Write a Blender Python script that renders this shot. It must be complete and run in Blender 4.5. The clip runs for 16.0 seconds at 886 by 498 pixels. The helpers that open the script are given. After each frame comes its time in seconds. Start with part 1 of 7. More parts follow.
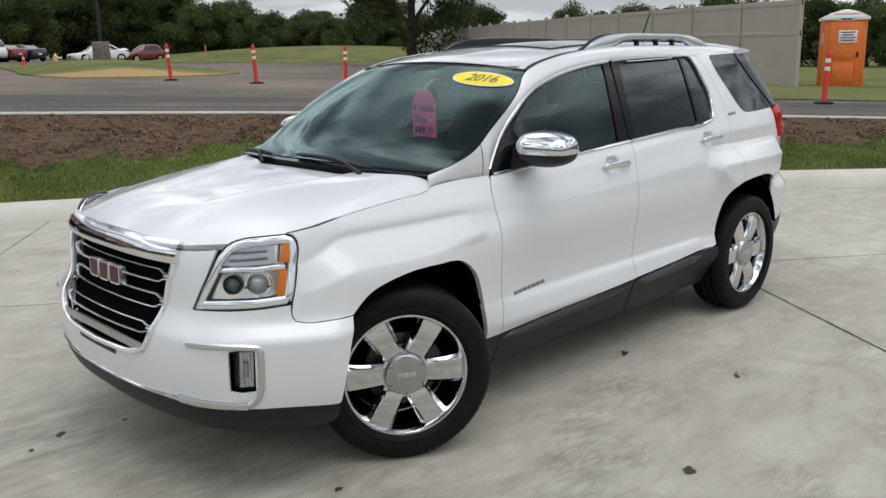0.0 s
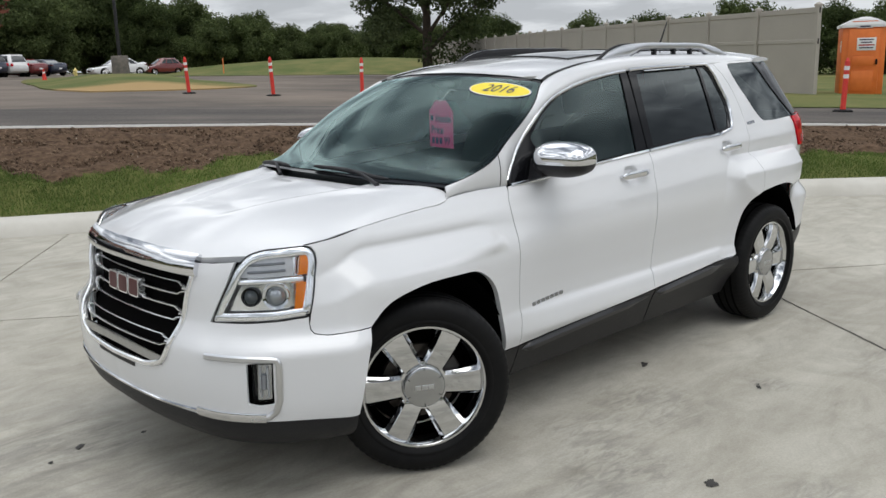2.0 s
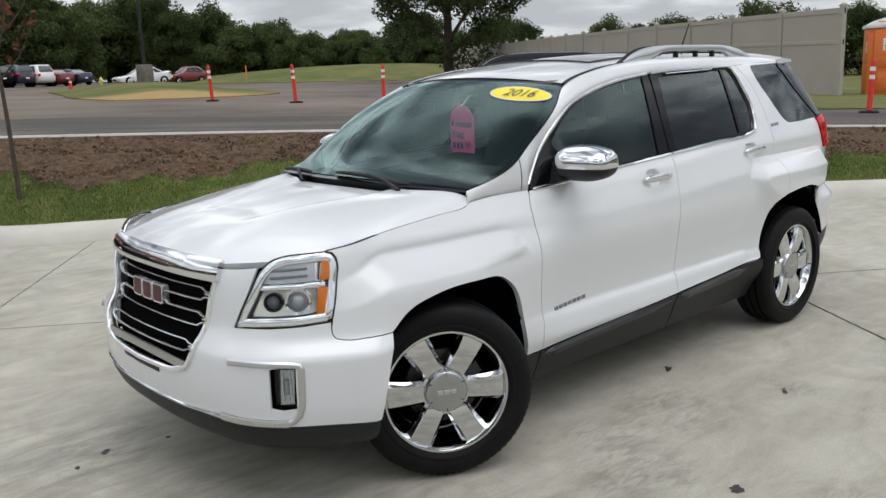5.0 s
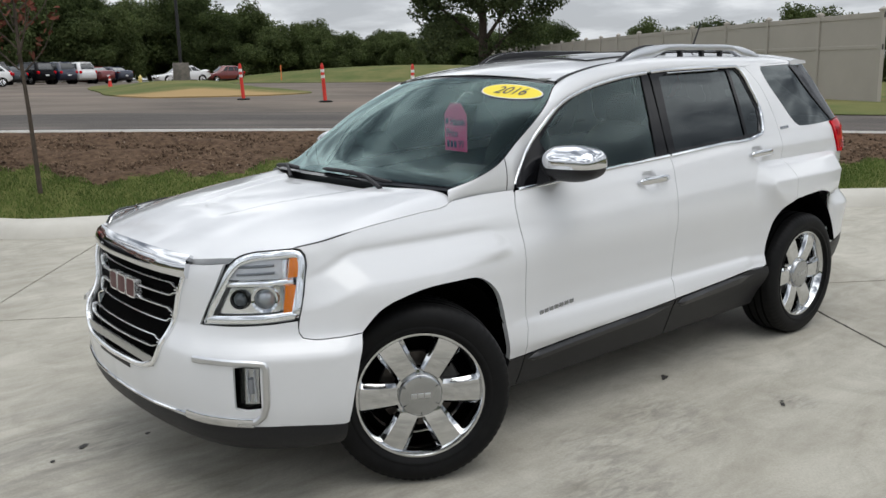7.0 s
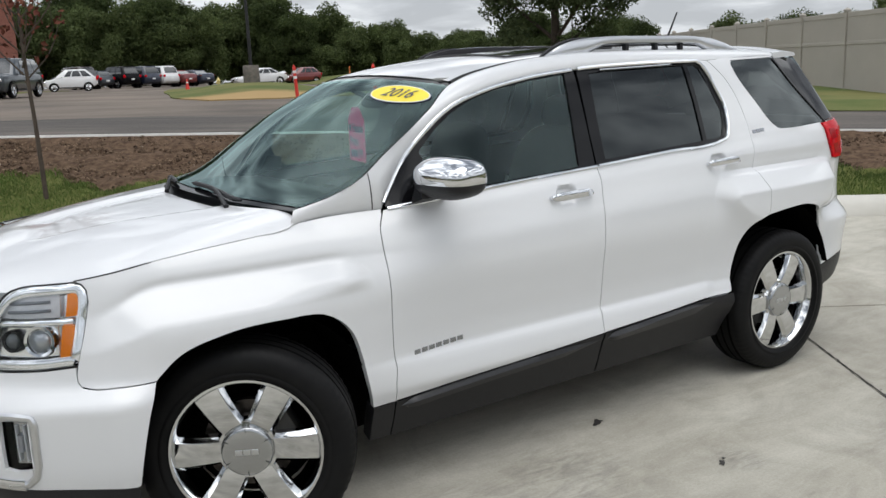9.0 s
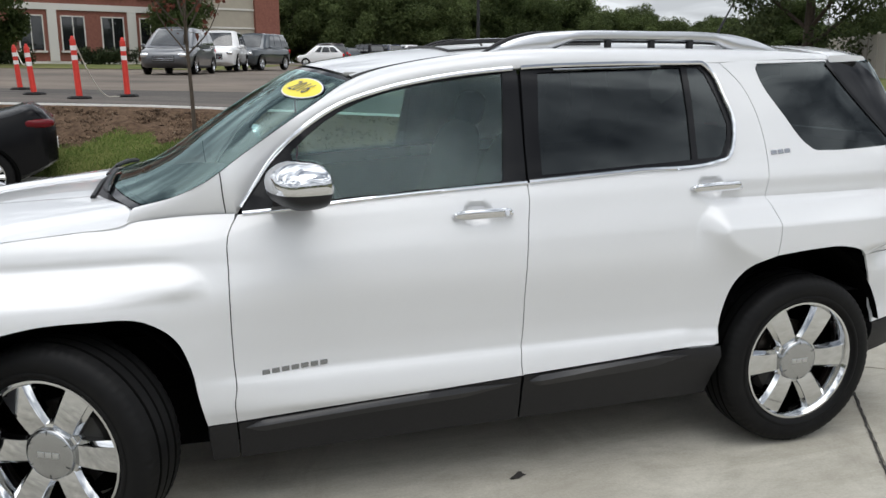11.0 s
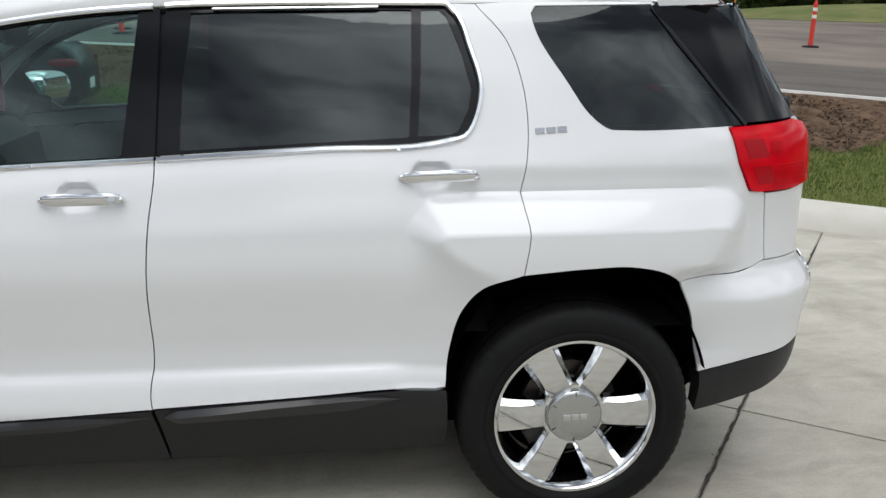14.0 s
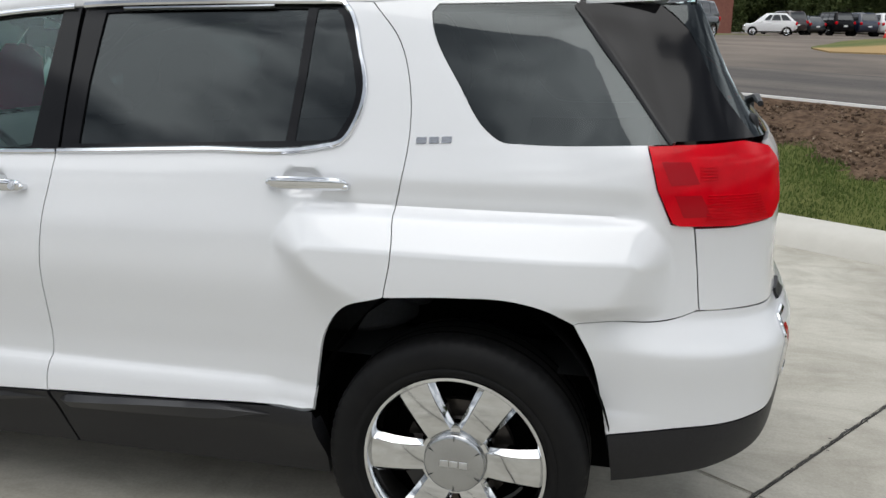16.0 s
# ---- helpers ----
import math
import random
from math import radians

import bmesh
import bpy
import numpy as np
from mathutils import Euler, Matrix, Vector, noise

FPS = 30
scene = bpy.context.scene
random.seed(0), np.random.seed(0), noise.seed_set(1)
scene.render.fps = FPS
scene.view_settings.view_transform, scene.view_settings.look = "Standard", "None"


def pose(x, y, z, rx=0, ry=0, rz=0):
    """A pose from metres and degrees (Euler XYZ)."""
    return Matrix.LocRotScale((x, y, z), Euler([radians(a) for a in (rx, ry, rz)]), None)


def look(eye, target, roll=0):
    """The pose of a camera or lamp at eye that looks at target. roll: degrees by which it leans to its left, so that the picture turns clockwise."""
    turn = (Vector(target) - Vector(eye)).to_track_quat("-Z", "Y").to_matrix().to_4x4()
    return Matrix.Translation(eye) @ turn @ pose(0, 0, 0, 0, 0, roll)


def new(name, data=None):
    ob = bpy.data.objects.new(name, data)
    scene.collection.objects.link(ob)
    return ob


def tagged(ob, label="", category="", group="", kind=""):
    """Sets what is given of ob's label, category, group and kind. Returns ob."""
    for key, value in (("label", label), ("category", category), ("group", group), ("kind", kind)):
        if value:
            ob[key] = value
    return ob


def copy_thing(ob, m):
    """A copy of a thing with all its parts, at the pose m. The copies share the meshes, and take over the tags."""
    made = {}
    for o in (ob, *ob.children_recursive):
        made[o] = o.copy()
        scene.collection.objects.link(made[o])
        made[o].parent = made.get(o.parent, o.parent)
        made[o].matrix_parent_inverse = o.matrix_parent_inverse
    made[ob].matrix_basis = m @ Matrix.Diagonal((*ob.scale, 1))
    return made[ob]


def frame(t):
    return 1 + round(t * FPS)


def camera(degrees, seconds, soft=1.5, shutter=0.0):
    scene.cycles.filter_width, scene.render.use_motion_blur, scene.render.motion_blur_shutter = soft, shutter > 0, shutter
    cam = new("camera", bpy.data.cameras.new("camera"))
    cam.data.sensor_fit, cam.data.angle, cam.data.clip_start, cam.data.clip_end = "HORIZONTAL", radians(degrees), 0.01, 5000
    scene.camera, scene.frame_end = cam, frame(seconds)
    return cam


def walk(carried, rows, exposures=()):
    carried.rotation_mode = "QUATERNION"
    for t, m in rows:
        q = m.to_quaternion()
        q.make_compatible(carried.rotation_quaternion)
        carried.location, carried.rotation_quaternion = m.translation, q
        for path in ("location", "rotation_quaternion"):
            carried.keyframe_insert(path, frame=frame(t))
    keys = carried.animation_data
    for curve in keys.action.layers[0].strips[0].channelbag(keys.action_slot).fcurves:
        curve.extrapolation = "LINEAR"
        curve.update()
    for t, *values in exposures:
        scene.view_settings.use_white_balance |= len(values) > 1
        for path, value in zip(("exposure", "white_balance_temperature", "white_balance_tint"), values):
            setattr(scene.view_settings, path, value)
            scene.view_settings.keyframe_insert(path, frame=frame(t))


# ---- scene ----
from mathutils import geometry

SKY_LIGHT, SUN_POWER, EXPOSURE = 1.0, 1.10, -0.05
cam = camera(54.8, 16.0)
PATH = [
    (0, (-2.198, -3.341, 1.629), (-0.84, -1.942, 1.182), -1.0),
    (0.5, (-2.204, -3.342, 1.636), (-0.853, -1.935, 1.193), -0.8),
    (1, (-2.2, -3.343, 1.63), (-0.857, -1.925, 1.199), -1.1),
    (1.5, (-2.197, -3.333, 1.629), (-0.858, -1.91, 1.201), -1.4),
    (2, (-2.193, -3.328, 1.629), (-0.859, -1.899, 1.207), -1.5),
    (2.5, (-2.194, -3.334, 1.628), (-0.862, -1.899, 1.219), -1.6),
    (3, (-2.194, -3.341, 1.631), (-0.867, -1.901, 1.226), -1.7),
    (3.5, (-2.195, -3.34, 1.632), (-0.881, -1.888, 1.228), -1.9),
    (4, (-2.192, -3.342, 1.63), (-0.894, -1.874, 1.227), -2.1),
    (6.5, (-2.187, -3.31, 1.622), (-0.889, -1.847, 1.203), -2.2),
    (7, (-1.964, -3.414, 1.595), (-0.727, -1.895, 1.193), -1.5),
    (7.5, (-1.742, -3.505, 1.603), (-0.567, -1.939, 1.194), -0.9),
    (8, (-1.522, -3.458, 1.577), (-0.369, -1.876, 1.166), -1.0),
    (8.5, (-1.277, -3.385, 1.586), (-0.151, -1.785, 1.168), -1.3),
    (9, (-0.95, -3.501, 1.571), (0.131, -1.866, 1.173), -2.3),
    (9.2, (-0.793, -3.567, 1.593), (0.26, -1.914, 1.195), -1.9),
    (11.3, (0.548, -3.71, 1.585), (1.092, -1.834, 1.155), 0.1),
    (11.5, (0.648, -3.695, 1.574), (1.181, -1.82, 1.128), 0.3),
    (12, (0.955, -3.556, 1.545), (1.519, -1.702, 1.052), 0.7),
    (12.5, (1.237, -3.471, 1.548), (1.769, -1.614, 1.031), -0.5),
    (13, (1.571, -3.454, 1.553), (1.993, -1.57, 1.029), -0.2),
    (13.5, (1.881, -3.419, 1.564), (2.19, -1.51, 1.052), 0.4),
    (14, (2.167, -3.243, 1.573), (2.389, -1.33, 1.034), 0.7),
    (14.5, (2.416, -3.182, 1.566), (2.479, -1.247, 1.064), 0.3),
    (15, (2.79, -3.204, 1.586), (2.623, -1.272, 1.096), -0.2),
    (15.5, (3.034, -3.127, 1.559), (2.734, -1.22, 1.036), -0.7),
    (16, (3.295, -2.98, 1.517), (2.863, -1.091, 1.022), 0.8),
]
walk(cam, [(t, look(eye, target, roll)) for t, eye, target, roll in PATH], [(0, EXPOSURE - .08), (4, EXPOSURE - .07), (7, EXPOSURE - .06), (9.2, EXPOSURE + .03), (11.5, EXPOSURE + .12), (14, EXPOSURE + .09), (16, EXPOSURE + .04)])

# world, sun and sky
SUN_EL, SUN_ROT = 72, 172
world = bpy.data.worlds.new("overcast_sky")
scene.world = world
world.use_nodes = True
wn, wl = world.node_tree.nodes, world.node_tree.links
sky = wn.new("ShaderNodeTexSky")
sky.sky_type, sky.sun_disc = "NISHITA", False
sky.sun_elevation, sky.sun_rotation = radians(SUN_EL), radians(SUN_ROT)
co = wn.new("ShaderNodeTexCoord")
# a flat cloud layer: the direction divided by its height
sep = wn.new("ShaderNodeSeparateXYZ")
wl.new(co.outputs["Generated"], sep.inputs[0])
up = wn.new("ShaderNodeMath"); up.operation = "MAXIMUM"; up.inputs[1].default_value = 0.0
wl.new(sep.outputs[2], up.inputs[0])
add = wn.new("ShaderNodeMath"); add.operation = "ADD"; add.inputs[1].default_value = 0.16
wl.new(up.outputs[0], add.inputs[0])
div = wn.new("ShaderNodeVectorMath"); div.operation = "DIVIDE"
comb = wn.new("ShaderNodeCombineXYZ"); comb.inputs[2].default_value = 1.0
for k in (0, 1):
    wl.new(add.outputs[0], comb.inputs[k])
wl.new(co.outputs["Generated"], div.inputs[0]); wl.new(comb.outputs[0], div.inputs[1])
cl = wn.new("ShaderNodeTexNoise"); cl.inputs["Scale"].default_value = 1.9; cl.inputs["Detail"].default_value = 7; cl.inputs["Roughness"].default_value = 0.52; cl.inputs["Distortion"].default_value = 0.25
wl.new(div.outputs[0], cl.inputs["Vector"])
cr = wn.new("ShaderNodeValToRGB")
cr.color_ramp.elements[0].position, cr.color_ramp.elements[0].color = 0.40, (0.22, 0.245, 0.285, 1)
cr.color_ramp.elements[1].position, cr.color_ramp.elements[1].color = 0.61, (1.70, 1.75, 1.80, 1)
e = cr.color_ramp.elements.new(0.49); e.color = (0.65, 0.69, 0.75, 1)
wl.new(cl.outputs["Fac"], cr.inputs[0])
bg1 = wn.new("ShaderNodeBackground"); bg1.inputs[1].default_value = 0.05
bg2 = wn.new("ShaderNodeBackground"); bg2.inputs[1].default_value = SKY_LIGHT
mixw = wn.new("ShaderNodeMixShader"); mixw.inputs[0].default_value = 0.9
# an overcast sky is brighter overhead than at its rim
grad = wn.new("ShaderNodeMapRange"); grad.inputs[3].default_value, grad.inputs[4].default_value = 0.74, 1.60
wl.new(up.outputs[0], grad.inputs[0])
vm = wn.new("ShaderNodeVectorMath"); vm.operation = "SCALE"
# haze thins the clouds' contrast towards the rim
haze = wn.new("ShaderNodeMapRange"); haze.interpolation_type = "SMOOTHSTEP"
haze.inputs[1].default_value, haze.inputs[2].default_value, haze.inputs[3].default_value, haze.inputs[4].default_value = 0.0, 0.42, 0.22, 1.0
wl.new(up.outputs[0], haze.inputs[0])
veil = wn.new("ShaderNodeMix"); veil.data_type = "RGBA"; veil.inputs["A"].default_value = (0.90, 0.94, 0.99, 1)
wl.new(haze.outputs[0], veil.inputs["Factor"]); wl.new(cr.outputs[0], veil.inputs["B"])
wl.new(veil.outputs["Result"], vm.inputs[0]); wl.new(grad.outputs[0], vm.inputs["Scale"])
wl.new(sky.outputs[0], bg1.inputs[0]); wl.new(vm.outputs[0], bg2.inputs[0])
wl.new(bg1.outputs[0], mixw.inputs[1]); wl.new(bg2.outputs[0], mixw.inputs[2])
wl.new(mixw.outputs[0], wn["World Output"].inputs[0])
sun = new("sun", bpy.data.lights.new("sun", "SUN"))
sun.data.energy, sun.data.angle, sun.data.color = SUN_POWER, radians(45), (1.0, 0.97, 0.93)
sun.matrix_world = pose(0, 0, 20, 90 - SUN_EL, 0, 180 - SUN_ROT)


# ---- materials ----
def material(name, color, rough=0.5, metal=0.0, coat=0.0, spec=0.5, var=None, scale=8.0, bump=0.0, bscale=60.0, emit=None, rvar=0.0, detail=6.0):
    """A surface with its colour, gloss, mottling (var: a second colour at the noise's scale) and fine relief."""
    m = bpy.data.materials.new(name)
    m.use_nodes = True
    n, l = m.node_tree.nodes, m.node_tree.links
    b = n["Principled BSDF"]
    b.inputs["Base Color"].default_value = (*color, 1)
    b.inputs["Roughness"].default_value, b.inputs["Metallic"].default_value = rough, metal
    b.inputs["Coat Weight"].default_value, b.inputs["Coat Roughness"].default_value = coat, 0.03
    b.inputs["Specular IOR Level"].default_value = spec
    tc = n.new("ShaderNodeTexCoord")
    if var:
        t = n.new("ShaderNodeTexNoise"); t.inputs["Scale"].default_value, t.inputs["Detail"].default_value, t.inputs["Roughness"].default_value = scale, detail, 0.62
        l.new(tc.outputs["Object"], t.inputs["Vector"])
        r = n.new("ShaderNodeMapRange"); r.inputs[1].default_value, r.inputs[2].default_value = 0.32, 0.68
        l.new(t.outputs["Fac"], r.inputs[0])
        x = n.new("ShaderNodeMix"); x.data_type = "RGBA"
        x.inputs["A"].default_value, x.inputs["B"].default_value = (*color, 1), (*var, 1)
        l.new(r.outputs[0], x.inputs["Factor"]); l.new(x.outputs["Result"], b.inputs["Base Color"])
        if rvar:
            q = n.new("ShaderNodeMapRange"); q.inputs[3].default_value, q.inputs[4].default_value = rough - rvar, rough + rvar
            l.new(t.outputs["Fac"], q.inputs[0]); l.new(q.outputs[0], b.inputs["Roughness"])
    if bump:
        t2 = n.new("ShaderNodeTexNoise"); t2.inputs["Scale"].default_value, t2.inputs["Detail"].default_value = bscale, 5
        l.new(tc.outputs["Object"], t2.inputs["Vector"])
        bp = n.new("ShaderNodeBump"); bp.inputs["Strength"].default_value, bp.inputs["Distance"].default_value = bump, 0.01
        l.new(t2.outputs["Fac"], bp.inputs["Height"]); l.new(bp.outputs[0], b.inputs["Normal"])
    if emit:
        b.inputs["Emission Color"].default_value, b.inputs["Emission Strength"].default_value = (*emit[:3], 1), emit[3]
    return m


def glass(name, tint, rough=0.0, ior=1.75, gloss=(0.88, 0.96, 0.97)):
    """A thin tinted pane: it lets tinted light through and mirrors by its Fresnel gloss."""
    m = bpy.data.materials.new(name)
    m.use_nodes = True
    n, l = m.node_tree.nodes, m.node_tree.links
    n.remove(n["Principled BSDF"])
    tr = n.new("ShaderNodeBsdfTransparent"); tr.inputs[0].default_value = (*tint, 1)
    gl = n.new("ShaderNodeBsdfGlossy"); gl.inputs["Roughness"].default_value = rough; gl.inputs["Color"].default_value = (*gloss, 1)
    fr = n.new("ShaderNodeFresnel"); fr.inputs[0].default_value = ior
    mx = n.new("ShaderNodeMixShader")
    l.new(fr.outputs[0], mx.inputs[0]); l.new(tr.outputs[0], mx.inputs[1]); l.new(gl.outputs[0], mx.inputs[2])
    l.new(mx.outputs[0], n["Material Output"].inputs[0])
    return m


PAINT = material("pearl_white_paint", (0.690, 0.697, 0.710), 0.36, 0.0, 1.0, 0.5, (0.672, 0.680, 0.692), 900, detail=2)
BLACK_TRIM = material("black_textured_plastic", (0.011, 0.011, 0.013), 0.45, spec=0.32, var=(0.016, 0.016, 0.018), scale=120, bump=0.08, bscale=900)
SATIN_BLACK = material("satin_black_plastic", (0.013, 0.013, 0.015), 0.30, spec=0.5, var=(0.018, 0.018, 0.020), scale=90)
GLOSS_BLACK = material("gloss_black_trim", (0.005, 0.005, 0.006), 0.08, spec=0.24)
CHROME = material("chrome", (0.74, 0.75, 0.77), 0.05, 1.0)
SATIN = material("satin_silver", (0.62, 0.63, 0.65), 0.28, 1.0)
RUBBER = material("tyre_rubber", (0.0055, 0.0055, 0.006), 0.55, spec=0.14, var=(0.009, 0.009, 0.009), scale=14, bump=0.05, bscale=300)
# this near-black puts the deep shade of wells, underside and recesses into the colour
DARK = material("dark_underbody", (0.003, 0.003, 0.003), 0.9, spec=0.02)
SEAL = material("seal_rubber", (0.008, 0.008, 0.008), 0.5)
WINDSCREEN = glass("windscreen_glass", (0.78, 0.93, 0.90), ior=1.46, gloss=(0.72, 0.95, 0.93))
SIDE_GLASS = glass("side_glass", (0.62, 0.82, 0.78), ior=1.66, gloss=(0.78, 0.95, 0.94))
DARK_GLASS = glass("privacy_glass", (0.040, 0.048, 0.048), ior=1.60)
CLEAR = glass("clear_lens", (0.97, 0.98, 0.99), ior=1.28)
RED_LENS = material("red_lamp_lens", (0.62, 0.0015, 0.010), 0.10, coat=0.0, spec=0.16, var=(0.44, 0.001, 0.007), scale=10)
DARK_RED = material("dark_red_lens", (0.34, 0.002, 0.008), 0.15, spec=0.2)
AMBER = material("amber_lens", (0.95, 0.26, 0.015), 0.2, coat=0.3)
LAMP_SILVER = material("lamp_reflector", (0.95, 0.96, 0.97), 0.14, 0.88)


# ---- the body's surface ----
def curve(xs, ys, x):
    """A smooth (Catmull-Rom) curve through points at xs."""
    xs, ys = np.asarray(xs, float), np.asarray(ys, float)
    x = np.clip(np.asarray(x, float), xs[0], xs[-1])
    i = np.clip(np.searchsorted(xs, x, side="right") - 1, 0, len(xs) - 2)
    h = xs[1:] - xs[:-1]
    sl = (ys[1:] - ys[:-1]) / h
    m = np.empty_like(ys)
    m[1:-1] = (sl[:-1] * h[1:] + sl[1:] * h[:-1]) / (h[:-1] + h[1:])
    m[0], m[-1] = sl[0], sl[-1]
    u = (x - xs[i]) / h[i]
    return ((2*u**3 - 3*u**2 + 1) * ys[i] + (u**3 - 2*u**2 + u) * h[i] * m[i] + (3*u**2 - 2*u**3) * ys[i+1] + (u**3 - u**2) * h[i] * m[i+1])

def profile(xs, ys, x):
    """A curve through points that never overshoots, so that creases stay crisp."""
    xs, ys = np.asarray(xs, float), np.asarray(ys, float)
    x = np.clip(np.asarray(x, float), xs[0], xs[-1])
    i = np.clip(np.searchsorted(xs, x, side="right") - 1, 0, len(xs) - 2)
    h = xs[1:] - xs[:-1]
    sl = (ys[1:] - ys[:-1]) / h
    m = np.zeros_like(ys)
    ok = sl[:-1] * sl[1:] > 0
    w1, w2 = 2 * h[1:] + h[:-1], h[1:] + 2 * h[:-1]
    with np.errstate(divide="ignore", invalid="ignore"):
        m[1:-1] = np.where(ok, (w1 + w2) / (w1 / sl[:-1] + w2 / sl[1:]), 0)
    m[0], m[-1] = sl[0], sl[-1]
    u = (x - xs[i]) / h[i]
    return ((2*u**3 - 3*u**2 + 1) * ys[i] + (u**3 - 2*u**2 + u) * h[i] * m[i] + (3*u**2 - 2*u**3) * ys[i+1] + (u**3 - u**2) * h[i] * m[i+1])

def sstep(a, b, x):
    u = np.clip((np.asarray(x, float) - a) / (b - a), 0, 1)
    return u * u * (3 - 2 * u)

PLAN = [(-.905, 0), (-.898, -.2), (-.872, -.4), (-.815, -.57), (-.72, -.70), (-.58, -.80), (-.40, -.855), (-.2, -.875), (0, -.885), (.5, -.892), (1.2, -.895), (2.0, -.893), (2.6, -.885), (3.0, -.868), (3.2, -.853), (3.38, -.83), (3.55, -.775), (3.66, -.68), (3.72, -.52), (3.75, -.25), (3.76, 0)]
_px = [p[0] for p in PLAN]; _py = [p[1] for p in PLAN]
_s = [0.0]
for a, b in zip(PLAN, PLAN[1:]):
    _s.append(_s[-1] + math.hypot(b[0]-a[0], b[1]-a[1]))
_s0 = _s[8]
PS = [s - _s0 for s in _s]          # s is 0 at the front axle and grows rearwards
S0, S1 = PS[0], PS[-1]

FRONT = ([.15, .22, .28, .33, .40, .55, .65, .72, .85, .93, 1.0, 1.7], [.20, .13, .06, .015, 0, -.01, .005, .045, .065, .09, .13, .5])
CORNER = ([.15, .22, .32, .45, .58, .628, .638, .690, .70, .80, .90, .98, 1.02, 1.7], [.16, .08, -.02, -.05, -.056, -.057, -.053, .002, .006, .02, .03, .045, .06, .5])
FENDER = ([.15, .20, .30, .44, .60, .72, .83, .88, .92, .945, .972, 1.0, 1.04, 1.08, 1.12, 1.7], [.12, .10, .05, 0, 0, 0, .006, .024, .048, .062, .068, .078, .108, .15, .19, .6])
SIDE = ([.15, .20, .30, .40, .44, .50, .530, .540, .548, .556, .60, .70, .85, .95, 1.05, 1.10, 1.16, 1.24, 1.42, 1.58, 1.66, 1.72], [.12, .10, .055, .012, -.008, .002, .012, .019, .026, .028, .027, .016, 0, .010, .038, .054, .083, .112, .178, .245, .30, .36])
REAR = ([.15, .22, .34, .48, .60, .74, .78, .82, .95, 1.05, 1.20, 1.26, 1.45, 1.62, 1.72], [.16, .12, .04, 0, -.012, -.02, -.005, .03, .045, .045, .06, .09, .27, .46, .58])
REARC = ([.15, .22, .34, .48, .60, .718, .728, .796, .806, .95, 1.05, 1.20, 1.26, 1.42, 1.60, 1.72], [.14, .10, .03, -.01, -.02, -.034, -.030, .016, .020, .025, .02, .035, .07, .17, .28, .4])

def belt(x):
    return curve([-1, .6, 1.635, 2.52, 3.3, 4.5], [1.06, 1.11, 1.162, 1.21, 1.24, 1.25], x)

def rbox(x, z, x0, x1, z0, z1, r, e0, e1):
    """1 inside a rounded box, falling to 0 over a soft edge from e0 inside to e1 outside."""
    cx, cz, hx, hz = (x0+x1)/2, (z0+z1)/2, (x1-x0)/2 - r, (z1-z0)/2 - r
    qx, qz = np.abs(x-cx)-hx, np.abs(z-cz)-hz
    d = np.hypot(np.maximum(qx, 0), np.maximum(qz, 0)) + np.minimum(np.maximum(qx, qz), 0) - r
    return 1 - sstep(-e0, e1, d)

def edge_in(x, z, x0, x1, z0, z1, r):
    """How far a place lies inside a rounded box."""
    qx, qz = np.abs(x-(x0+x1)/2) - (x1-x0)/2 + r, np.abs(z-(z0+z1)/2) - (z1-z0)/2 + r
    return r - np.hypot(np.maximum(qx, 0), np.maximum(qz, 0)) - np.minimum(np.maximum(qx, qz), 0)

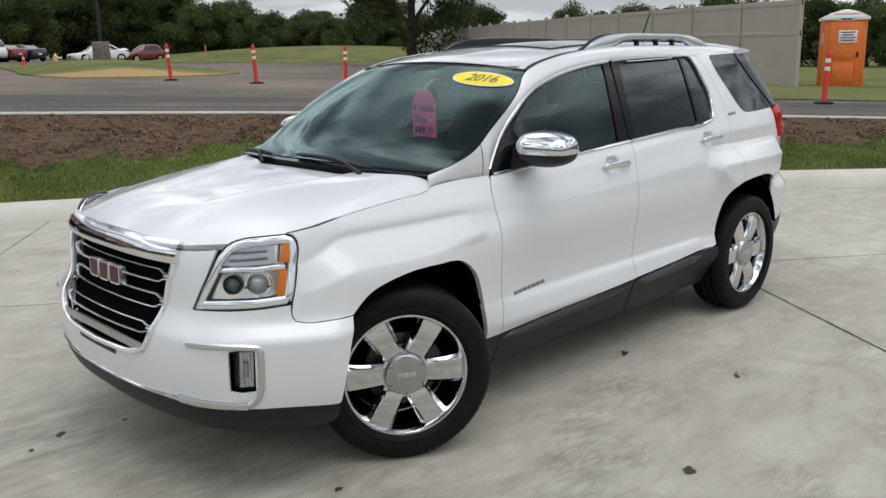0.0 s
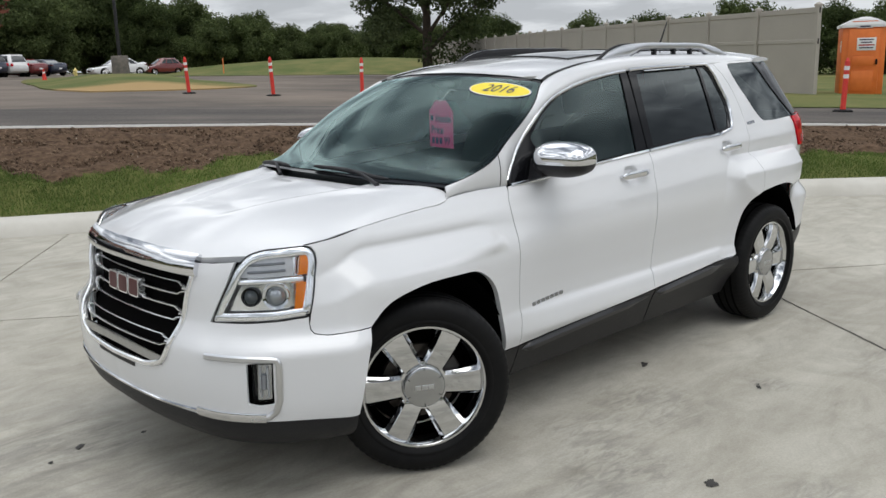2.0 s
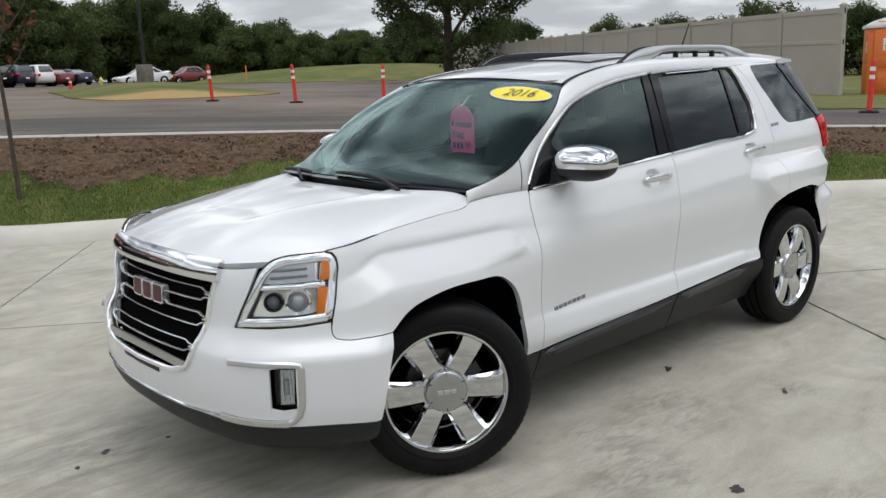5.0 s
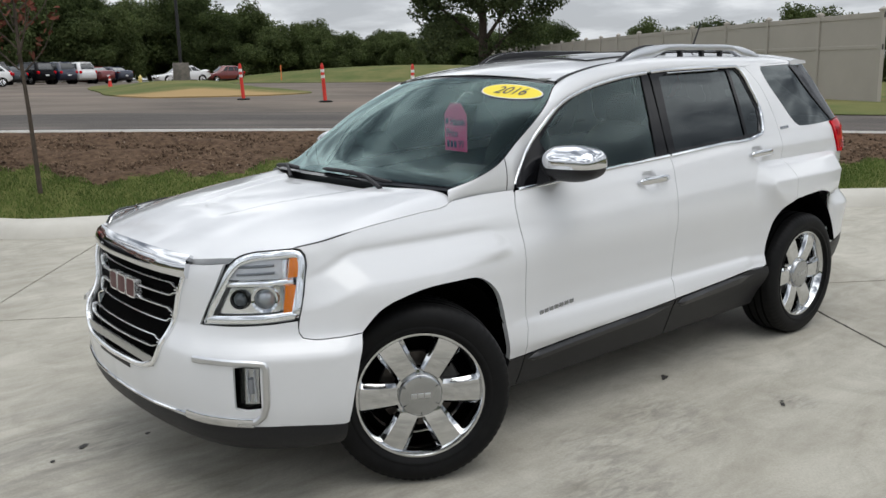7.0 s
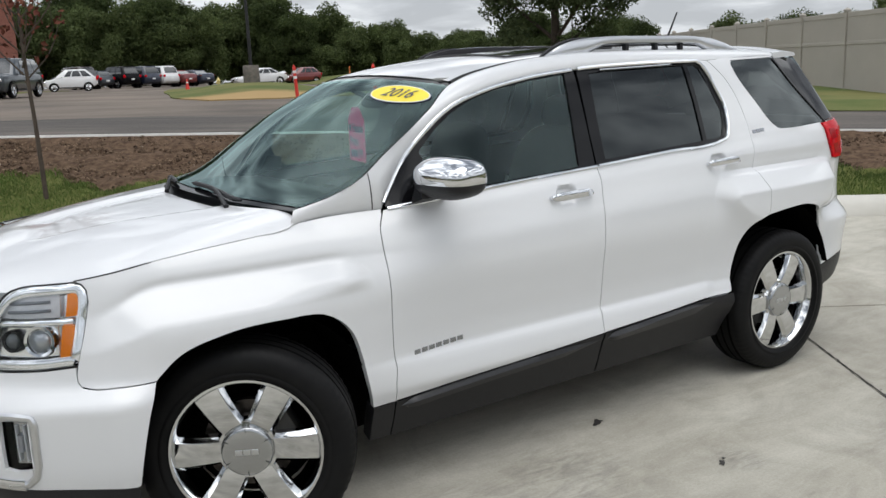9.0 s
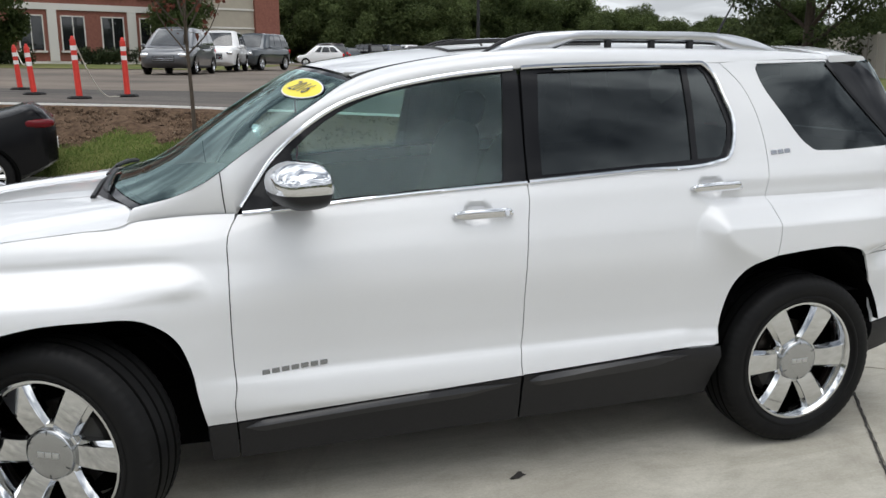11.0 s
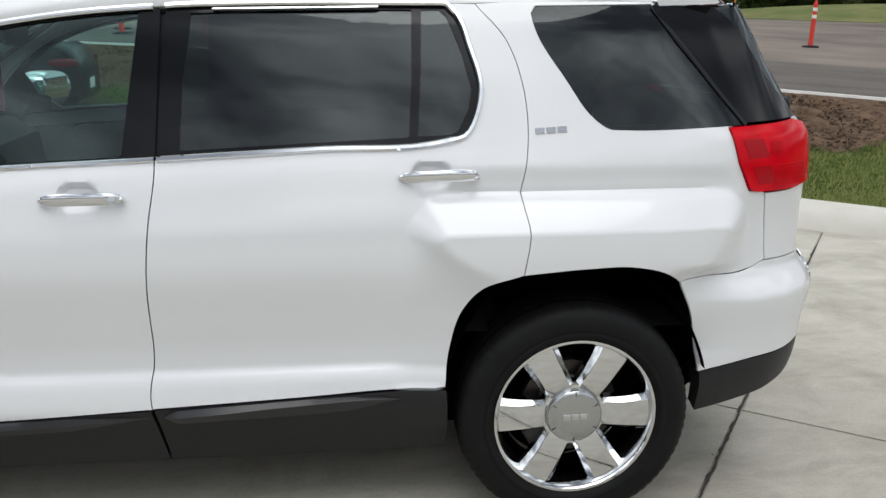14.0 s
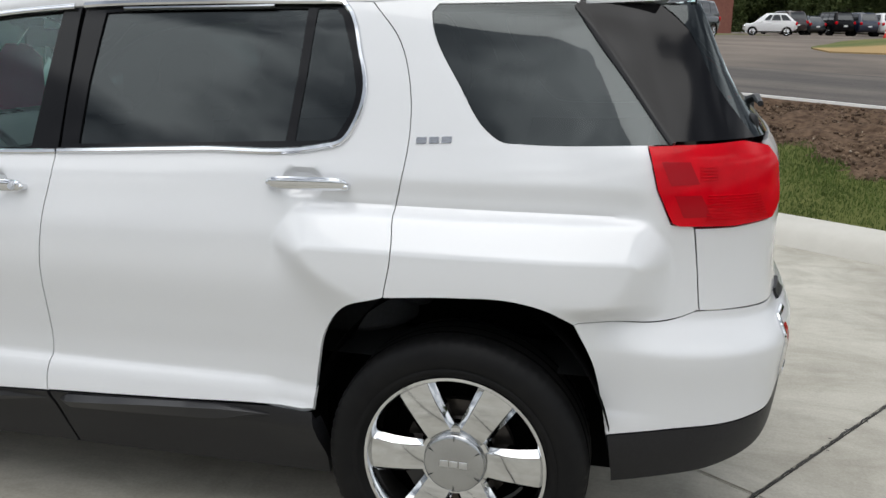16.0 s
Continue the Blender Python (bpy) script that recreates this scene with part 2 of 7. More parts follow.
def ring(s, z):
    """The body's outer skin, left half: s runs from the nose's middle round the side to the tail's middle."""
    s, z = np.broadcast_arrays(np.asarray(s, float), np.asarray(z, float))
    x, y = curve(PS, _px, s), curve(PS, _py, s)
    e = 1e-3
    tx, ty = curve(PS, _px, np.minimum(s+e, S1)) - curve(PS, _px, np.maximum(s-e, S0)), curve(PS, _py, np.minimum(s+e, S1)) - curve(PS, _py, np.maximum(s-e, S0))
    n = np.hypot(tx, ty); nx, ny = -ty / n, tx / n         # inward
    ny = ny * np.clip((s - S0) / .12, 0, 1) * np.clip((S1 - s) / .12, 0, 1)
    wf = 1 - sstep(S0 + .34, S0 + .95, s)                   # nose
    wc = sstep(S0 + .34, S0 + .95, s) * (1 - sstep(-.44, -.22, s))
    we = sstep(-.44, -.22, s) * (1 - sstep(.30, .85, s))    # fender
    wr = sstep(3.62, 3.98, s)
    wq = sstep(3.08, 3.45, s) * (1 - wr)
    ws = 1 - wf - wc - we - wr - wq
    zz = np.where(z > .85, .85 + (z - .85) * .31 / (belt(x) - .85), z)
    zz = np.where(z > belt(x), 1.16 + (z - belt(x)) * (.42 / (1.585 - belt(x))), zz)
    d = wf * curve(*FRONT, z) + wc * profile(*CORNER, z) + we * curve(*FENDER, z) + ws * profile(*SIDE, zz) + wq * profile(*REARC, z) + wr * profile(*REAR, z)
    # the wing flares: a sloping shelf with crisp edges, rounded down at its ends
    zs = z + .06 * (1 - sstep(-.50, -.25, s))
    low = (1 - sstep(.02, .54, s)) * np.clip((.948 - zs) / .10, 0, 1)
    shelf = np.clip(edge_in(s, zs, -1.2, .49, .2, .948, .12) / .10, 0, 1)
    w = sstep(.83, .90, z)
    fl = .052 * sstep(-.62, -.34, s) * sstep(.10, .30, z) * (low * (1 - w) + shelf * w)
    spread = 1 - sstep(.72, .95, z)
    low = sstep(2.325 - .08 * spread, 2.45 + .32 * spread, s) * (1 - sstep(3.28 - .14 * spread, 3.42, s))
    shelf = np.clip(edge_in(s, z, 2.335, 3.405, .3, 1.058, .12) / .098, 0, 1)
    w = sstep(.925, .958, z)
    fl = fl - .014 * sstep(0, .03, z - 1.035) * (1 - sstep(.02, .085, z - 1.058)) * sstep(2.36, 2.44, s) * (1 - sstep(3.28, 3.38, s))
    fl = fl + .062 * sstep(.30, .40, z) * (low * (1 - w) + shelf * w) * (1 - sstep(3.05, 3.30, s) * (1 - sstep(.79, .85, z)))
    d = d + .006 * np.exp(-((zs - .957) / .012) ** 2) * sstep(-.48, -.30, s) * (1 - sstep(.30, .44, s))
    d = d + .006 * np.exp(-((z - 1.062) / .012) ** 2) * sstep(2.38, 2.50, s) * (1 - sstep(3.20, 3.32, s))
    d = d + .012 * sstep(2.27, 2.36, s) * (1 - sstep(2.5, 2.9, s)) * sstep(.474, .484, z) * (1 - sstep(.53, .556, z))
    d = d - fl + .024 * (rbox(s, z, 1.375, 1.490, 1.020, 1.102, .038, .020, .003) + rbox(s, z, 2.350, 2.472, 1.072, 1.154, .038, .020, .003))
    return np.stack([x + nx * d, y + ny * d, z + 0 * d], -1)

HX = [-.88, -.76, -.60, -.35, 0, .25, .45]
HY = [0, .19, .385, .58, .70, .77]
HZ = [(.93, .925, .91, .885, .852, .83), (.985, .98, .965, .925, .900, .885), (1.035, 1.033, 1.02, .99, .971, .958), (1.08, 1.08, 1.066, 1.045, 1.028, 1.012), (1.118, 1.118, 1.108, 1.09, 1.070, 1.040), (1.14, 1.14, 1.138, 1.13, 1.113, 1.064), (1.15, 1.15, 1.152, 1.148, 1.132, 1.082)]
HOOD_TERMS = [(i, j) for i in range(4) for j in (0, 2, 4, 10)]
HOOD_FIT = np.linalg.lstsq(np.array([[x ** i * (y / .77) ** j for i, j in HOOD_TERMS] for x in HX for y in HY]), np.array(HZ).ravel(), rcond=None)[0]



# ---- mesh helpers ----
def part(name, bm, mat, parent=None, label="", smooth=True, sharp=40):
    """Links a bmesh (or a pair of vertices and faces) as one mesh object under a thing or a part."""
    me = bpy.data.meshes.new(name)
    if isinstance(bm, tuple):
        me.from_pydata([tuple(v) for v in bm[0]], [], [tuple(f) for f in bm[1]])
    else:
        bm.to_mesh(me)
        bm.free()
    me.materials.append(mat)
    if smooth:
        me.shade_smooth()
        me.set_sharp_from_angle(angle=radians(sharp))
    ob = new(name, me)
    if parent:
        ob.parent = parent
    return tagged(ob, label)


def thing(name, label, category, group="", kind="", at=None):
    ob = new(name)
    ob.empty_display_size = 0.2
    if at is not None:
        ob.matrix_world = at
    return tagged(ob, label, category, group, kind)


def flip(g):
    """The mirror image of (vertices, faces) on the car's other side."""
    v = np.array(g[0], float) * (1, -1, 1)
    return v, [tuple(reversed(f)) for f in g[1]]


def join(*gs):
    vs, fs = [], []
    for v, f in gs:
        k = len(vs)
        vs += [tuple(p) for p in v]
        fs += [tuple(i + k for i in q) for q in f]
    return vs, fs


def moved(g, m):
    return [tuple(m @ Vector(v)) for v in g[0]], g[1]


def dense(pts, cell, closed=True):
    out = []
    n = len(pts)
    for i in range(n if closed else n - 1):
        a, b = np.array(pts[i], float), np.array(pts[(i + 1) % n], float)
        k = max(1, int(math.ceil(np.linalg.norm(b - a) / cell)))
        out += [a + (b - a) * j / k for j in range(k)]
    if not closed:
        out.append(np.array(pts[-1], float))
    return np.array(out)


def soft(pts, cell=0.02):
    """A smooth open line through points."""
    p = np.array(pts, float)
    d = np.concatenate([[0], np.cumsum(np.linalg.norm(p[1:] - p[:-1], axis=1))])
    t = np.linspace(0, d[-1], max(3, int(d[-1] / cell) + 1))
    return [tuple(q) for q in np.stack([curve(d, p[:, k], t) for k in range(p.shape[1])], -1)]


def inside(px, py, poly):
    r = np.zeros(len(px), bool)
    x, y = poly[:, 0], poly[:, 1]
    j = len(poly) - 1
    for i in range(len(poly)):
        c = (y[i] > py) != (y[j] > py)
        with np.errstate(divide="ignore", invalid="ignore"):
            r ^= c & (px < (x[j] - x[i]) * (py - y[i]) / (y[j] - y[i]) + x[i])
        j = i
    return r


def shrink(poly, g):
    a = np.roll(poly, 1, 0)
    b = np.roll(poly, -1, 0)
    t = b - a
    t /= np.maximum(np.linalg.norm(t, axis=1), 1e-9)[:, None]
    area = 0.5 * np.sum(poly[:, 0] * b[:, 1] - b[:, 0] * poly[:, 1])
    n = np.stack([-t[:, 1], t[:, 0]], -1) * (1 if area > 0 else -1)
    return poly + n * g


def normals(surf, u, v, out):
    e = 2e-3
    a = surf(u + e, v) - surf(u - e, v)
    b = surf(u, v + e) - surf(u, v - e)
    n = np.cross(a, b)
    n /= np.maximum(np.linalg.norm(n, axis=1), 1e-12)[:, None]
    return n * out


def panel(outline, surf, cell=0.03, holes=(), lift=0.0, flange=0.014, gap=0.0018, out=1):
    """A sheet of body skin: the part of a surface inside an outline, with its edges turned in."""
    o = shrink(dense(outline, cell * 0.8), gap)
    hs = [shrink(dense(h, cell * 0.8), -gap) for h in holes]
    lo, hi = o.min(0), o.max(0)
    gx, gy = np.meshgrid(np.arange(lo[0] + cell / 2, hi[0], cell), np.arange(lo[1] + cell / 2, hi[1], cell * 0.9))
    gx = gx + (np.arange(gx.shape[0]) % 2)[:, None] * cell / 2
    q = np.stack([gx.ravel(), gy.ravel()], -1)
    keep = inside(q[:, 0], q[:, 1], o)
    for h in hs:
        keep &= ~inside(q[:, 0], q[:, 1], h)
    q = q[keep]
    rim = np.concatenate([o] + hs)
    if len(q):
        far = np.ones(len(q), bool)
        for k in range(0, len(q), 400):
            far[k:k + 400] = np.min(np.linalg.norm(q[k:k + 400, None] - rim[None], axis=2), axis=1) > cell * 0.45
        q = q[far]
    pts, edges, k = [], [], 0
    for loop in [o] + hs:
        n = len(loop)
        edges += [(k + i, k + (i + 1) % n) for i in range(n)]
        pts += [Vector(p) for p in loop]
        k += n
    pts += [Vector(p) for p in q]
    vs, _, fs, *_ = geometry.delaunay_2d_cdt(pts, edges, [], 0, 1e-5)
    uv = np.array([tuple(v) for v in vs])
    tri = np.array([f for f in fs if len(f) == 3])
    c = uv[tri].mean(1)
    ok = inside(c[:, 0], c[:, 1], o)
    for h in hs:
        ok &= ~inside(c[:, 0], c[:, 1], h)
    tri = tri[ok]
    used = np.unique(tri)
    back = np.full(len(uv), -1)
    back[used] = np.arange(len(used))
    uv, tri = uv[used], back[tri]
    n = normals(surf, uv[:, 0], uv[:, 1], out)
    p = surf(uv[:, 0], uv[:, 1]) + n * lift
    fn = np.cross(p[tri[:, 1]] - p[tri[:, 0]], p[tri[:, 2]] - p[tri[:, 0]])
    bad = np.sum(fn * n[tri[:, 0]], 1) < 0
    tri[bad] = tri[bad][:, ::-1]
    faces = [tuple(int(i) for i in f) for f in tri]
    verts = [tuple(v) for v in p]
    if flange:
        seen = {}
        for f in faces:
            for i in range(3):
                seen[(f[i], f[(i + 1) % 3])] = 1
        inner = {}
        for a, b in list(seen):
            if (b, a) not in seen:
                for i in (a, b):
                    if i not in inner:
                        inner[i] = len(verts)
                        verts.append(tuple(p[i] - n[i] * flange))
                faces.append((b, a, inner[a], inner[b]))
    return verts, faces


def ribbon(path, width, surf, raise_=0.004, out=1, closed=False, crown=0.5):
    """A raised moulding along a line on a surface."""
    p = np.array(path, float)
    a, b = np.roll(p, 1, 0), np.roll(p, -1, 0)
    if not closed:
        a[0], b[-1] = p[0], p[-1]
    t = b - a
    t /= np.maximum(np.linalg.norm(t, axis=1), 1e-9)[:, None]
    m = np.stack([-t[:, 1], t[:, 0]], -1)
    rows = []
    for w, h in ((-.5, -.004), (-.5, raise_ * crown), (-.25, raise_), (.25, raise_), (.5, raise_ * crown), (.5, -.004)):
        q = p + m * width * w
        rows.append(surf(q[:, 0], q[:, 1]) + normals(surf, q[:, 0], q[:, 1], out) * h)
    n = len(p)
    verts = [tuple(v) for r in rows for v in r]
    faces = []
    for i in range(len(rows) - 1):
        for j in range(n if closed else n - 1):
            k = (j + 1) % n
            faces.append((i * n + j, i * n + k, (i + 1) * n + k, (i + 1) * n + j))
    if not closed:
        faces += [tuple(i * n for i in range(6)), tuple(i * n + n - 1 for i in reversed(range(6)))]
    # facing outward
    v = np.array(verts)
    f = faces[2 * (n if closed else n - 1)]
    fn = np.cross(v[f[1]] - v[f[0]], v[f[2]] - v[f[0]])
    if fn @ (rows[2][0] - rows[0][0]) < 0:
        faces = [tuple(reversed(q)) for q in faces]
    return verts, faces


def loft(rows, closed=False, caps=False):
    """Quads between rows of points."""
    n = len(rows[0])
    verts = [tuple(v) for r in rows for v in r]
    faces = []
    for i in range(len(rows) - 1):
        for j in range(n if closed else n - 1):
            k = (j + 1) % n
            faces.append((i * n + j, i * n + k, (i + 1) * n + k, (i + 1) * n + j))
    if caps:
        faces += [tuple(reversed(range(n))), tuple((len(rows) - 1) * n + j for j in range(n))]
    return verts, faces


def lathe(profile, steps=48, axis="y", a0=0.0, a1=2 * math.pi):
    """A turned body: profile of (distance along the axis, radius)."""
    full = abs(a1 - a0 - 2 * math.pi) < 1e-6
    rows = []
    for i in range(steps if full else steps + 1):
        a = a0 + (a1 - a0) * i / steps
        c, s = math.cos(a), math.sin(a)
        rows.append([{"y": (r * c, h, r * s), "z": (r * c, r * s, h), "x": (h, r * c, r * s)}[axis] for h, r in profile])
    if full:
        rows.append(rows[0])
    v, f = loft(rows)
    if full:
        n, m = len(profile), steps * len(profile)
        v = v[:m]
        f = [tuple(i % m for i in q) for q in f]
    return v, f


def box(x0, x1, y0, y1, z0, z1, bevel=0.0, seg=2):
    bm = bmesh.new()
    bmesh.ops.create_cube(bm, size=1)
    for v in bm.verts:
        v.co = ((x0 + x1) / 2 + v.co.x * (x1 - x0), (y0 + y1) / 2 + v.co.y * (y1 - y0), (z0 + z1) / 2 + v.co.z * (z1 - z0))
    if bevel:
        bmesh.ops.bevel(bm, geom=bm.edges[:], offset=bevel, segments=seg, affect="EDGES", profile=0.5)
    v = [tuple(q.co) for q in bm.verts]
    bm.verts.index_update()
    f = [tuple(q.index for q in p.verts) for p in bm.faces]
    bm.free()
    return v, f


def tube(path, r, sides=8, closed=False):
    """A round bar along a line of points; r may vary along it."""
    p = np.array(path, float)
    n = len(p)
    rr = np.full(n, r) if np.isscalar(r) else np.array(r, float)
    rows = []
    ref = np.array((0.0, 0.0, 1.0))
    for i in range(n):
        t = p[min(i + 1, n - 1)] - p[max(i - 1, 0)] if not closed else p[(i + 1) % n] - p[i - 1]
        t = t / max(np.linalg.norm(t), 1e-9)
        u = np.cross(t, ref if abs(t @ ref) < 0.95 else np.array((1.0, 0, 0)))
        u /= np.linalg.norm(u)
        w = np.cross(t, u)
        rows.append([p[i] + rr[i] * (math.cos(a) * u + math.sin(a) * w) for a in (2 * math.pi * k / sides for k in range(sides))])
    if closed:
        rows.append(rows[0])
    return loft(rows, closed=True, caps=not closed)


def blob(cx, cy, cz, rx, ry, rz, e=2.0, nu=24, nv=16):
    """A rounded box-like body: a superellipsoid, rounder for small e."""
    def sp(v):
        return math.copysign(abs(v) ** (2 / e), v)
    rows = []
    for i in range(nv + 1):
        b = -math.pi / 2 + math.pi * i / nv
        rows.append([(cx + rx * sp(math.cos(b)) * sp(math.cos(a)), cy + ry * sp(math.cos(b)) * sp(math.sin(a)), cz + rz * sp(math.sin(b))) for a in (2 * math.pi * k / nu for k in range(nu))])
    return loft(rows, closed=True)


# ---- the white car ----
def skin(s, z):
    """The outer skin all round, mirrored past the nose's and the tail's middle."""
    s, z = np.broadcast_arrays(np.asarray(s, float), np.asarray(z, float))
    m = (s < S0) | (s > S1)
    q = np.where(s < S0, 2 * S0 - s, np.where(s > S1, 2 * S1 - s, s))
    p = ring(q, z)
    p[..., 1] = np.where(m, -p[..., 1], p[..., 1])
    return p


def inset(depth):
    def f(s, z):
        p = skin(s, z)
        n = normals(skin, np.ravel(s), np.ravel(z), 1)
        return p - n.reshape(p.shape) * depth
    return f


def hood_skin(x, y):
    x, y = np.broadcast_arrays(np.asarray(x, float), np.asarray(y, float))
    a = np.abs(y)
    z = sum(HOOD_FIT[k] * x ** i * (a / .77) ** j for k, (i, j) in enumerate(HOOD_TERMS))
    # a sunk middle between two creases that run to the windscreen
    w = 0.20 + 0.17 * sstep(-0.55, 0.2, x)
    z = z + 0.005 - 0.017 * np.clip((w + 0.02 - a) / 0.04, 0, 1) * np.clip((x + 0.50 + a * .12) / 0.12, 0, 1)
    return np.stack([x, y, z], -1)


SEAM_DOOR_F = soft([(.591, 1.094), (.557, 1.039), (.547, .912), (.545, .761), (.548, .601), (.551, .506), (.545, .473), (.548, .386)])
SEAM_B = soft([(1.638, 1.162), (1.637, 1.113), (1.622, 1.005), (1.606, .801), (1.605, .583), (1.593, .479), (1.596, .444)])
SEAM_DOOR_R = soft([(2.561, 1.592), (2.648, 1.494), (2.695, 1.351), (2.702, 1.254), (2.686, 1.114), (2.675, 1.06), (2.686, .964), (2.668, .84)])
RAIL_TOP = soft([(.59, 1.10), (.641, 1.17), (.722, 1.28), (.841, 1.382), (.962, 1.451), (1.124, 1.502), (1.334, 1.542), (1.664, 1.575), (2.037, 1.588), (2.473, 1.592), (2.561, 1.594), (2.78, 1.602), (3.125, 1.606), (3.26, 1.600)])
BELT_F = soft([(.608, 1.096), (.909, 1.121), (1.25, 1.142), (1.637, 1.161)])
BELT_R = soft([(1.645, 1.162), (2.091, 1.187), (2.458, 1.208), (2.512, 1.222), (2.553, 1.289), (2.566, 1.354), (2.54, 1.462), (2.5, 1.564), (2.473, 1.590)])
ARCH_F = soft([(.449, .387), (.427, .488), (.408, .598), (.360, .713), (.272, .780), (.109, .80), (-.101, .788), (-.237, .747), (-.313, .683)])
WING_SEAM = soft([(-.525, .746), (-.530, .715), (-.522, .692), (-.495, .684), (-.414, .682), (-.313, .683)])
ARCH_F2 = soft([(-.313, .683), (-.345, .58), (-.369, .474), (-.387, .366)])
ARCH_R1 = soft([(2.668, .84), (2.553, .798), (2.499, .727), (2.465, .602), (2.452, .482)])
ARCH_R2 = soft([(2.668, .84), (2.854, .853), (3.006, .852), (3.102, .828), (3.161, .790)])
ARCH_R3 = soft([(3.161, .790), (3.216, .676), (3.244, .565), (3.259, .484)])
QGLASS = soft([(2.748, 1.588), (3.125, 1.597)]) + soft([(3.133, 1.59), (3.393, 1.252)])  + soft([(3.385, 1.248), (3.0, 1.236), (2.95, 1.239), (2.913, 1.262), (2.829, 1.374), (2.733, 1.560), (2.732, 1.575), (2.74, 1.584)])
HEADLIGHT = soft([(-.905, .738), (-.89, .775), (-.84, .865), (-.790, .945), (-.75, .978), (-.70, .994), (-.60, 1.002), (-.519, 1.003)]) + soft([(-.492, .995), (-.478, .975), (-.476, .94), (-.497, .85), (-.524, .756)]) + soft([(-.53, .752), (-.62, .744), (-.76, .740), (-.895, .736)])
TAIL = [(3.325, 1.240), (3.48, 1.248), (3.60, 1.256), (3.70, 1.240), (3.735, 1.20), (3.735, 1.10), (3.69, 1.062), (3.56, 1.050), (3.41, 1.048), (3.392, 1.056), (3.352, 1.136)]


def both(name, g, mat, parent, label="", **k):
    return part(name, g, mat, parent, label, **k), part(name, flip(g), mat, parent, label, **k)


def roof_edge(k):
    """The windscreen's side edge and, behind it, the groove along the roof; k from 0 to 1."""
    t = [0, .06, .1, .2, .35, .42, .5, .6, .75, .9, 1]
    return np.stack([curve(t, [.262, .40, .475, .625, .87, 1.03, 1.28, 1.62, 2.25, 2.9, 3.24], k), curve(t, [-.722, -.742, -.763, -.754, -.70, -.612, -.572, -.553, -.548, -.542, -.535], k), curve(t, [1.125, 1.160, 1.195, 1.295, 1.45, 1.537, 1.593, 1.628, 1.648, 1.640, 1.622], k)], -1)


def screen(u, k):
    """The windscreen: u from -1 (left edge) to 1, k along its side edges."""
    u, k = np.broadcast_arrays(np.asarray(u, float), np.asarray(k, float))
    e = roof_edge(k * 0.42)
    b = 1 - np.abs(u) ** 2.2
    return np.stack([e[..., 0] - b * (.13 - .03 * k), -e[..., 1] * u, e[..., 2] + b * (.018 + .022 * k)], -1)


def roof_skin(u, k):
    u, k = np.broadcast_arrays(np.asarray(u, float), np.asarray(k, float))
    e = roof_edge(.42 + .58 * k)
    b = 1 - np.abs(u) ** 2.2
    return np.stack([e[..., 0] - b * .10 * (1 - sstep(0, .35, k)) + b * .05 * sstep(.7, 1, k), -e[..., 1] * u, e[..., 2] + b * .042], -1)


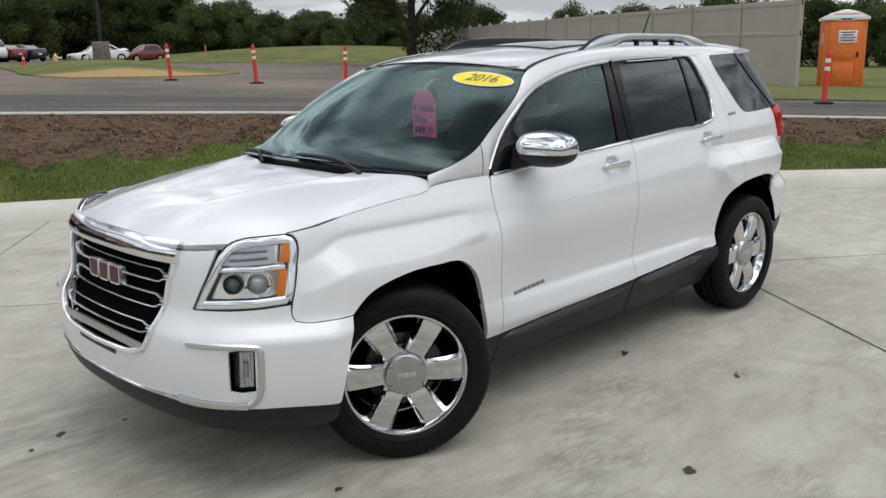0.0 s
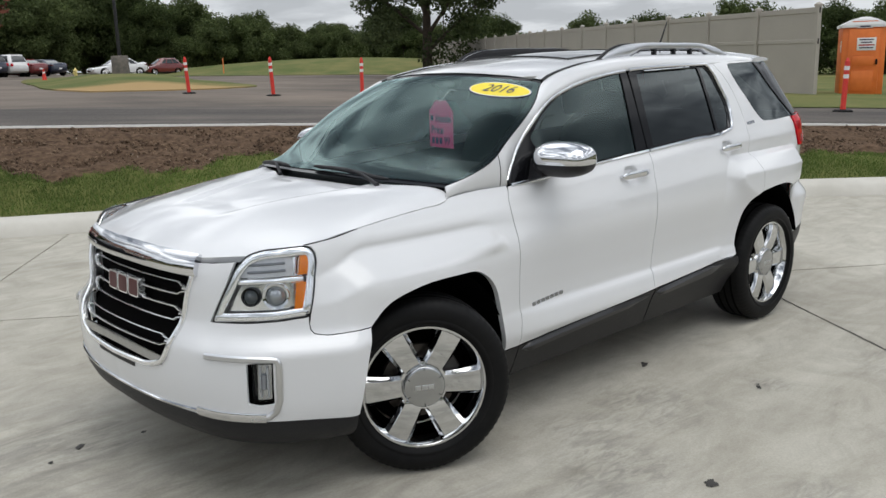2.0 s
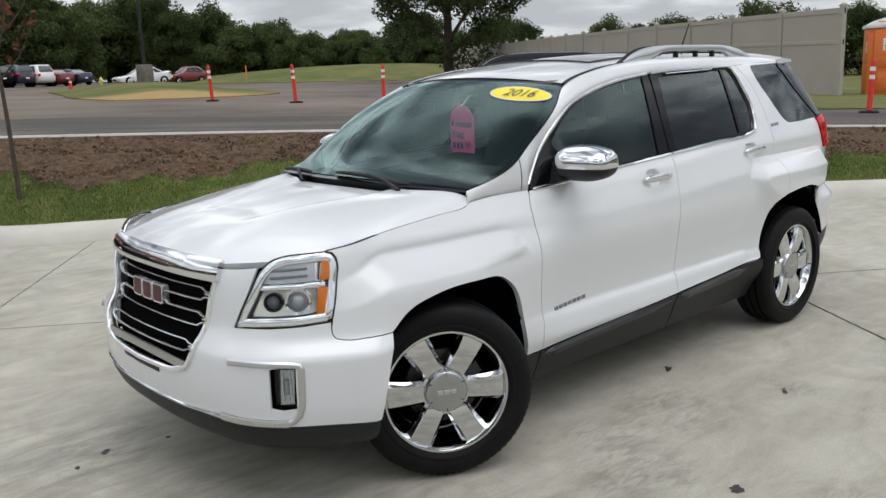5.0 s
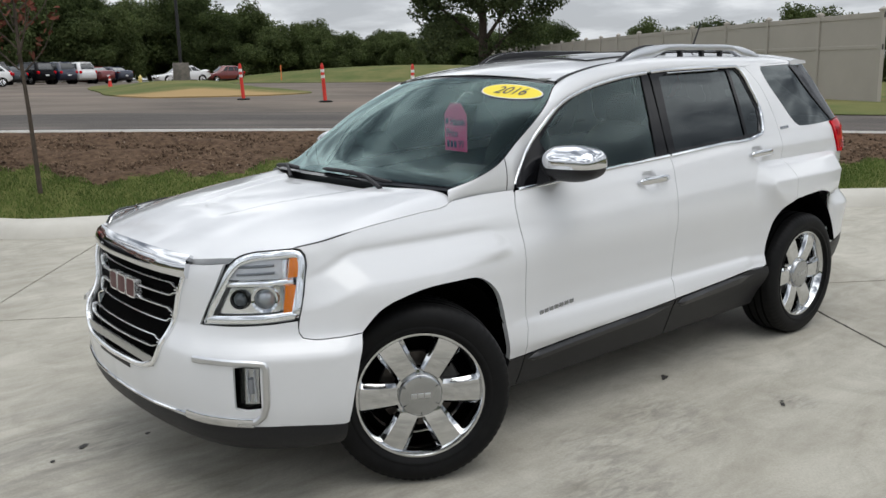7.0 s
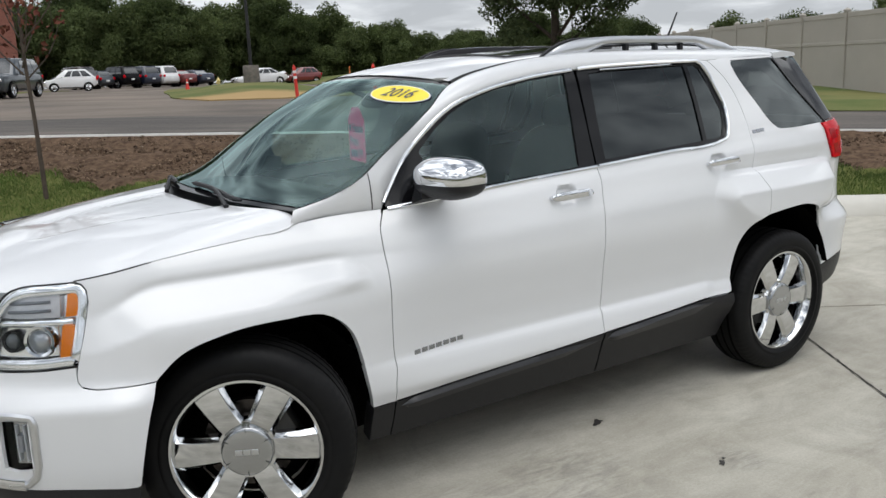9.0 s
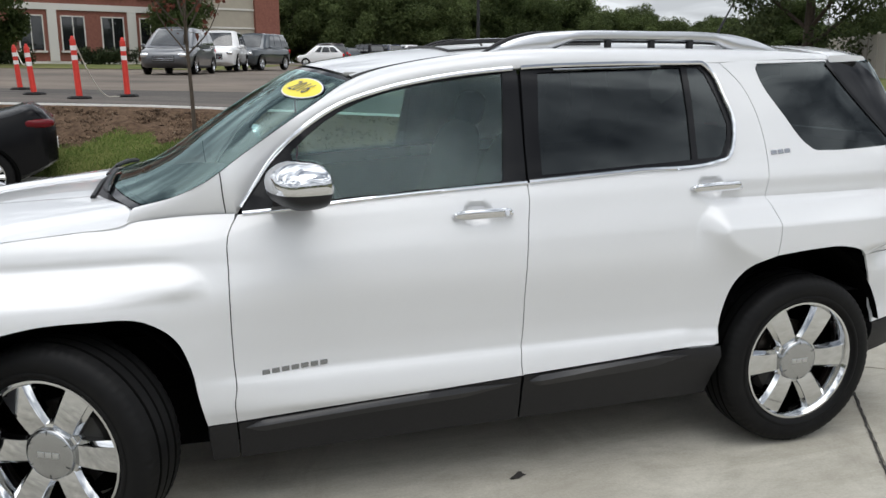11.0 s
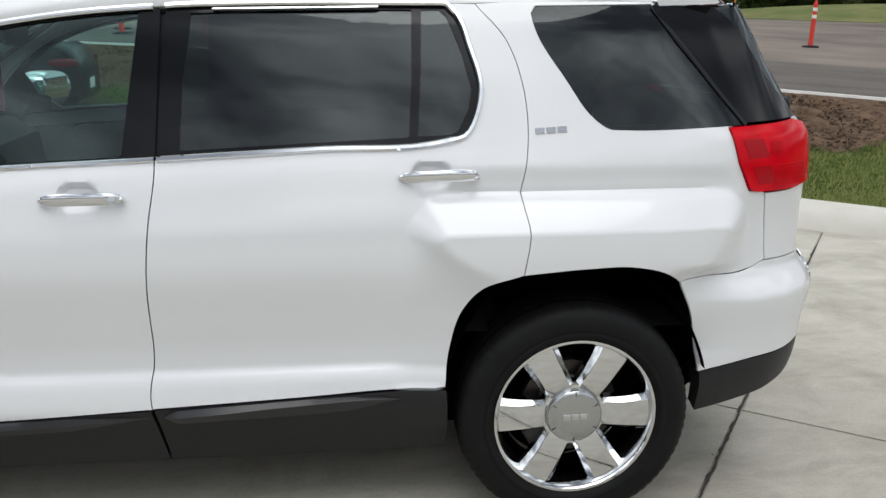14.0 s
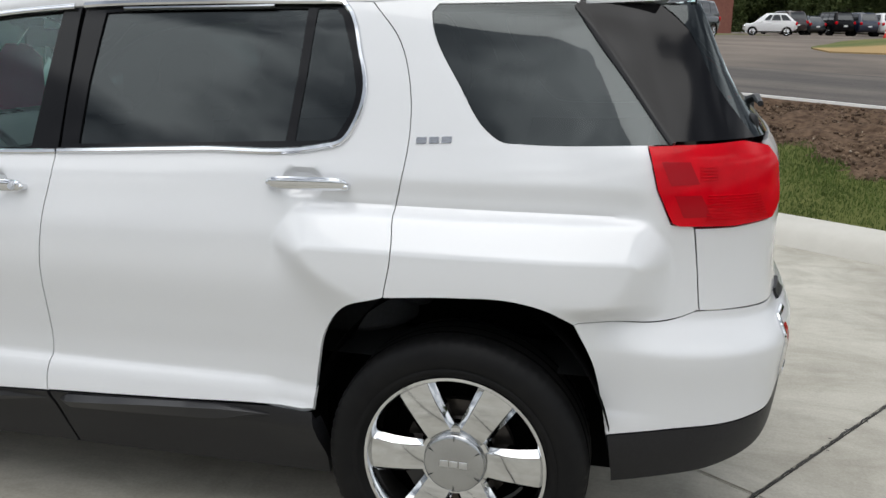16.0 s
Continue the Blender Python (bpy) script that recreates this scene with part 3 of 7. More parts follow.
def build_body(car):
    # hood, with its edge along the wings and over the lamps
    seam = [(-.498, -.765), (-.3, -.772), (-.1, -.769), (.10, -.765), (.19, -.765), (.225, -.760)]
    edge = soft([(-.828, 0), (-.818, -.2), (-.793, -.38), (-.757, -.47), (-.70, -.56), (-.61, -.67), (-.53, -.745)])
    rear = soft([(.245, -.750), (.262, -.728), (.258, -.70), (.235, -.65), (.19, -.56), (.135, -.40), (.108, -.2), (.098, 0)])
    half = edge + soft(seam) + rear
    full = half + [(x, -y) for x, y in reversed(half[1:-1])]
    part("hood", panel(full, hood_skin, 0.02, flange=0.025, gap=0.0012, out=1), PAINT, car, "white hood with two creases")
    wing = soft([(-.519, 1.003), (-.304, 1.024), (-.099, 1.044), (.126, 1.062), (.225, 1.073)]) + soft([(.27, 1.082), (.42, 1.092), (.585, 1.098)]) + SEAM_DOOR_F[1:] + [(.450, .386)] + ARCH_F[1:] + list(reversed(WING_SEAM[:-1])) + [(-.524, .754), (-.497, .85), (-.476, .94), (-.478, .975), (-.492, .995)]
    both("front_wing", panel(wing, skin, 0.011, flange=0.022, out=1), PAINT, car)
    # black strip laid in the hood gap in place of its shade
    both("wing_gap_shade", ribbon(soft([(-.515, 1.004), (-.304, 1.025), (-.099, 1.045), (.126, 1.063), (.225, 1.074)]), 0.007, inset(0.008), 0.001, out=1), SEAL, car)
    # nose
    grille_half = soft([(-1.0, .93), (-1.031, .828), (-1.085, .65), (-1.13, .575), (-1.2, .548), (-1.35, .537), (S0, .533)])
    hole = grille_half + [(2 * S0 - s, z) for s, z in reversed(grille_half[:-1])]
    hole = hole + [(s, .958) for s in np.linspace(2 * S0 + 1.02, -1.02, 9)]
    fog = [(-.752, .604), (-.70, .610), (-.668, .608), (-.672, .45), (-.72, .444), (-.756, .452)]
    top = WING_SEAM
    left = [(S0, .962), (-1.2, .958), (-1.02, .941), (-.90, .947), (-.80, .956)] + [(-.84, .865), (-.89, .775), (-.91, .736), (-.76, .737), (-.62, .741), (-.528, .749)] + top[1:] + ARCH_F2[1:] + soft([(-.40, .363), (-.511, .372), (-.701, .380), (-.976, .391), (-1.269, .394), (S0, .396)])
    full = left + [(2 * S0 - s, z) for s, z in reversed(left[1:-1])]
    fog2 = [(2 * S0 - s, z) for s, z in fog]
    bumper = part("front_bumper", panel(full, skin, 0.014, holes=[hole, fog, fog2], flange=0.014, out=1), PAINT, car)
    rows = []
    for q in np.linspace(-.392, 2 * S0 + .392, 120):
        a = q if q > S0 else 2 * S0 - q
        zt = float(curve([S0, -1.269, -.976, -.701, -.511, -.392], [.3955, .3935, .3905, .3795, .3715, .3615], a))
        zb = float(curve([S0, -1.2, -.8, -.52, -.392], [.262, .258, .245, .240, .245], a))
        z = np.array([zt, zt, zt - .03, (zt + zb) / 2, zb + .03, zb + .012, zb, zb])
        dep = np.array([.03, 0, -.002, 0, .004, .012, .030, .14])
        pts = skin(np.full(8, q), z)
        nn = normals(skin, np.full(8, q), np.full(8, .45), 1)
        nn[:, 2] = 0
        rows.append([tuple(p) for p in pts - nn * dep[:, None]])
    v, fc = loft(rows)
    part("front_lip", (v, [tuple(reversed(w)) for w in fc]), BLACK_TRIM, bumper, "black plastic chin spoiler")
    # grille
    back = [(s, z) for s, z in hole]
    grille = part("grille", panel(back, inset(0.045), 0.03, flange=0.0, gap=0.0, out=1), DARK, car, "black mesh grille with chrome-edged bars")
    frame_path = dense([(s, z) for s, z in grille_half] + [(2 * S0 - s, z) for s, z in reversed(grille_half[:-1])], 0.02, closed=False)
    part("grille_surround", ribbon(frame_path, 0.022, skin, 0.012, out=1), BRIGHT_CHROME, grille, "chrome surround")
    low = [(s, .570 + .02 * (1 - ((s - S0) / .38) ** 2)) for s in np.linspace(S0 - .37, S0 + .37, 30)]
    part("surround_base", ribbon(low, 0.036, skin, 0.006, out=1, crown=.7), CHROME_SOFT, grille)
    lid = [(s, .930 + .004 * (1 - abs(s - S0) / .5)) for s in np.linspace(-.985, 2 * S0 + .985, 40)]
    part("top_bar", ribbon(lid, 0.078, skin, 0.022, out=1, crown=.5), CHROME, grille, "thick chrome top bar")
    lid2 = [(s, z + .012) for s, z in lid[9:-9]]
    part("top_bar_slot", ribbon(lid2, 0.022, inset(-.0185), 0.002, out=1), GLOSS_BLACK, grille)
    part("top_bar_line", ribbon(lid2, 0.004, inset(-.021), 0.002, out=1), CHROME, grille)
    for i in range(4):
        zc, hh = .935 - .0965 * i, .026 - .0015 * i
        e = curve([.60, .65, .828, .93], [-1.13, -1.095, -1.045, -1.015], zc) - .014
        w = S0 - e
        loop = []
        for sg in (1, -1):
            pts = [(S0, zc + hh * sg)] + [(S0 - w * .55, zc + hh * sg), (e - .055, zc + hh * sg), (e - .032, zc + .012 * sg), (e, zc + .010 * sg)]
            loop.append(pts)
        path = loop[0] + list(reversed(loop[1]))
        half_r = [(2 * S0 - s, z) for s, z in reversed(path)]
        whole = dense(path + half_r[1:-1], 0.02)
        part("grille_bar", ribbon(whole, 0.0062, inset(0.016), 0.008, out=1, closed=True), BRIGHT_CHROME, grille)
        for sg in (1, -1):
            stub = [(S0 + (s - S0) * sg, zc) for s in (e - .03, e - .01, e + .016)]
            part("bar_stub", ribbon(stub, 0.009, inset(0.016), 0.006, out=1), BRIGHT_CHROME, grille)
        mesh = [(s, zc) for s in np.linspace(e - .05, 2 * S0 - e + .05, 30)]
        part("grille_mesh", ribbon(mesh, 0.030, inset(0.034), 0.003, out=1, crown=0.2), DARK, grille)
    # the badge: three plain red blocks with chrome edges
    for k in (-1, 0, 1):
        c = S0 + .097 * k
        b = [(c - .036, .762), (c + .036, .762), (c + .044, .772), (c + .044, .828), (c + .036, .838), (c - .036, .838), (c - .044, .828), (c - .044, .772)]
        block = part("badge_block", panel(b, inset(-.012), 0.02, gap=0, flange=0.030, out=1), BRIGHT_CHROME, grille)
        b2 = [(c - .032, .768), (c + .032, .768), (c + .038, .776), (c + .038, .824), (c + .032, .832), (c - .032, .832), (c - .038, .824), (c - .038, .776)]
        part("badge_face", panel(b2, inset(-.0125), 0.02, gap=0, flange=0.002, out=1), BADGE_RED, block, "red enamel face")
    slot = [(s, .512 + .0 * s) for s in np.linspace(S0 - .17, S0 + .17, 12)]
    part("bumper_slot", ribbon(slot, 0.018, skin, 0.002, out=1), BLACK_TRIM, bumper)
    # fog lamps in their chrome brackets
    for sd in (1, -1):
        f = (lambda g: g) if sd == 1 else flip
        lamp = part("fog_lamp", f(panel(fog, inset(0.05), 0.03, gap=0, flange=0.0, out=1)), GLOSS_BLACK, bumper, "fog lamp in a black pocket")
        part("fog_reflector", f(panel([(-.722, .597), (-.674, .595), (-.680, .462), (-.728, .460)], inset(0.024), 0.02, gap=0, flange=0.02, out=1)), CHROME_SOFT, lamp)
        # two pale upright bars shaped as highlights on the fog lens
        for q in (-.714, -.690):
            part("fog_highlight", f(ribbon(soft([(q, .472), (q, .588)]), 0.007, inset(0.020), 0.005, out=1)), LAMP_GREY, lamp)
        part("fog_bulb", f(ribbon(soft([(-.703, .505), (-.701, .560)]), 0.020, inset(0.020), 0.010, out=1)), LAMP_DIM, lamp)
        part("fog_lens", f(panel([(-.742, .602), (-.672, .60), (-.676, .455), (-.742, .45)], inset(0.012), 0.03, gap=0, flange=0.0, out=1)), CLEAR, lamp)
        br = dense([(-.905, .625), (-.80, .624), (-.70, .622), (-.655, .618), (-.648, .60), (-.652, .47), (-.665, .425), (-.69, .402), (-.75, .394)], 0.02, closed=False)
        part("fog_bracket", f(ribbon(br, 0.022, skin, 0.010, out=1)), SATIN, bumper, "satin chrome fog lamp bracket")
        lip = soft([(-.70, .398), (-.80, .400), (-.88, .402), (-.97, .408), (-1.04, .406), (-1.15, .405), (-1.3, .406), (S0, .407)])
        part("lip_moulding", f(ribbon([q for q in lip if q[0] > -.97], 0.036, skin, 0.010, out=1)), CHROME, bumper)
        part("lip_moulding", f(ribbon([q for q in lip if q[0] <= -.95], 0.014, skin, 0.008, out=1)), CHROME, bumper)
        # headlight
        h = part("headlight", f(panel(HEADLIGHT, inset(0.055), 0.03, gap=0, flange=0.0, out=1)), LAMP_SILVER, car, "clear headlight with amber side markers")
        part("headlight_seal", f(ribbon(dense(HEADLIGHT, .02), 0.0035, inset(0.010), 0.004, out=1, closed=True)), SEAL, h)
        part("headlight_bezel", f(ribbon(dense(shrink(dense(HEADLIGHT, .02), .016), .02), 0.030, inset(0.014), 0.006, out=1, closed=True)), LAMP_SILVER, h)
        part("upper_lamp", f(panel([(-.785, .915), (-.745, .966), (-.565, .970), (-.570, .900), (-.792, .900)], inset(0.024), 0.02, gap=0, flange=0.03, out=1)), LAMP_GREY, h)
        for z in (.918, .945):
            part("lamp_rib", f(ribbon(soft([(-.755, z), (-.60, z + .004)]), 0.010, inset(0.021), 0.004, out=1)), LAMP_DIM, h)
        part("lamp_lip", f(ribbon(soft([(-.70, .985), (-.60, .990), (-.53, .988)]), 0.014, inset(0.014), 0.004, out=1)), LAMP_SILVER, h)
        part("lamp_divider", f(ribbon(soft([(-.82, .880), (-.70, .882), (-.53, .884)]), 0.020, inset(0.026), 0.006, out=1)), LAMP_SILVER, h)
        for c, r, mat in ((-.645, .050, CHROME), (-.745, .036, BLACK_TRIM)):
            g = lathe([(0, .0001), (0.006, r * .5), (0.0, r * .74), (.012, r * .78), (.014, r * .95), (.0, r), (-.04, r)], 28)
            q = skin(np.array([c]), np.array([.828]))[0]
            nn = normals(skin, np.array([c]), np.array([.828]), 1)[0]
            m = Matrix.Translation(Vector(q - nn * .032)) @ Vector((0, 1, 0)).rotation_difference(Vector(nn)).to_matrix().to_4x4()
            part("projector", f(moved(g, m)), mat, h)
            part("projector_lens", f(moved(lathe([(.024, .0001), (.022, r * .3), (.014, r * .6), (.008, r * .7)], 24), m)), LENS_DARK if mat is BLACK_TRIM else LENS_GREY, h)
        part("amber_marker", f(panel([(-.537, .970), (-.497, .972), (-.496, .945), (-.512, .902), (-.549, .900)], inset(0.012), 0.02, gap=0, flange=0.03, out=1)), AMBER, h)
        part("amber_marker", f(panel([(-.562, .874), (-.518, .876), (-.535, .780), (-.580, .777)], inset(0.011), 0.02, gap=0, flange=0.03, out=1)), AMBER, h)
        part("reflector_bowl", f(panel([(-.850, .772), (-.812, .870), (-.588, .872), (-.596, .776)], inset(0.040), 0.02, gap=0, flange=0.02, out=1)), LAMP_SILVER, h)
        part("headlight_lens", f(panel(HEADLIGHT, inset(0.002), 0.03, gap=0.0008, flange=0.0, out=1)), CLEAR, h)


def tapered_rib(path):
    """A moulding that thins out at both ends."""
    p = np.array(path)
    u = np.linspace(0, 1, len(p))
    k = np.clip(np.minimum(u / .05, (1 - u) / .22), .03, 1)[:, None]
    return ribbon(p, .046 * k, skin, .018 * k, out=1, crown=.12)


def build_sides(car):
    for sd in (1, -1):
        f = (lambda g: g) if sd == 1 else flip
        part("wing_cladding", f(panel([(.452, .383), (.547, .383), (.553, .30), (.555, .224), (.464, .224), (.454, .30)], skin, 0.03, flange=0.05, out=1)), BLACK_TRIM, car, "black plastic wing cladding")
        # front door
        sk = list(reversed(SEAM_DOOR_F)) + BELT_F + SEAM_B[1:] + soft([(1.587, .444), (1.3, .430), (.987, .414), (.552, .388)])
        d = part("front_door", f(panel(sk, skin, 0.012, out=1)), PAINT, car)
        part("door_cladding", f(panel([(.551, .382), (.987, .411), (1.3, .427), (1.592, .441), (1.61, .30), (1.617, .232), (.987, .228), (.558, .222)], skin, 0.03, flange=0.05, out=1)), BLACK_TRIM, d, "black plastic sill cladding")
        part("cladding_rib", f(tapered_rib(soft([(.575, .358), (.987, .384), (1.40, .404), (1.585, .413)]))), SATIN_BLACK, d)
        top = [q for q in RAIL_TOP if q[0] < 1.652]
        ring_out = list(reversed(SEAM_B[:1])) + list(reversed(BELT_F)) + top[1:] + [(1.655, 1.573)]
        win = soft([(.905, 1.138), (.828, 1.20), (.782, 1.288)]) + soft([(.786, 1.298), (.864, 1.364), (.948, 1.418), (1.075, 1.473), (1.249, 1.514), (1.45, 1.543), (1.592, 1.559)]) + [(1.545, 1.176)] + soft([(1.53, 1.171), (1.25, 1.157), (.92, 1.138)])
        part("window_frame", f(panel(ring_out, inset(0.006), 0.03, holes=[win], out=1)), GLOSS_BLACK, d, "gloss black window frame")
        pane = part("window_pane", f(panel(win, inset(0.012), 0.04, gap=-0.006, flange=0.0, out=1)), SIDE_GLASS, d, "lightly tinted glass")
        part("chrome_trim", f(ribbon([q for q in top if q[0] > .60], 0.017, skin, 0.007, out=1)), CHROME, d)
        part("belt_trim", f(ribbon(BELT_F, 0.014, skin, 0.007, out=1)), CHROME, d)
        handle(d, f, 1.334, 1.562, 1.057, True)
        # rear door
        sk = list(reversed(SEAM_B)) + BELT_R[1:] + [(2.50, 1.593)] + SEAM_DOOR_R + ARCH_R1[1:] + soft([(2.42, .478), (2.336, .478), (2.0, .463), (1.60, .446)])
        d = part("rear_door", f(panel(sk, skin, 0.009, out=1)), PAINT, car)
        part("door_cladding", f(panel([(1.600, .443), (2.0, .460), (2.336, .475), (2.452, .478), (2.47, .30), (2.465, .235), (2.0, .232), (1.622, .232), (1.612, .33)], skin, 0.03, flange=0.05, out=1)), BLACK_TRIM, d, "black plastic sill cladding")
        part("cladding_rib", f(tapered_rib(soft([(1.625, .414), (2.0, .433), (2.32, .450)]))), SATIN_BLACK, d)
        top = [(1.668, 1.5745)] + [q for q in RAIL_TOP if 1.68 < q[0] < 2.46]
        o = BELT_R + list(reversed(top)) + [(1.648, 1.30)]
        w1 = [(1.739, 1.556), (2.0, 1.569), (2.368, 1.574), (2.362, 1.40), (2.348, 1.222), (2.0, 1.204), (1.705, 1.188), (1.715, 1.36)]
        w2 = [(2.40, 1.574), (2.452, 1.574), (2.474, 1.553), (2.512, 1.455), (2.538, 1.355), (2.526, 1.298), (2.492, 1.238), (2.468, 1.229), (2.378, 1.224), (2.392, 1.40)]
        part("window_frame", f(panel(o, inset(0.006), 0.03, holes=[w1, w2], out=1)), GLOSS_BLACK, d, "gloss black window frame")
        part("window_pane", f(panel(w1, inset(0.012), 0.04, gap=-0.006, flange=0.0, out=1)), DARK_GLASS, d, "dark privacy glass")
        part("window_pane", f(panel(w2, inset(0.009), 0.04, gap=-0.005, flange=0.0, out=1)), DARK_GLASS, d, "dark fixed pane")
        part("chrome_trim", f(ribbon(dense(top + list(reversed(BELT_R)), .02, closed=False), 0.016, skin, 0.010, out=1)), CHROME, d)
        # thin chrome strip modelled as a glint of light along the pane's top
        part("visor_glint", f(ribbon(soft([(1.80, 1.566), (2.27, 1.577)]), 0.007, skin, 0.008, out=1)), CHROME, d)
        handle(d, f, 2.315, 2.550, 1.110, False)
        # rear quarter with its glass
        q = SEAM_DOOR_R[::-1] + [(2.70, 1.601), (2.9, 1.604), (3.13, 1.606)] + [(3.15, 1.585), (3.40, 1.252), (3.325, 1.242), (3.352, 1.136), (3.392, 1.052), (3.448, 1.048)] + soft([(3.452, 1.04), (3.47, .93), (3.480, .845)]) + [(3.484, .8265)] + soft([(3.476, .8258), (3.437, .810), (3.259, .796), (3.17, .797)]) + [(3.161, .791)] + ARCH_R2[::-1][1:-1]
        qp = part("rear_quarter_panel", f(panel(q, skin, 0.009, holes=[QGLASS[:-1]], gap=0.0010, out=1)), PAINT, car)
        part("quarter_glass", f(panel(QGLASS[:-1], inset(0.003), 0.04, gap=0.001, flange=0.008, out=1)), DARK_GLASS, qp, "dark rear quarter glass")
        part("glass_edge", f(ribbon(soft([(3.133, 1.594), (3.26, 1.428), (3.398, 1.254)]), 0.030, skin, 0.003, out=1)), GLOSS_BLACK, qp)
        part("tail_pillar", f(panel([(3.14, 1.592), (3.38, 1.594), (3.46, 1.53), (3.55, 1.41), (3.66, 1.262), (3.40, 1.252)], inset(-0.003), 0.03, flange=0.02, out=1)), GLOSS_BLACK, car, "gloss black rear pillar")
        part("pillar_backing", f(panel([(3.13, 1.590), (3.45, 1.592), (3.52, 1.54), (3.60, 1.42), (3.70, 1.262), (3.38, 1.254)], inset(0.022), 0.03, flange=0.0, out=1)), DARK, car)
        # tail lamp
        t = part("tail_lamp", f(panel(TAIL, inset(-.010), 0.02, gap=0.002, flange=0.03, out=1)), RED_LENS, car, "red tail lamp")
        part("lens_step", f(panel([(3.36, 1.205), (3.43, 1.206), (3.455, 1.155), (3.385, 1.15)], inset(-.0115), 0.02, gap=0, flange=0.002, out=1)), DARK_RED, t)
        part("lens_step", f(panel([(3.395, 1.125), (3.46, 1.128), (3.49, 1.075), (3.42, 1.072)], inset(-.0115), 0.02, gap=0, flange=0.002, out=1)), DARK_RED, t)
        for i in range(10):
            z = 1.066 + i * .0068
            part("lens_rib", f(ribbon(soft([(3.475 + .004 * (i % 2), z), (3.56, z + .001), (3.665 - .004 * i, z + .003)]), 0.0034, inset(-.010), 0.0030, out=1)), RED_LENS, t)
        for i in range(5):
            z = 1.165 + i * .0075
            part("lens_rib", f(ribbon(soft([(3.455, z), (3.50, z + .001)]), 0.0034, inset(-.010), 0.0030, out=1)), RED_LENS, t)
        pillar, seam = cantrail()
        rs = part("roof_side", f(pillar), PAINT, car)
        part("pillar_seam", f(seam), SEAL, rs)
        part("centre_pillar", f(panel([(1.60, 1.168), (1.70, 1.172), (1.715, 1.566), (1.615, 1.556)], inset(0.022), 0.04, gap=0, flange=0.0, out=1)), GLOSS_BLACK, car)
        # mirror
        mirror(car, f)
    # badges as plain bars
    for sd in (1, -1):
        f = (lambda g: g) if sd == 1 else flip
        for i in range(7):
            s = .640 + i * .0335
            z = .5475 + i * .0022
            part("badge_bar", f(panel([(s, z), (s + .026, z + .0015), (s + .026, z + .0185), (s, z + .017)], inset(-.003), .02, gap=0, flange=.006, out=1)), BADGE_GREY, car)
        for i in range(3):
            s = 2.722 + i * .034
            z = 1.226 + i * .002
            part("badge_bar", f(panel([(s, z), (s + .027, z + .0015), (s + .027, z + .0175), (s, z + .016)], inset(-.003), .02, gap=0, flange=.006, out=1)), BADGE_GREY, car)


def handle(door, f, s0, s1, z, lock):
    n = 22
    rows = []
    ends = skin(np.array([s0, s1]), np.array([z, z]))
    c0, c1 = ends[0], ends[1]
    nn = normals(skin, np.array([s0 - .04]), np.array([z]), 1)[0]
    for i in range(n + 1):
        u = i / n
        r = math.sqrt(max(0.0, 1 - (2 * u - 1) ** 6))
        lift = .014 + .016 * math.sin(math.pi * u) ** 0.5
        zz = z + (u - .5) * .004
        c = c0 + (c1 - c0) * u + np.array((0, 0, zz - z))
        rows.append([c + nn * (lift + .009 * math.cos(a) * (r * .9 + .1)) + np.array((0, 0, 1)) * (.0175 * r + .001) * math.sin(a) for a in (2 * math.pi * k / 12 for k in range(12))])
    h = part("door_handle", f(loft(rows, closed=True, caps=True)), CHROME, door, "chrome pull handle")
    for s in (s0 + .012, s1 - .012):
        c, nn = skin(np.array([s]), np.array([z]))[0], normals(skin, np.array([s]), np.array([z]), 1)[0]
        m = Matrix.Translation(Vector(c + nn * .008)) @ Vector((0, 0, 1)).rotation_difference(Vector(nn)).to_matrix().to_4x4()
        part("handle_foot", f(moved(blob(0, 0, 0, .013, .010, .018, 3, 12, 8), m)), CHROME, h)
    if lock:
        c = c0 + (c1 - c0) * .865
        m = Matrix.Translation(Vector(c + nn * .0345)) @ Vector((0, 1, 0)).rotation_difference(Vector(nn)).to_matrix().to_4x4()
        part("key_lock", f(moved(lathe([(0.003, .0001), (0.003, .007), (.0, .008), (.0, .0105), (-.01, .0115)], 20), m)), SATIN, h)


def cantrail():
    """The pillar beside the windscreen and the roof's side, between the door tops and the roof's groove."""
    pre = [(.232, 1.072), (.262, 1.081), (.34, 1.09), (.45, 1.095), (.54, 1.099)]
    a = np.array(pre + [q for q in RAIL_TOP])
    ka = np.concatenate([[0], np.cumsum(np.linalg.norm(a[1:] - a[:-1], axis=1))])
    ka /= ka[-1]
    rows = []
    for t in np.linspace(0, 1, 90):
        s, z = curve(ka, a[:, 0], t), curve(ka, a[:, 1], t)
        p = skin(np.array([s]), np.array([z]))[0]
        # the roof-edge point at the matching place along the car
        k = curve([0, .10, .22, .38, .5, 1], [0, .14, .30, .43, .545, 1], t)
        q = roof_edge(np.array([k]))[0]
        n = normals(skin, np.array([s]), np.array([z]), 1)[0]
        up = np.array((0, -.15, 1.0)); up /= np.linalg.norm(up)
        bul = np.linalg.norm(q - p) * .16
        row = []
        for i in range(9):
            u = i / 8
            b = 4 * u * (1 - u) * bul
            row.append(p * (1 - u) + q * u + b * (n * (1 - u) + up * u))
        row.append(q + np.array((0, .006, -.02)))
        row.insert(0, p - n * .012)
        rows.append(row)
    v, f = loft(rows)
    return (v, [tuple(reversed(q)) for q in f]), tube(rows[9][1:-1], .0022, 6)


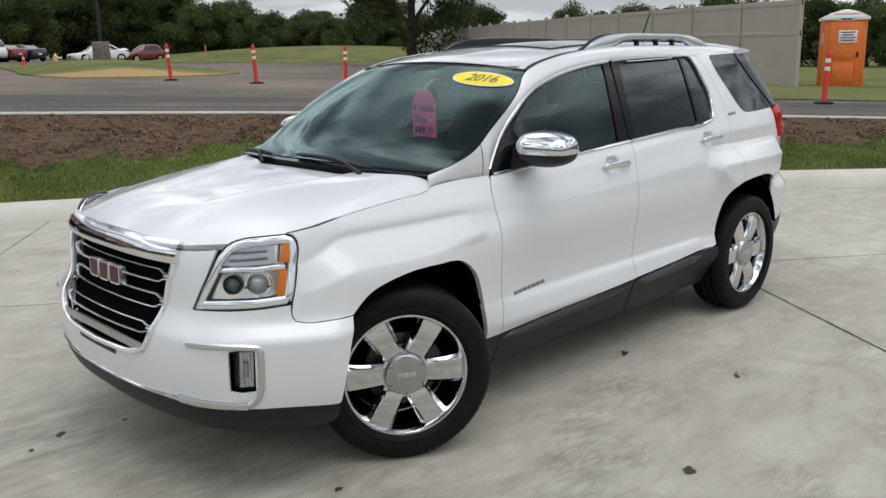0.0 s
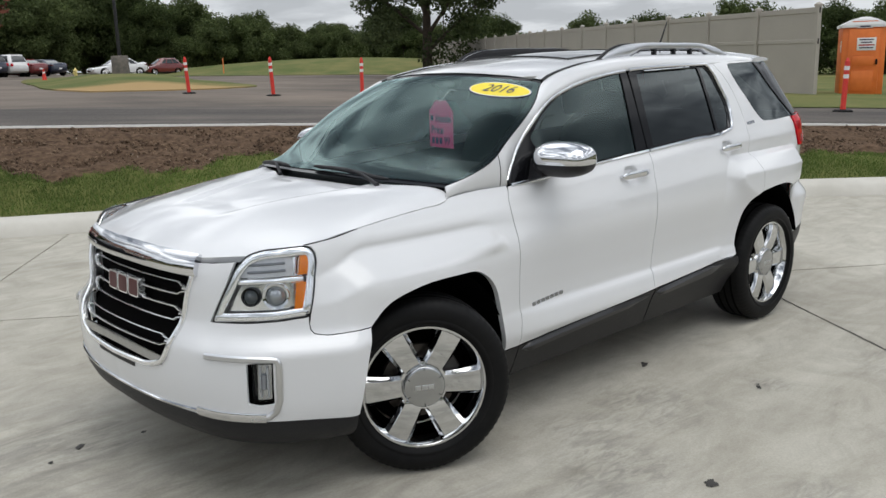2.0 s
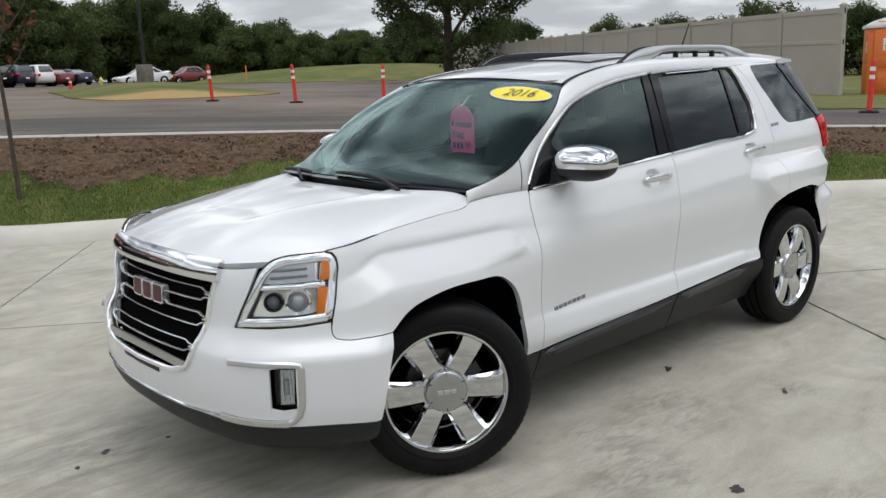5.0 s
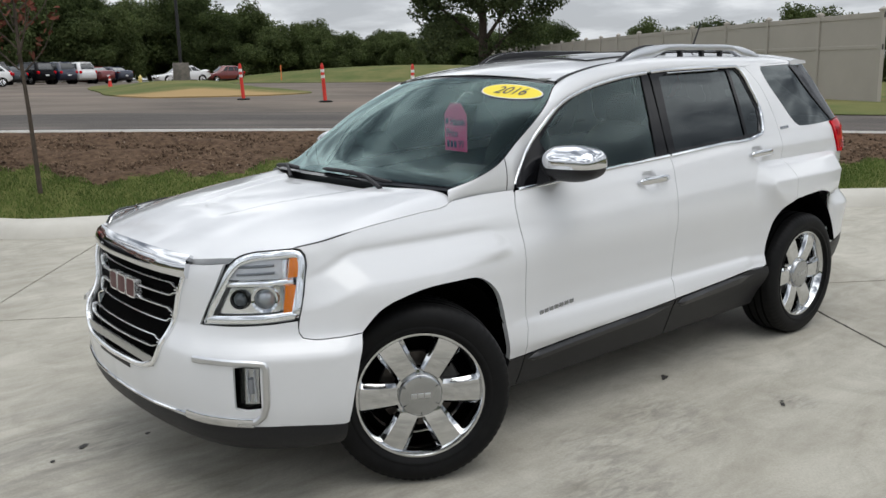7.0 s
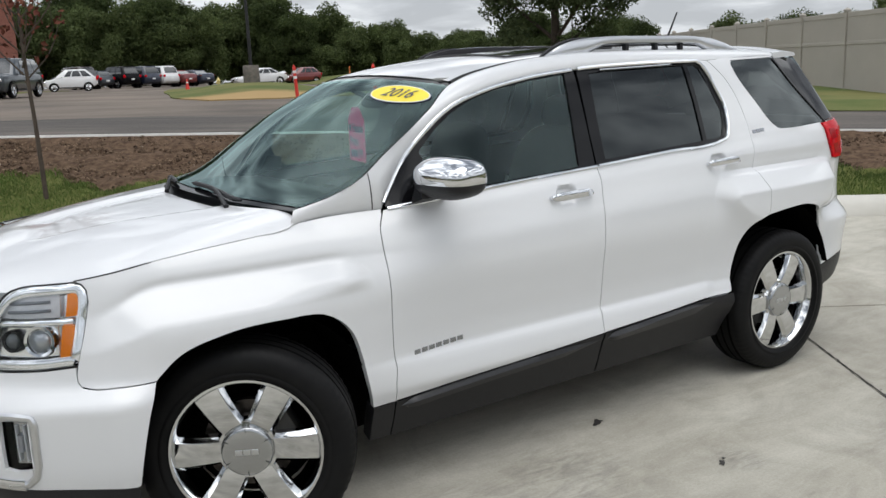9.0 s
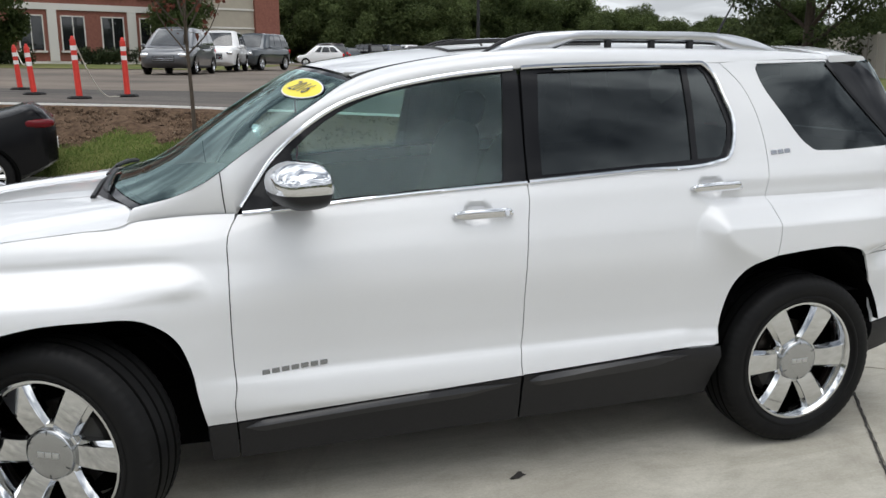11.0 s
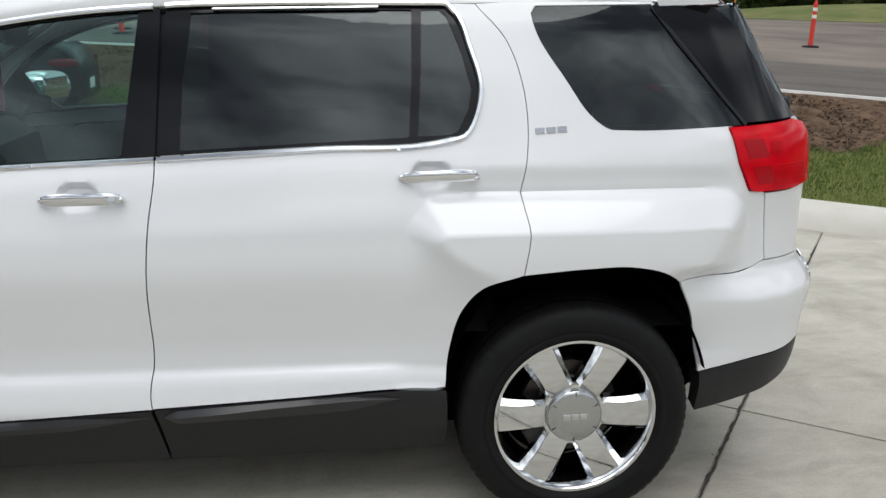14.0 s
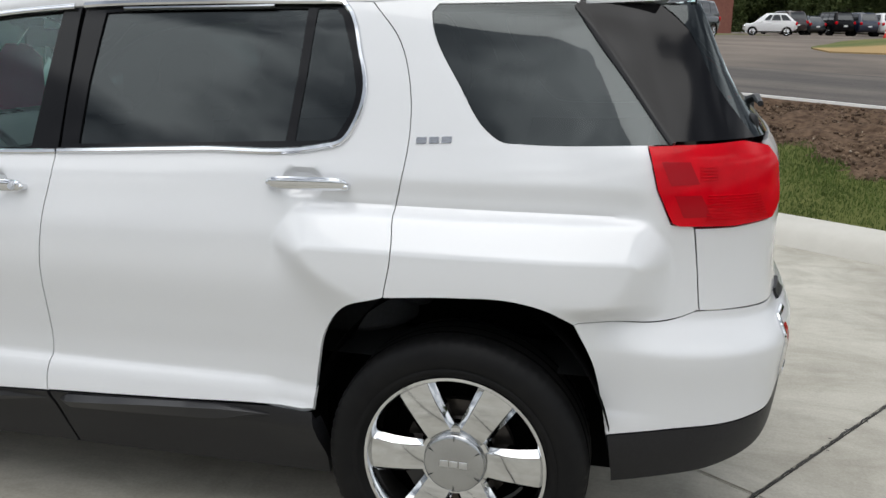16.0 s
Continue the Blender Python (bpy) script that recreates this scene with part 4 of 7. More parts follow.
def mirror(car, f):
    """A door mirror: a chrome cap over a black foot, rounder and lower towards its outer end."""
    m = Matrix.Translation((.785, -.940, 1.205)) @ pose(0, 0, 0, 0, 0, 10)
    v, fc = blob(0, 0, 0, .102, .136, .080, 3.0, 52, 32)
    v = [(min(x, .058 + .012 * (1 - abs(z) / .082)), y, z * (1 - .12 * float(sstep(.0, .14, -y))) * (.70 + .30 * float(sstep(-.12, -.01, x)))) for x, y, z in v]
    body = part("door_mirror", f(moved(([(x, y, min(z, -.017)) for x, y, z in v], fc), m)), BLACK_TRIM, car, "door mirror with a chrome cap")
    part("mirror_cap", f(moved(([(x * 1.015, y * 1.015, max(z, -.0165)) for x, y, z in v], fc), m)), CHROME, body, "chrome mirror cap")
    part("mirror_rim", f(moved(box(.056, .068, -.104, .104, -.052, .050, .006), m)), BLACK_TRIM, body)
    part("mirror_glass", f(moved(box(.0675, .0690, -.096, .096, -.045, .043), m)), MIRROR, body)
    part("mirror_arm", f(loft([[(.70, -.88, 1.130), (.83, -.88, 1.130), (.83, -.88, 1.165), (.70, -.88, 1.165)], [(.70, -.80, 1.105), (.86, -.79, 1.115), (.87, -.775, 1.18), (.75, -.775, 1.20)]][::-1], closed=True, caps=True)), BLACK_TRIM, body)


def build_top(car):
    us = np.linspace(-1, 1, 33)
    # windscreen, tucked under the pillars
    rows = [[tuple(p) for p in screen(us * .992, np.full(33, k))] for k in np.linspace(0.03, .985, 26)]
    ws = part("windscreen", loft([list(reversed(r)) for r in rows]), WINDSCREEN, car, "greenish windscreen")
    ws.visible_shadow = False
    def band(u0, u1, k0, k1, nu=20, nk=6, lift=-.004):
        rr = []
        for k in np.linspace(k0, k1, nk):
            q = screen(np.linspace(u0, u1, nu), np.full(nu, k))
            rr.append([tuple(p + np.array((lift * .5, 0, lift))) for p in q])
        return loft(rr)
    part("screen_border", join(band(-1, -.945, 0, 1, 3, 24), band(.945, 1, 0, 1, 3, 24), band(-1, 1, .962, 1.01, 30, 3), band(-1, 1, -.02, .06, 30, 3)), GLOSS_BLACK, ws, "black ceramic border")
    # roof
    rows = [[tuple(p) for p in roof_skin(us, np.full(33, k))] for k in np.linspace(0.012, 1, 60)]
    rf = part("roof", loft([list(reversed(r)) for r in rows]), PAINT, car)
    sun_roof = [[tuple(p + np.array((0, 0, .004))) for p in roof_skin(np.linspace(-.74, .74, 21), np.full(21, k))] for k in np.linspace(.24, .52, 10)]
    part("sunroof", loft([list(reversed(r)) for r in sun_roof]), DARK_SOLID_GLASS, rf, "dark glass sunroof")
    part("sunroof_seal", join(*[tube([tuple(p + np.array((0, 0, .003))) for p in roof_skin(np.full(12, u), np.linspace(.24, .52, 12))], .006, 6) for u in (-.74, .74)], *[tube([tuple(p + np.array((0, 0, .003))) for p in roof_skin(np.linspace(-.74, .74, 16), np.full(16, k))], .006, 6) for k in (.24, .52)]), SEAL, rf)
    for sd in (1, -1):
        f = (lambda g: g) if sd == 1 else flip
        groove = [tuple(p + np.array((0, .006, .003))) for p in roof_edge(np.linspace(.42, .62, 24))]
        part("roof_groove", f(tube(groove, .009, 6)), SEAL, rf)
        rail(car, f)
    # cowl and wipers
    rows = []
    for y in np.linspace(-.735, .735, 25):
        x0 = curve([0, .2, .4, .58, .68, .735], [.085, .092, .112, .152, .19, .225], abs(y))
        rows.append([(x0, y, hood_skin(np.array([x0]), np.array([y]))[0][2] - .022), (x0 + .05, y, hood_skin(np.array([x0]), np.array([y]))[0][2] - .020), (x0 + .16 - .09 * float(sstep(.5, .73, abs(y))), y, hood_skin(np.array([x0]), np.array([y]))[0][2] + .015)])
    part("cowl", loft(rows), BLACK_TRIM, car, "black plastic cowl below the windscreen")
    wiper(car, (.165, -.47), (.185, .10), .10)
    wiper(car, (.17, .30), (.25, .68), .085)
    part("antenna", tube([(2.95, .0, 1.665), (2.99, .0, 1.75), (3.06, .0, 1.875)], [.009, .006, .004], 8), BLACK_TRIM, car, "short black antenna")
    # spoiler
    rows = []
    for y in np.linspace(-.60, .60, 31):
        b = 1 - abs(y / .60) ** 2.5
        zr = 1.612 + .050 * b
        dx = .05 * b
        e = 1 - abs(y / .60) ** 10 * .5
        rows.append([(3.13 + dx, y, zr + .008), (3.22 + dx, y, zr + .014), (3.315 + dx, y, zr + .006), (3.328 + dx, y, zr - .006), (3.318 + dx, y, zr - .022 * e), (3.24 + dx, y, zr - .030 * e), (3.13 + dx, y, zr - .02)])
    part("spoiler", loft(rows, closed=True, caps=True), PAINT, car, "white roof spoiler")


def wiper(car, a, b, lift):
    pts = []
    for t in np.linspace(0, 1, 14):
        x, y = a[0] + (b[0] - a[0]) * t, a[1] + (b[1] - a[1]) * t
        k = np.linspace(0, .5, 200)
        u = np.full(200, y / .73)
        q = screen(u, k)
        j = int(np.argmin(np.abs(q[:, 0] - x)))
        pts.append(tuple(q[j] + np.array((-.012, 0, .010 + .004 * math.sin(math.pi * t)))))
    w = part("wiper_blade", tube(pts, [.005] + [.010] * 12 + [.005], 8), BLACK_TRIM, car, "black wiper blade")
    mid = pts[7]
    base = (a[0] - .05, a[1] + .02, hood_skin(np.array([a[0] - .05]), np.array([a[1]]))[0][2] + .005)
    part("wiper_arm", tube([base, ((base[0] + mid[0]) / 2, (base[1] + mid[1]) / 2, (base[2] + mid[2]) / 2 + .016), (mid[0], mid[1], mid[2] + .008)], [.010, .008, .005], 8), BLACK_TRIM, w)


def rail(car, f):
    """A roof rail: a black front foot, a silver arch, and a slot with struts."""
    xs = np.linspace(1.58, 2.93, 64)
    top = curve([1.58, 1.66, 1.76, 1.90, 2.3, 2.62, 2.74, 2.86, 2.93], [1.640, 1.678, 1.704, 1.715, 1.719, 1.713, 1.700, 1.668, 1.640], xs)
    bot = curve([1.58, 2.0, 2.4, 2.93], [1.618, 1.636, 1.636, 1.618], xs)
    yc = curve([1.58, 2.2, 2.86], [-.535, -.528, -.52], xs)
    lo = np.interp(xs, [1.58, 1.82, 1.94, 2.60, 2.72, 2.93], [0, 0, .52, .52, 0, 0])
    rows = []
    for x, t, b, y, g in zip(xs, top, bot, yc, lo):
        z0 = b + (t - b) * g
        th = max((t - z0) / 2, .003)
        zc = (t + z0) / 2
        rows.append([(x, y + .022 * math.cos(a), zc + th * math.copysign(abs(math.sin(a)) ** .7, math.sin(a))) for a in (2 * math.pi * k / 12 for k in range(12))])
    r = part("roof_rail", f(loft(rows, closed=True, caps=True)), SATIN, car, "silver roof rail on black feet")
    part("rail_foot", f(loft([[(x, y + .026 * math.cos(a), b + .004 + .012 * math.sin(a)) for a in (2 * math.pi * k / 10 for k in range(10))] for x, b, y in zip(xs, bot, yc)], closed=True, caps=True)), BLACK_TRIM, r)
    nose = soft([(1.56, -.537, 1.625), (1.63, -.536, 1.668), (1.72, -.535, 1.699), (1.86, -.532, 1.714)], .03)
    part("rail_edge", f(tube(nose, list(np.linspace(.011, .004, len(nose) - 1)) + [.002], 8)), BLACK_TRIM, r)
    for x in (2.10, 2.30, 2.48):
        part("rail_strut", f(box(x - .012, x + .012, -.540, -.515, 1.63, 1.700, .004)), BLACK_TRIM, r)
    rows = [[(x, y + .019 + .008 * math.cos(a), b + (t - b) * .70 + ((t - b) * .29) * math.sin(a)) for a in (2 * math.pi * k / 10 for k in range(10))] for x, t, b, y in zip(xs, top, bot, yc)]
    part("rail_lining", f(loft(rows, closed=True, caps=True)), BLACK_TRIM, r)
    inner = [(x, y + .018, b + .006) for x, b, y in zip(xs[12:-8], bot[12:-8], yc[12:-8])]
    part("rail_slot", f(tube(inner, .008, 6)), BLACK_TRIM, r)


def build_tail(car):
    c = S1
    low = ARCH_R3 + soft([(3.265, .484), (3.439, .512), (3.641, .528), (3.74, .545), (3.80, .60), (3.9, .62), (c, .62)])
    up = soft([(c, .83), (3.9, .825), (3.70, .8235), (3.60, .8245), (3.50, .8245), (3.476, .824), (3.437, .8085), (3.259, .7945), (3.17, .7955)])
    full = low[:-1] + [(2 * c - s, z) for s, z in reversed(low[:-1])] + [(2 * c - s, z) for s, z in reversed(up[1:])] + up[1:]
    b = part("rear_bumper", panel(full, skin, 0.009, flange=0.008, gap=0.0008, out=1), PAINT, car)
    low2 = soft([(3.285, .322), (3.42, .352), (3.58, .385), (3.72, .43), (3.80, .465), (3.9, .48), (c, .48)])
    up2 = soft([(c, .617), (3.9, .617), (3.80, .597), (3.74, .542), (3.641, .525), (3.439, .509), (3.262, .481)])
    full = low2[:-1] + [(2 * c - s, z) for s, z in reversed(low2[:-1])] + [(2 * c - s, z) for s, z in reversed(up2[1:])] + up2[1:]
    part("rear_lip", panel(full, skin, 0.035, flange=0.05, out=1), BLACK_TRIM, b, "black lower bumper cladding")
    for sd in (1, -1):
        f = (lambda g: g) if sd == 1 else flip
        rf = part("rear_reflector", f(panel([(3.775, .755), (3.80, .755), (3.80, .635), (3.775, .635)], inset(-.006), .02, gap=0, flange=.015, out=1)), DARK_RED, b, "red reflector in a chrome bracket")
        br = dense([(3.84, .785), (3.775, .778), (3.762, .75), (3.762, .64), (3.785, .61), (3.86, .622)], .02, closed=False)
        part("reflector_bracket", f(ribbon(br, .014, skin, .008, out=1)), CHROME, rf)
        part("bumper_step_pad", f(panel([(3.85, .832), (3.98, .836), (3.98, .800), (3.85, .802)], inset(-.008), .03, gap=0, flange=.010, out=1)), BLACK_TRIM, b)
    side = soft([(3.4535, 1.043), (3.4715, .93), (3.4815, .845)]) + [(3.4855, .8266)] + soft([(3.50, .8265), (3.70, .8265), (3.9, .828), (c, .833)])
    upg = soft([(c, 1.262), (3.9, 1.262), (3.76, 1.255)]) + [(3.742, 1.20), (3.742, 1.10), (3.69, 1.058), (3.56, 1.046)]
    full = side[:-1] + [(2 * c - s, z) for s, z in reversed(side[:-1])] + [(2 * c - s, z) for s, z in reversed(upg[1:])] + upg[1:]
    tg = part("tailgate", panel(full, skin, 0.03, gap=0.0012, out=1), PAINT, car)
    g = [(3.664, 1.264), (3.554, 1.412), (3.464, 1.532), (3.39, 1.594), (3.6, 1.60), (4.0, 1.605), (c, 1.605)]
    rg = g + [(2 * c - s, z) for s, z in reversed(g[:-1])] 
    part("rear_window", panel(rg + [(c, 1.268)], inset(0.004), 0.05, flange=0.01, out=1), DARK_GLASS, tg, "dark rear window")
    part("rear_wiper", join(tube([(3.60, .0, 1.30), (3.63, -.2, 1.335), (3.61, -.47, 1.335)], [.016, .012, .008], 8), blob(3.615, 0, 1.295, .035, .03, .03, 2.5, 14, 10), blob(3.575, -.60, 1.285, .02, .02, .035, 2.5, 12, 8)), BLACK_TRIM, tg, "black rear wiper")
    part("exhaust_tip", tube([(3.45, -.52, .33), (3.64, -.52, .335)], .028, 14), SATIN, car)


def build_under(car):
    rows = []
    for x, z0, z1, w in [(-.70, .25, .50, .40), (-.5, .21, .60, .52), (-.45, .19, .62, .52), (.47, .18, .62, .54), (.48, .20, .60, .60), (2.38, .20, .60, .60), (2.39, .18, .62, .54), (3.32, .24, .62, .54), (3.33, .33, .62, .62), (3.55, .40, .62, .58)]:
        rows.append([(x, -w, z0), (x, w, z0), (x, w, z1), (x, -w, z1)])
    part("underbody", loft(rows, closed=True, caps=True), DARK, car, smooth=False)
    for cx, top in ((.03, .80), (2.857, .85)):
        for sd in (1, -1):
            f = (lambda g: g) if sd == 1 else flip
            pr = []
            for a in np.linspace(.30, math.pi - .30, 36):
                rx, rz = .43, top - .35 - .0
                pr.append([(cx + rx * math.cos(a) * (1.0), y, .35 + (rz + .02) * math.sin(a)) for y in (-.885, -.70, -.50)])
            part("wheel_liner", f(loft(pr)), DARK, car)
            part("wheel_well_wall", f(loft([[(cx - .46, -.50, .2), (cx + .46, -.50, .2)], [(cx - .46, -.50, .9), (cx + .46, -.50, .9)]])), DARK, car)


def build_wheel(car, x, side, steer, front):
    """Tyre, six-spoke chrome rim with its cap, brake disc. The wheel's axle is y, its face towards -y."""
    m = Matrix.Translation((x, -(.815 if front else .800) * side, .364)) @ pose(0, 0, 0, 0, 0, (0 if side > 0 else 180) + steer) @ Matrix.Scale(1.033, 4)
    R, w = .354, .118
    def p(name, g, mat, parent, label="", **k):
        ob = part(name, g, mat, parent, label, **k)
        return ob
    hub = new("wheel")
    hub.empty_display_size = 0.2
    hub.parent = car
    hub.matrix_world = m
    tagged(hub, "chrome six-spoke wheel with a black tyre")
    prof = [(-.085, .244), (-.098, .250), (-.112, .270), (-.1175, .298), (-.113, .322), (-.104, .337), (-.094, .346), (-.080, .351), (-.04, .3535), (0, .354), (.04, .3535), (.080, .351), (.094, .346), (.104, .337), (.113, .322), (.1175, .298), (.112, .270), (.098, .250), (.085, .244)]
    rows = []
    for i in range(216):
        c, sn = math.cos(2 * math.pi * i / 216), math.sin(2 * math.pi * i / 216)
        cut = .003 if i % 3 == 0 else 0.0
        rows.append([((r - (cut if .045 < abs(h) < .11 and r > .32 else 0)) * c, h, (r - (cut if .045 < abs(h) < .11 and r > .32 else 0)) * sn) for h, r in prof])
    tyre = p("tyre", loft(rows + rows[:1]), RUBBER, hub, "black road tyre with a grooved tread")
    for y in (-.045, 0.0, .045):
        p("tread_groove", lathe([(y - .006, .353), (y - .005, .3543), (y + .005, .3543), (y + .006, .353)], 72), DARK, tyre)
    p("sidewall_ring", lathe([(-.1135, .262), (-.1165, .266), (-.1165, .272), (-.115, .277)], 72), RUBBER, tyre)
    # rim: barrel, lip, spokes
    barrel = lathe([(-.088, .247), (-.096, .2495), (-.101, .247), (-.101, .239), (-.093, .2335), (-.06, .222), (.02, .205), (.085, .222), (.085, .230)], 72)
    rim = p("rim", barrel, RIM_CHROME, hub, "chrome rim")
    for i in range(6):
        a = math.pi * 2 * i / 6
        rows = []
        for u, r in enumerate((.062, .085, .11, .14, .17, .205, .234)):
            t = (r - .062) / .172
            hw = curve([0, .25, .6, 1], [.036, .037, .040, .046], t)
            y = curve([0, .3, .7, 1], [-.073, -.084, -.088, -.084], t)
            d = curve([0, .5, 1], [.05, .04, .03], t)
            e = hw + .010 + .006 * t
            rows.append([(r, y + d, -e), (r, y + .016, -e * .97), (r, y + .004, -hw), (r, y, -hw * .93), (r, y - .002, 0), (r, y, hw * .93), (r, y + .004, hw), (r, y + .016, e * .97), (r, y + d, e)])
        rot = Matrix.Rotation(a, 4, "Y")
        v, f = loft(rows, closed=True, caps=True)
        p("spoke", moved((v, f), rot), RIM_CHROME, rim, sharp=28)
        lug = Matrix.Rotation(a + math.pi / 6, 4, "Y")
        p("lug_nut", moved(lathe([(-.062, .0001), (-.062, .007), (-.058, .010), (-.035, .011)], 10), lug @ Matrix.Translation((.052, 0, 0)) @ Matrix.Identity(4)), SATIN, rim)
    p("hub_ring", lathe([(-.072, .080), (-.078, .086), (-.076, .096), (-.060, .106), (-.030, .110)], 48), RIM_CHROME, rim)
    capm = lathe([(-.097, .0001), (-.097, .035), (-.0955, .070), (-.094, .079), (-.090, .083), (-.070, .085)], 48)
    cap = p("centre_cap", capm, CHROME_SOFT, hub, "round centre cap")
    for k in (-1, 0, 1):
        p("cap_mark", box(-.011 + k * .026, .011 + k * .026, -.0985, -.0965, -.009, .009, .001), SATIN, cap)
    for i in range(6):
        a = 2 * math.pi * (i + .5) / 6
        p("cap_notch", moved(box(.066, .080, -.0965, -.093, -.0012, .0012), Matrix.Rotation(a, 4, "Y")), SEAL, cap)
    p("brake_disc", lathe([(-.012, .06), (-.012, .150), (.012, .150), (.012, .06)], 40), DISC, hub)
    p("brake_caliper", moved(join(box(.09, .165, -.04, .05, -.07, .07, .012)), Matrix.Rotation(-.5 if front else 2.6, 4, "Y")), CALIPER, hub)
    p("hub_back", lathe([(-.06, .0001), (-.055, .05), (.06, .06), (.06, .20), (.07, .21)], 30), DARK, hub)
    return hub


def build_cabin(car):
    part("dashboard", loft([[(x, y, z) for x, z in ((.20, 1.02), (.34, 1.105), (.50, 1.115), (.72, 1.10 + .03 * (abs(y + .36) < .2)), (.82, 1.04), (.84, .85), (.70, .62))] for y in np.linspace(-.72, .72, 25)]), CABIN_DARK, car, "dark dashboard")
    part("instrument_hood", loft([[(x, y, z + (.045 if abs(y + .37) < .15 else 0)) for x, z in ((.62, 1.10), (.72, 1.125), (.82, 1.09))] for y in np.linspace(-.56, -.18, 14)]), CABIN_DARK, car)
    wheel = part("steering_wheel", moved(tube([(0, .185 * math.cos(a), .185 * math.sin(a)) for a in np.linspace(0, 2 * math.pi, 36, endpoint=False)], .016, 8, closed=True), pose(1.02, -.37, 1.0, 0, -22, 0)), CABIN_DARK, car, "dark steering wheel")
    part("wheel_hub", moved(join(blob(0, 0, 0, .03, .065, .06, 2.6, 16, 10), box(-.01, .012, -.175, .175, -.018, .022, .006), box(-.01, .012, -.02, .02, -.175, 0, .006)), pose(1.03, -.37, 1.0, 0, -22, 0)), CABIN_GREY, wheel)
    part("steering_column", tube([(.78, -.37, .90), (1.02, -.37, .995)], .04, 10), CABIN_DARK, wheel)
    for y in (-.38, .38):
        s = part("front_seat", join(moved(blob(0, 0, 0, .27, .255, .10, 3.4, 28, 16), pose(1.42, y, .66, 0, -6, 0)), moved(blob(0, 0, 0, .085, .25, .35, 3.0, 28, 18), pose(1.70, y, .98, 0, 16, 0))), CABIN_GREY, car, "grey cloth front seat")
        part("headrest", moved(blob(0, 0, 0, .055, .125, .085, 2.8, 20, 12), pose(1.83, y, 1.375, 0, 12, 0)), CABIN_GREY, s)
        part("headrest_post", join(tube([(1.80, y - .05, 1.26), (1.825, y - .05, 1.34)], .007, 6), tube([(1.80, y + .05, 1.26), (1.825, y + .05, 1.34)], .007, 6)), SATIN, s)
    rs = part("rear_seat", join(moved(blob(0, 0, 0, .26, .66, .10, 4, 28, 14), pose(2.42, 0, .68, 0, -6, 0)), moved(blob(0, 0, 0, .09, .66, .34, 4, 28, 16), pose(2.72, 0, .98, 0, 18, 0))), CABIN_GREY, car, "grey rear bench")
    for y in (-.40, 0, .40):
        part("headrest", moved(blob(0, 0, 0, .05, .12, .08, 2.8, 18, 12), pose(2.84, y, 1.33, 0, 12, 0)), CABIN_GREY, rs)
    part("cabin_floor", loft([[(x, y, z) for x, z in ((.5, .55), (1.0, .47), (2.3, .47), (2.4, .62), (3.5, .62))] for y in (-.80, .80)]), CABIN_DARK, car)
    for sd in (1, -1):
        f = (lambda g: g) if sd == 1 else flip
        part("door_lining", f(panel([(.60, .50), (2.30, .50), (2.40, .92), (3.3, .95), (3.36, 1.20), (2.5, 1.185), (1.6, 1.145), (.66, 1.085)], inset(0.075), 0.08, flange=0.0, out=1)), CABIN_DARK, car)
        part("pull_cup", f(moved(blob(0, 0, 0, .10, .02, .035, 2.6, 18, 10), pose(1.06, -.735, 1.03))), CABIN_GREY, car)
    part("roof_lining", loft([[tuple(p - np.array((0, 0, .035))) for p in roof_skin(np.linspace(-.97, .97, 15), np.full(15, k))] for k in np.linspace(.04, .98, 16)]), CABIN_LIGHT, car)
    part("tailgate_lining", loft([[(3.60, y, .62), (3.62, y, .95), (3.58, y, 1.22)] for y in np.linspace(-.6, .6, 5)]), CABIN_DARK, car)
    mm = part("inner_mirror", moved(blob(0, 0, 0, .016, .115, .036, 3.5, 24, 12), pose(1.02, 0, 1.47, 0, 12, 0)), CABIN_DARK, car, "black inner mirror")
    part("mirror_stem", join(tube([(1.01, 0, 1.475), (.92, 0, 1.515), (.90, 0, 1.53)], .012, 8), box(.90, .99, -.05, .05, 1.515, 1.545, .01)), CABIN_DARK, mm)
    for y in (-.36, .36):
        part("sun_visor", box(1.02, 1.18, y - .19, y + .19, 1.545, 1.562, .006), CABIN_LIGHT, car)


BADGE_RED = material("red_enamel", (0.060, 0.003, 0.007), 0.35, coat=0.0)
LAMP_GREY = material("lamp_diffuser", (0.62, 0.63, 0.66), 0.22, 0.1, coat=0.6, var=(0.72, 0.73, 0.75), scale=40)
LAMP_DIM = material("lamp_shade_grey", (0.22, 0.23, 0.25), 0.3, 0.3)
LENS_GREY = material("projector_clear_glass", (0.42, 0.44, 0.46), 0.06, 0.5, coat=1.0)
LENS_DARK = material("projector_glass", (0.10, 0.11, 0.12), 0.05, coat=1.0)
BADGE_GREY = material("badge_grey", (0.30, 0.31, 0.33), 0.25, 0.9)
MIRROR = material("mirror_glass", (0.85, 0.86, 0.87), 0.01, 1.0)
DARK_SOLID_GLASS = material("dark_roof_glass", (0.006, 0.007, 0.008), 0.04, coat=1.0)
BRIGHT_CHROME = material("satin_bright_chrome", (0.90, 0.91, 0.92), 0.22, 0.85)
RIM_CHROME = material("wheel_chrome", (0.70, 0.71, 0.72), 0.07, 1.0, var=(0.62, 0.63, 0.64), scale=5)
CHROME_SOFT = material("brushed_chrome", (0.46, 0.47, 0.48), 0.22, 1.0)
DISC = material("brake_disc_steel", (0.10, 0.09, 0.08), 0.45, 0.9, var=(0.06, 0.05, 0.045), scale=30)
CALIPER = material("caliper_iron", (0.05, 0.048, 0.045), 0.6, 0.5)
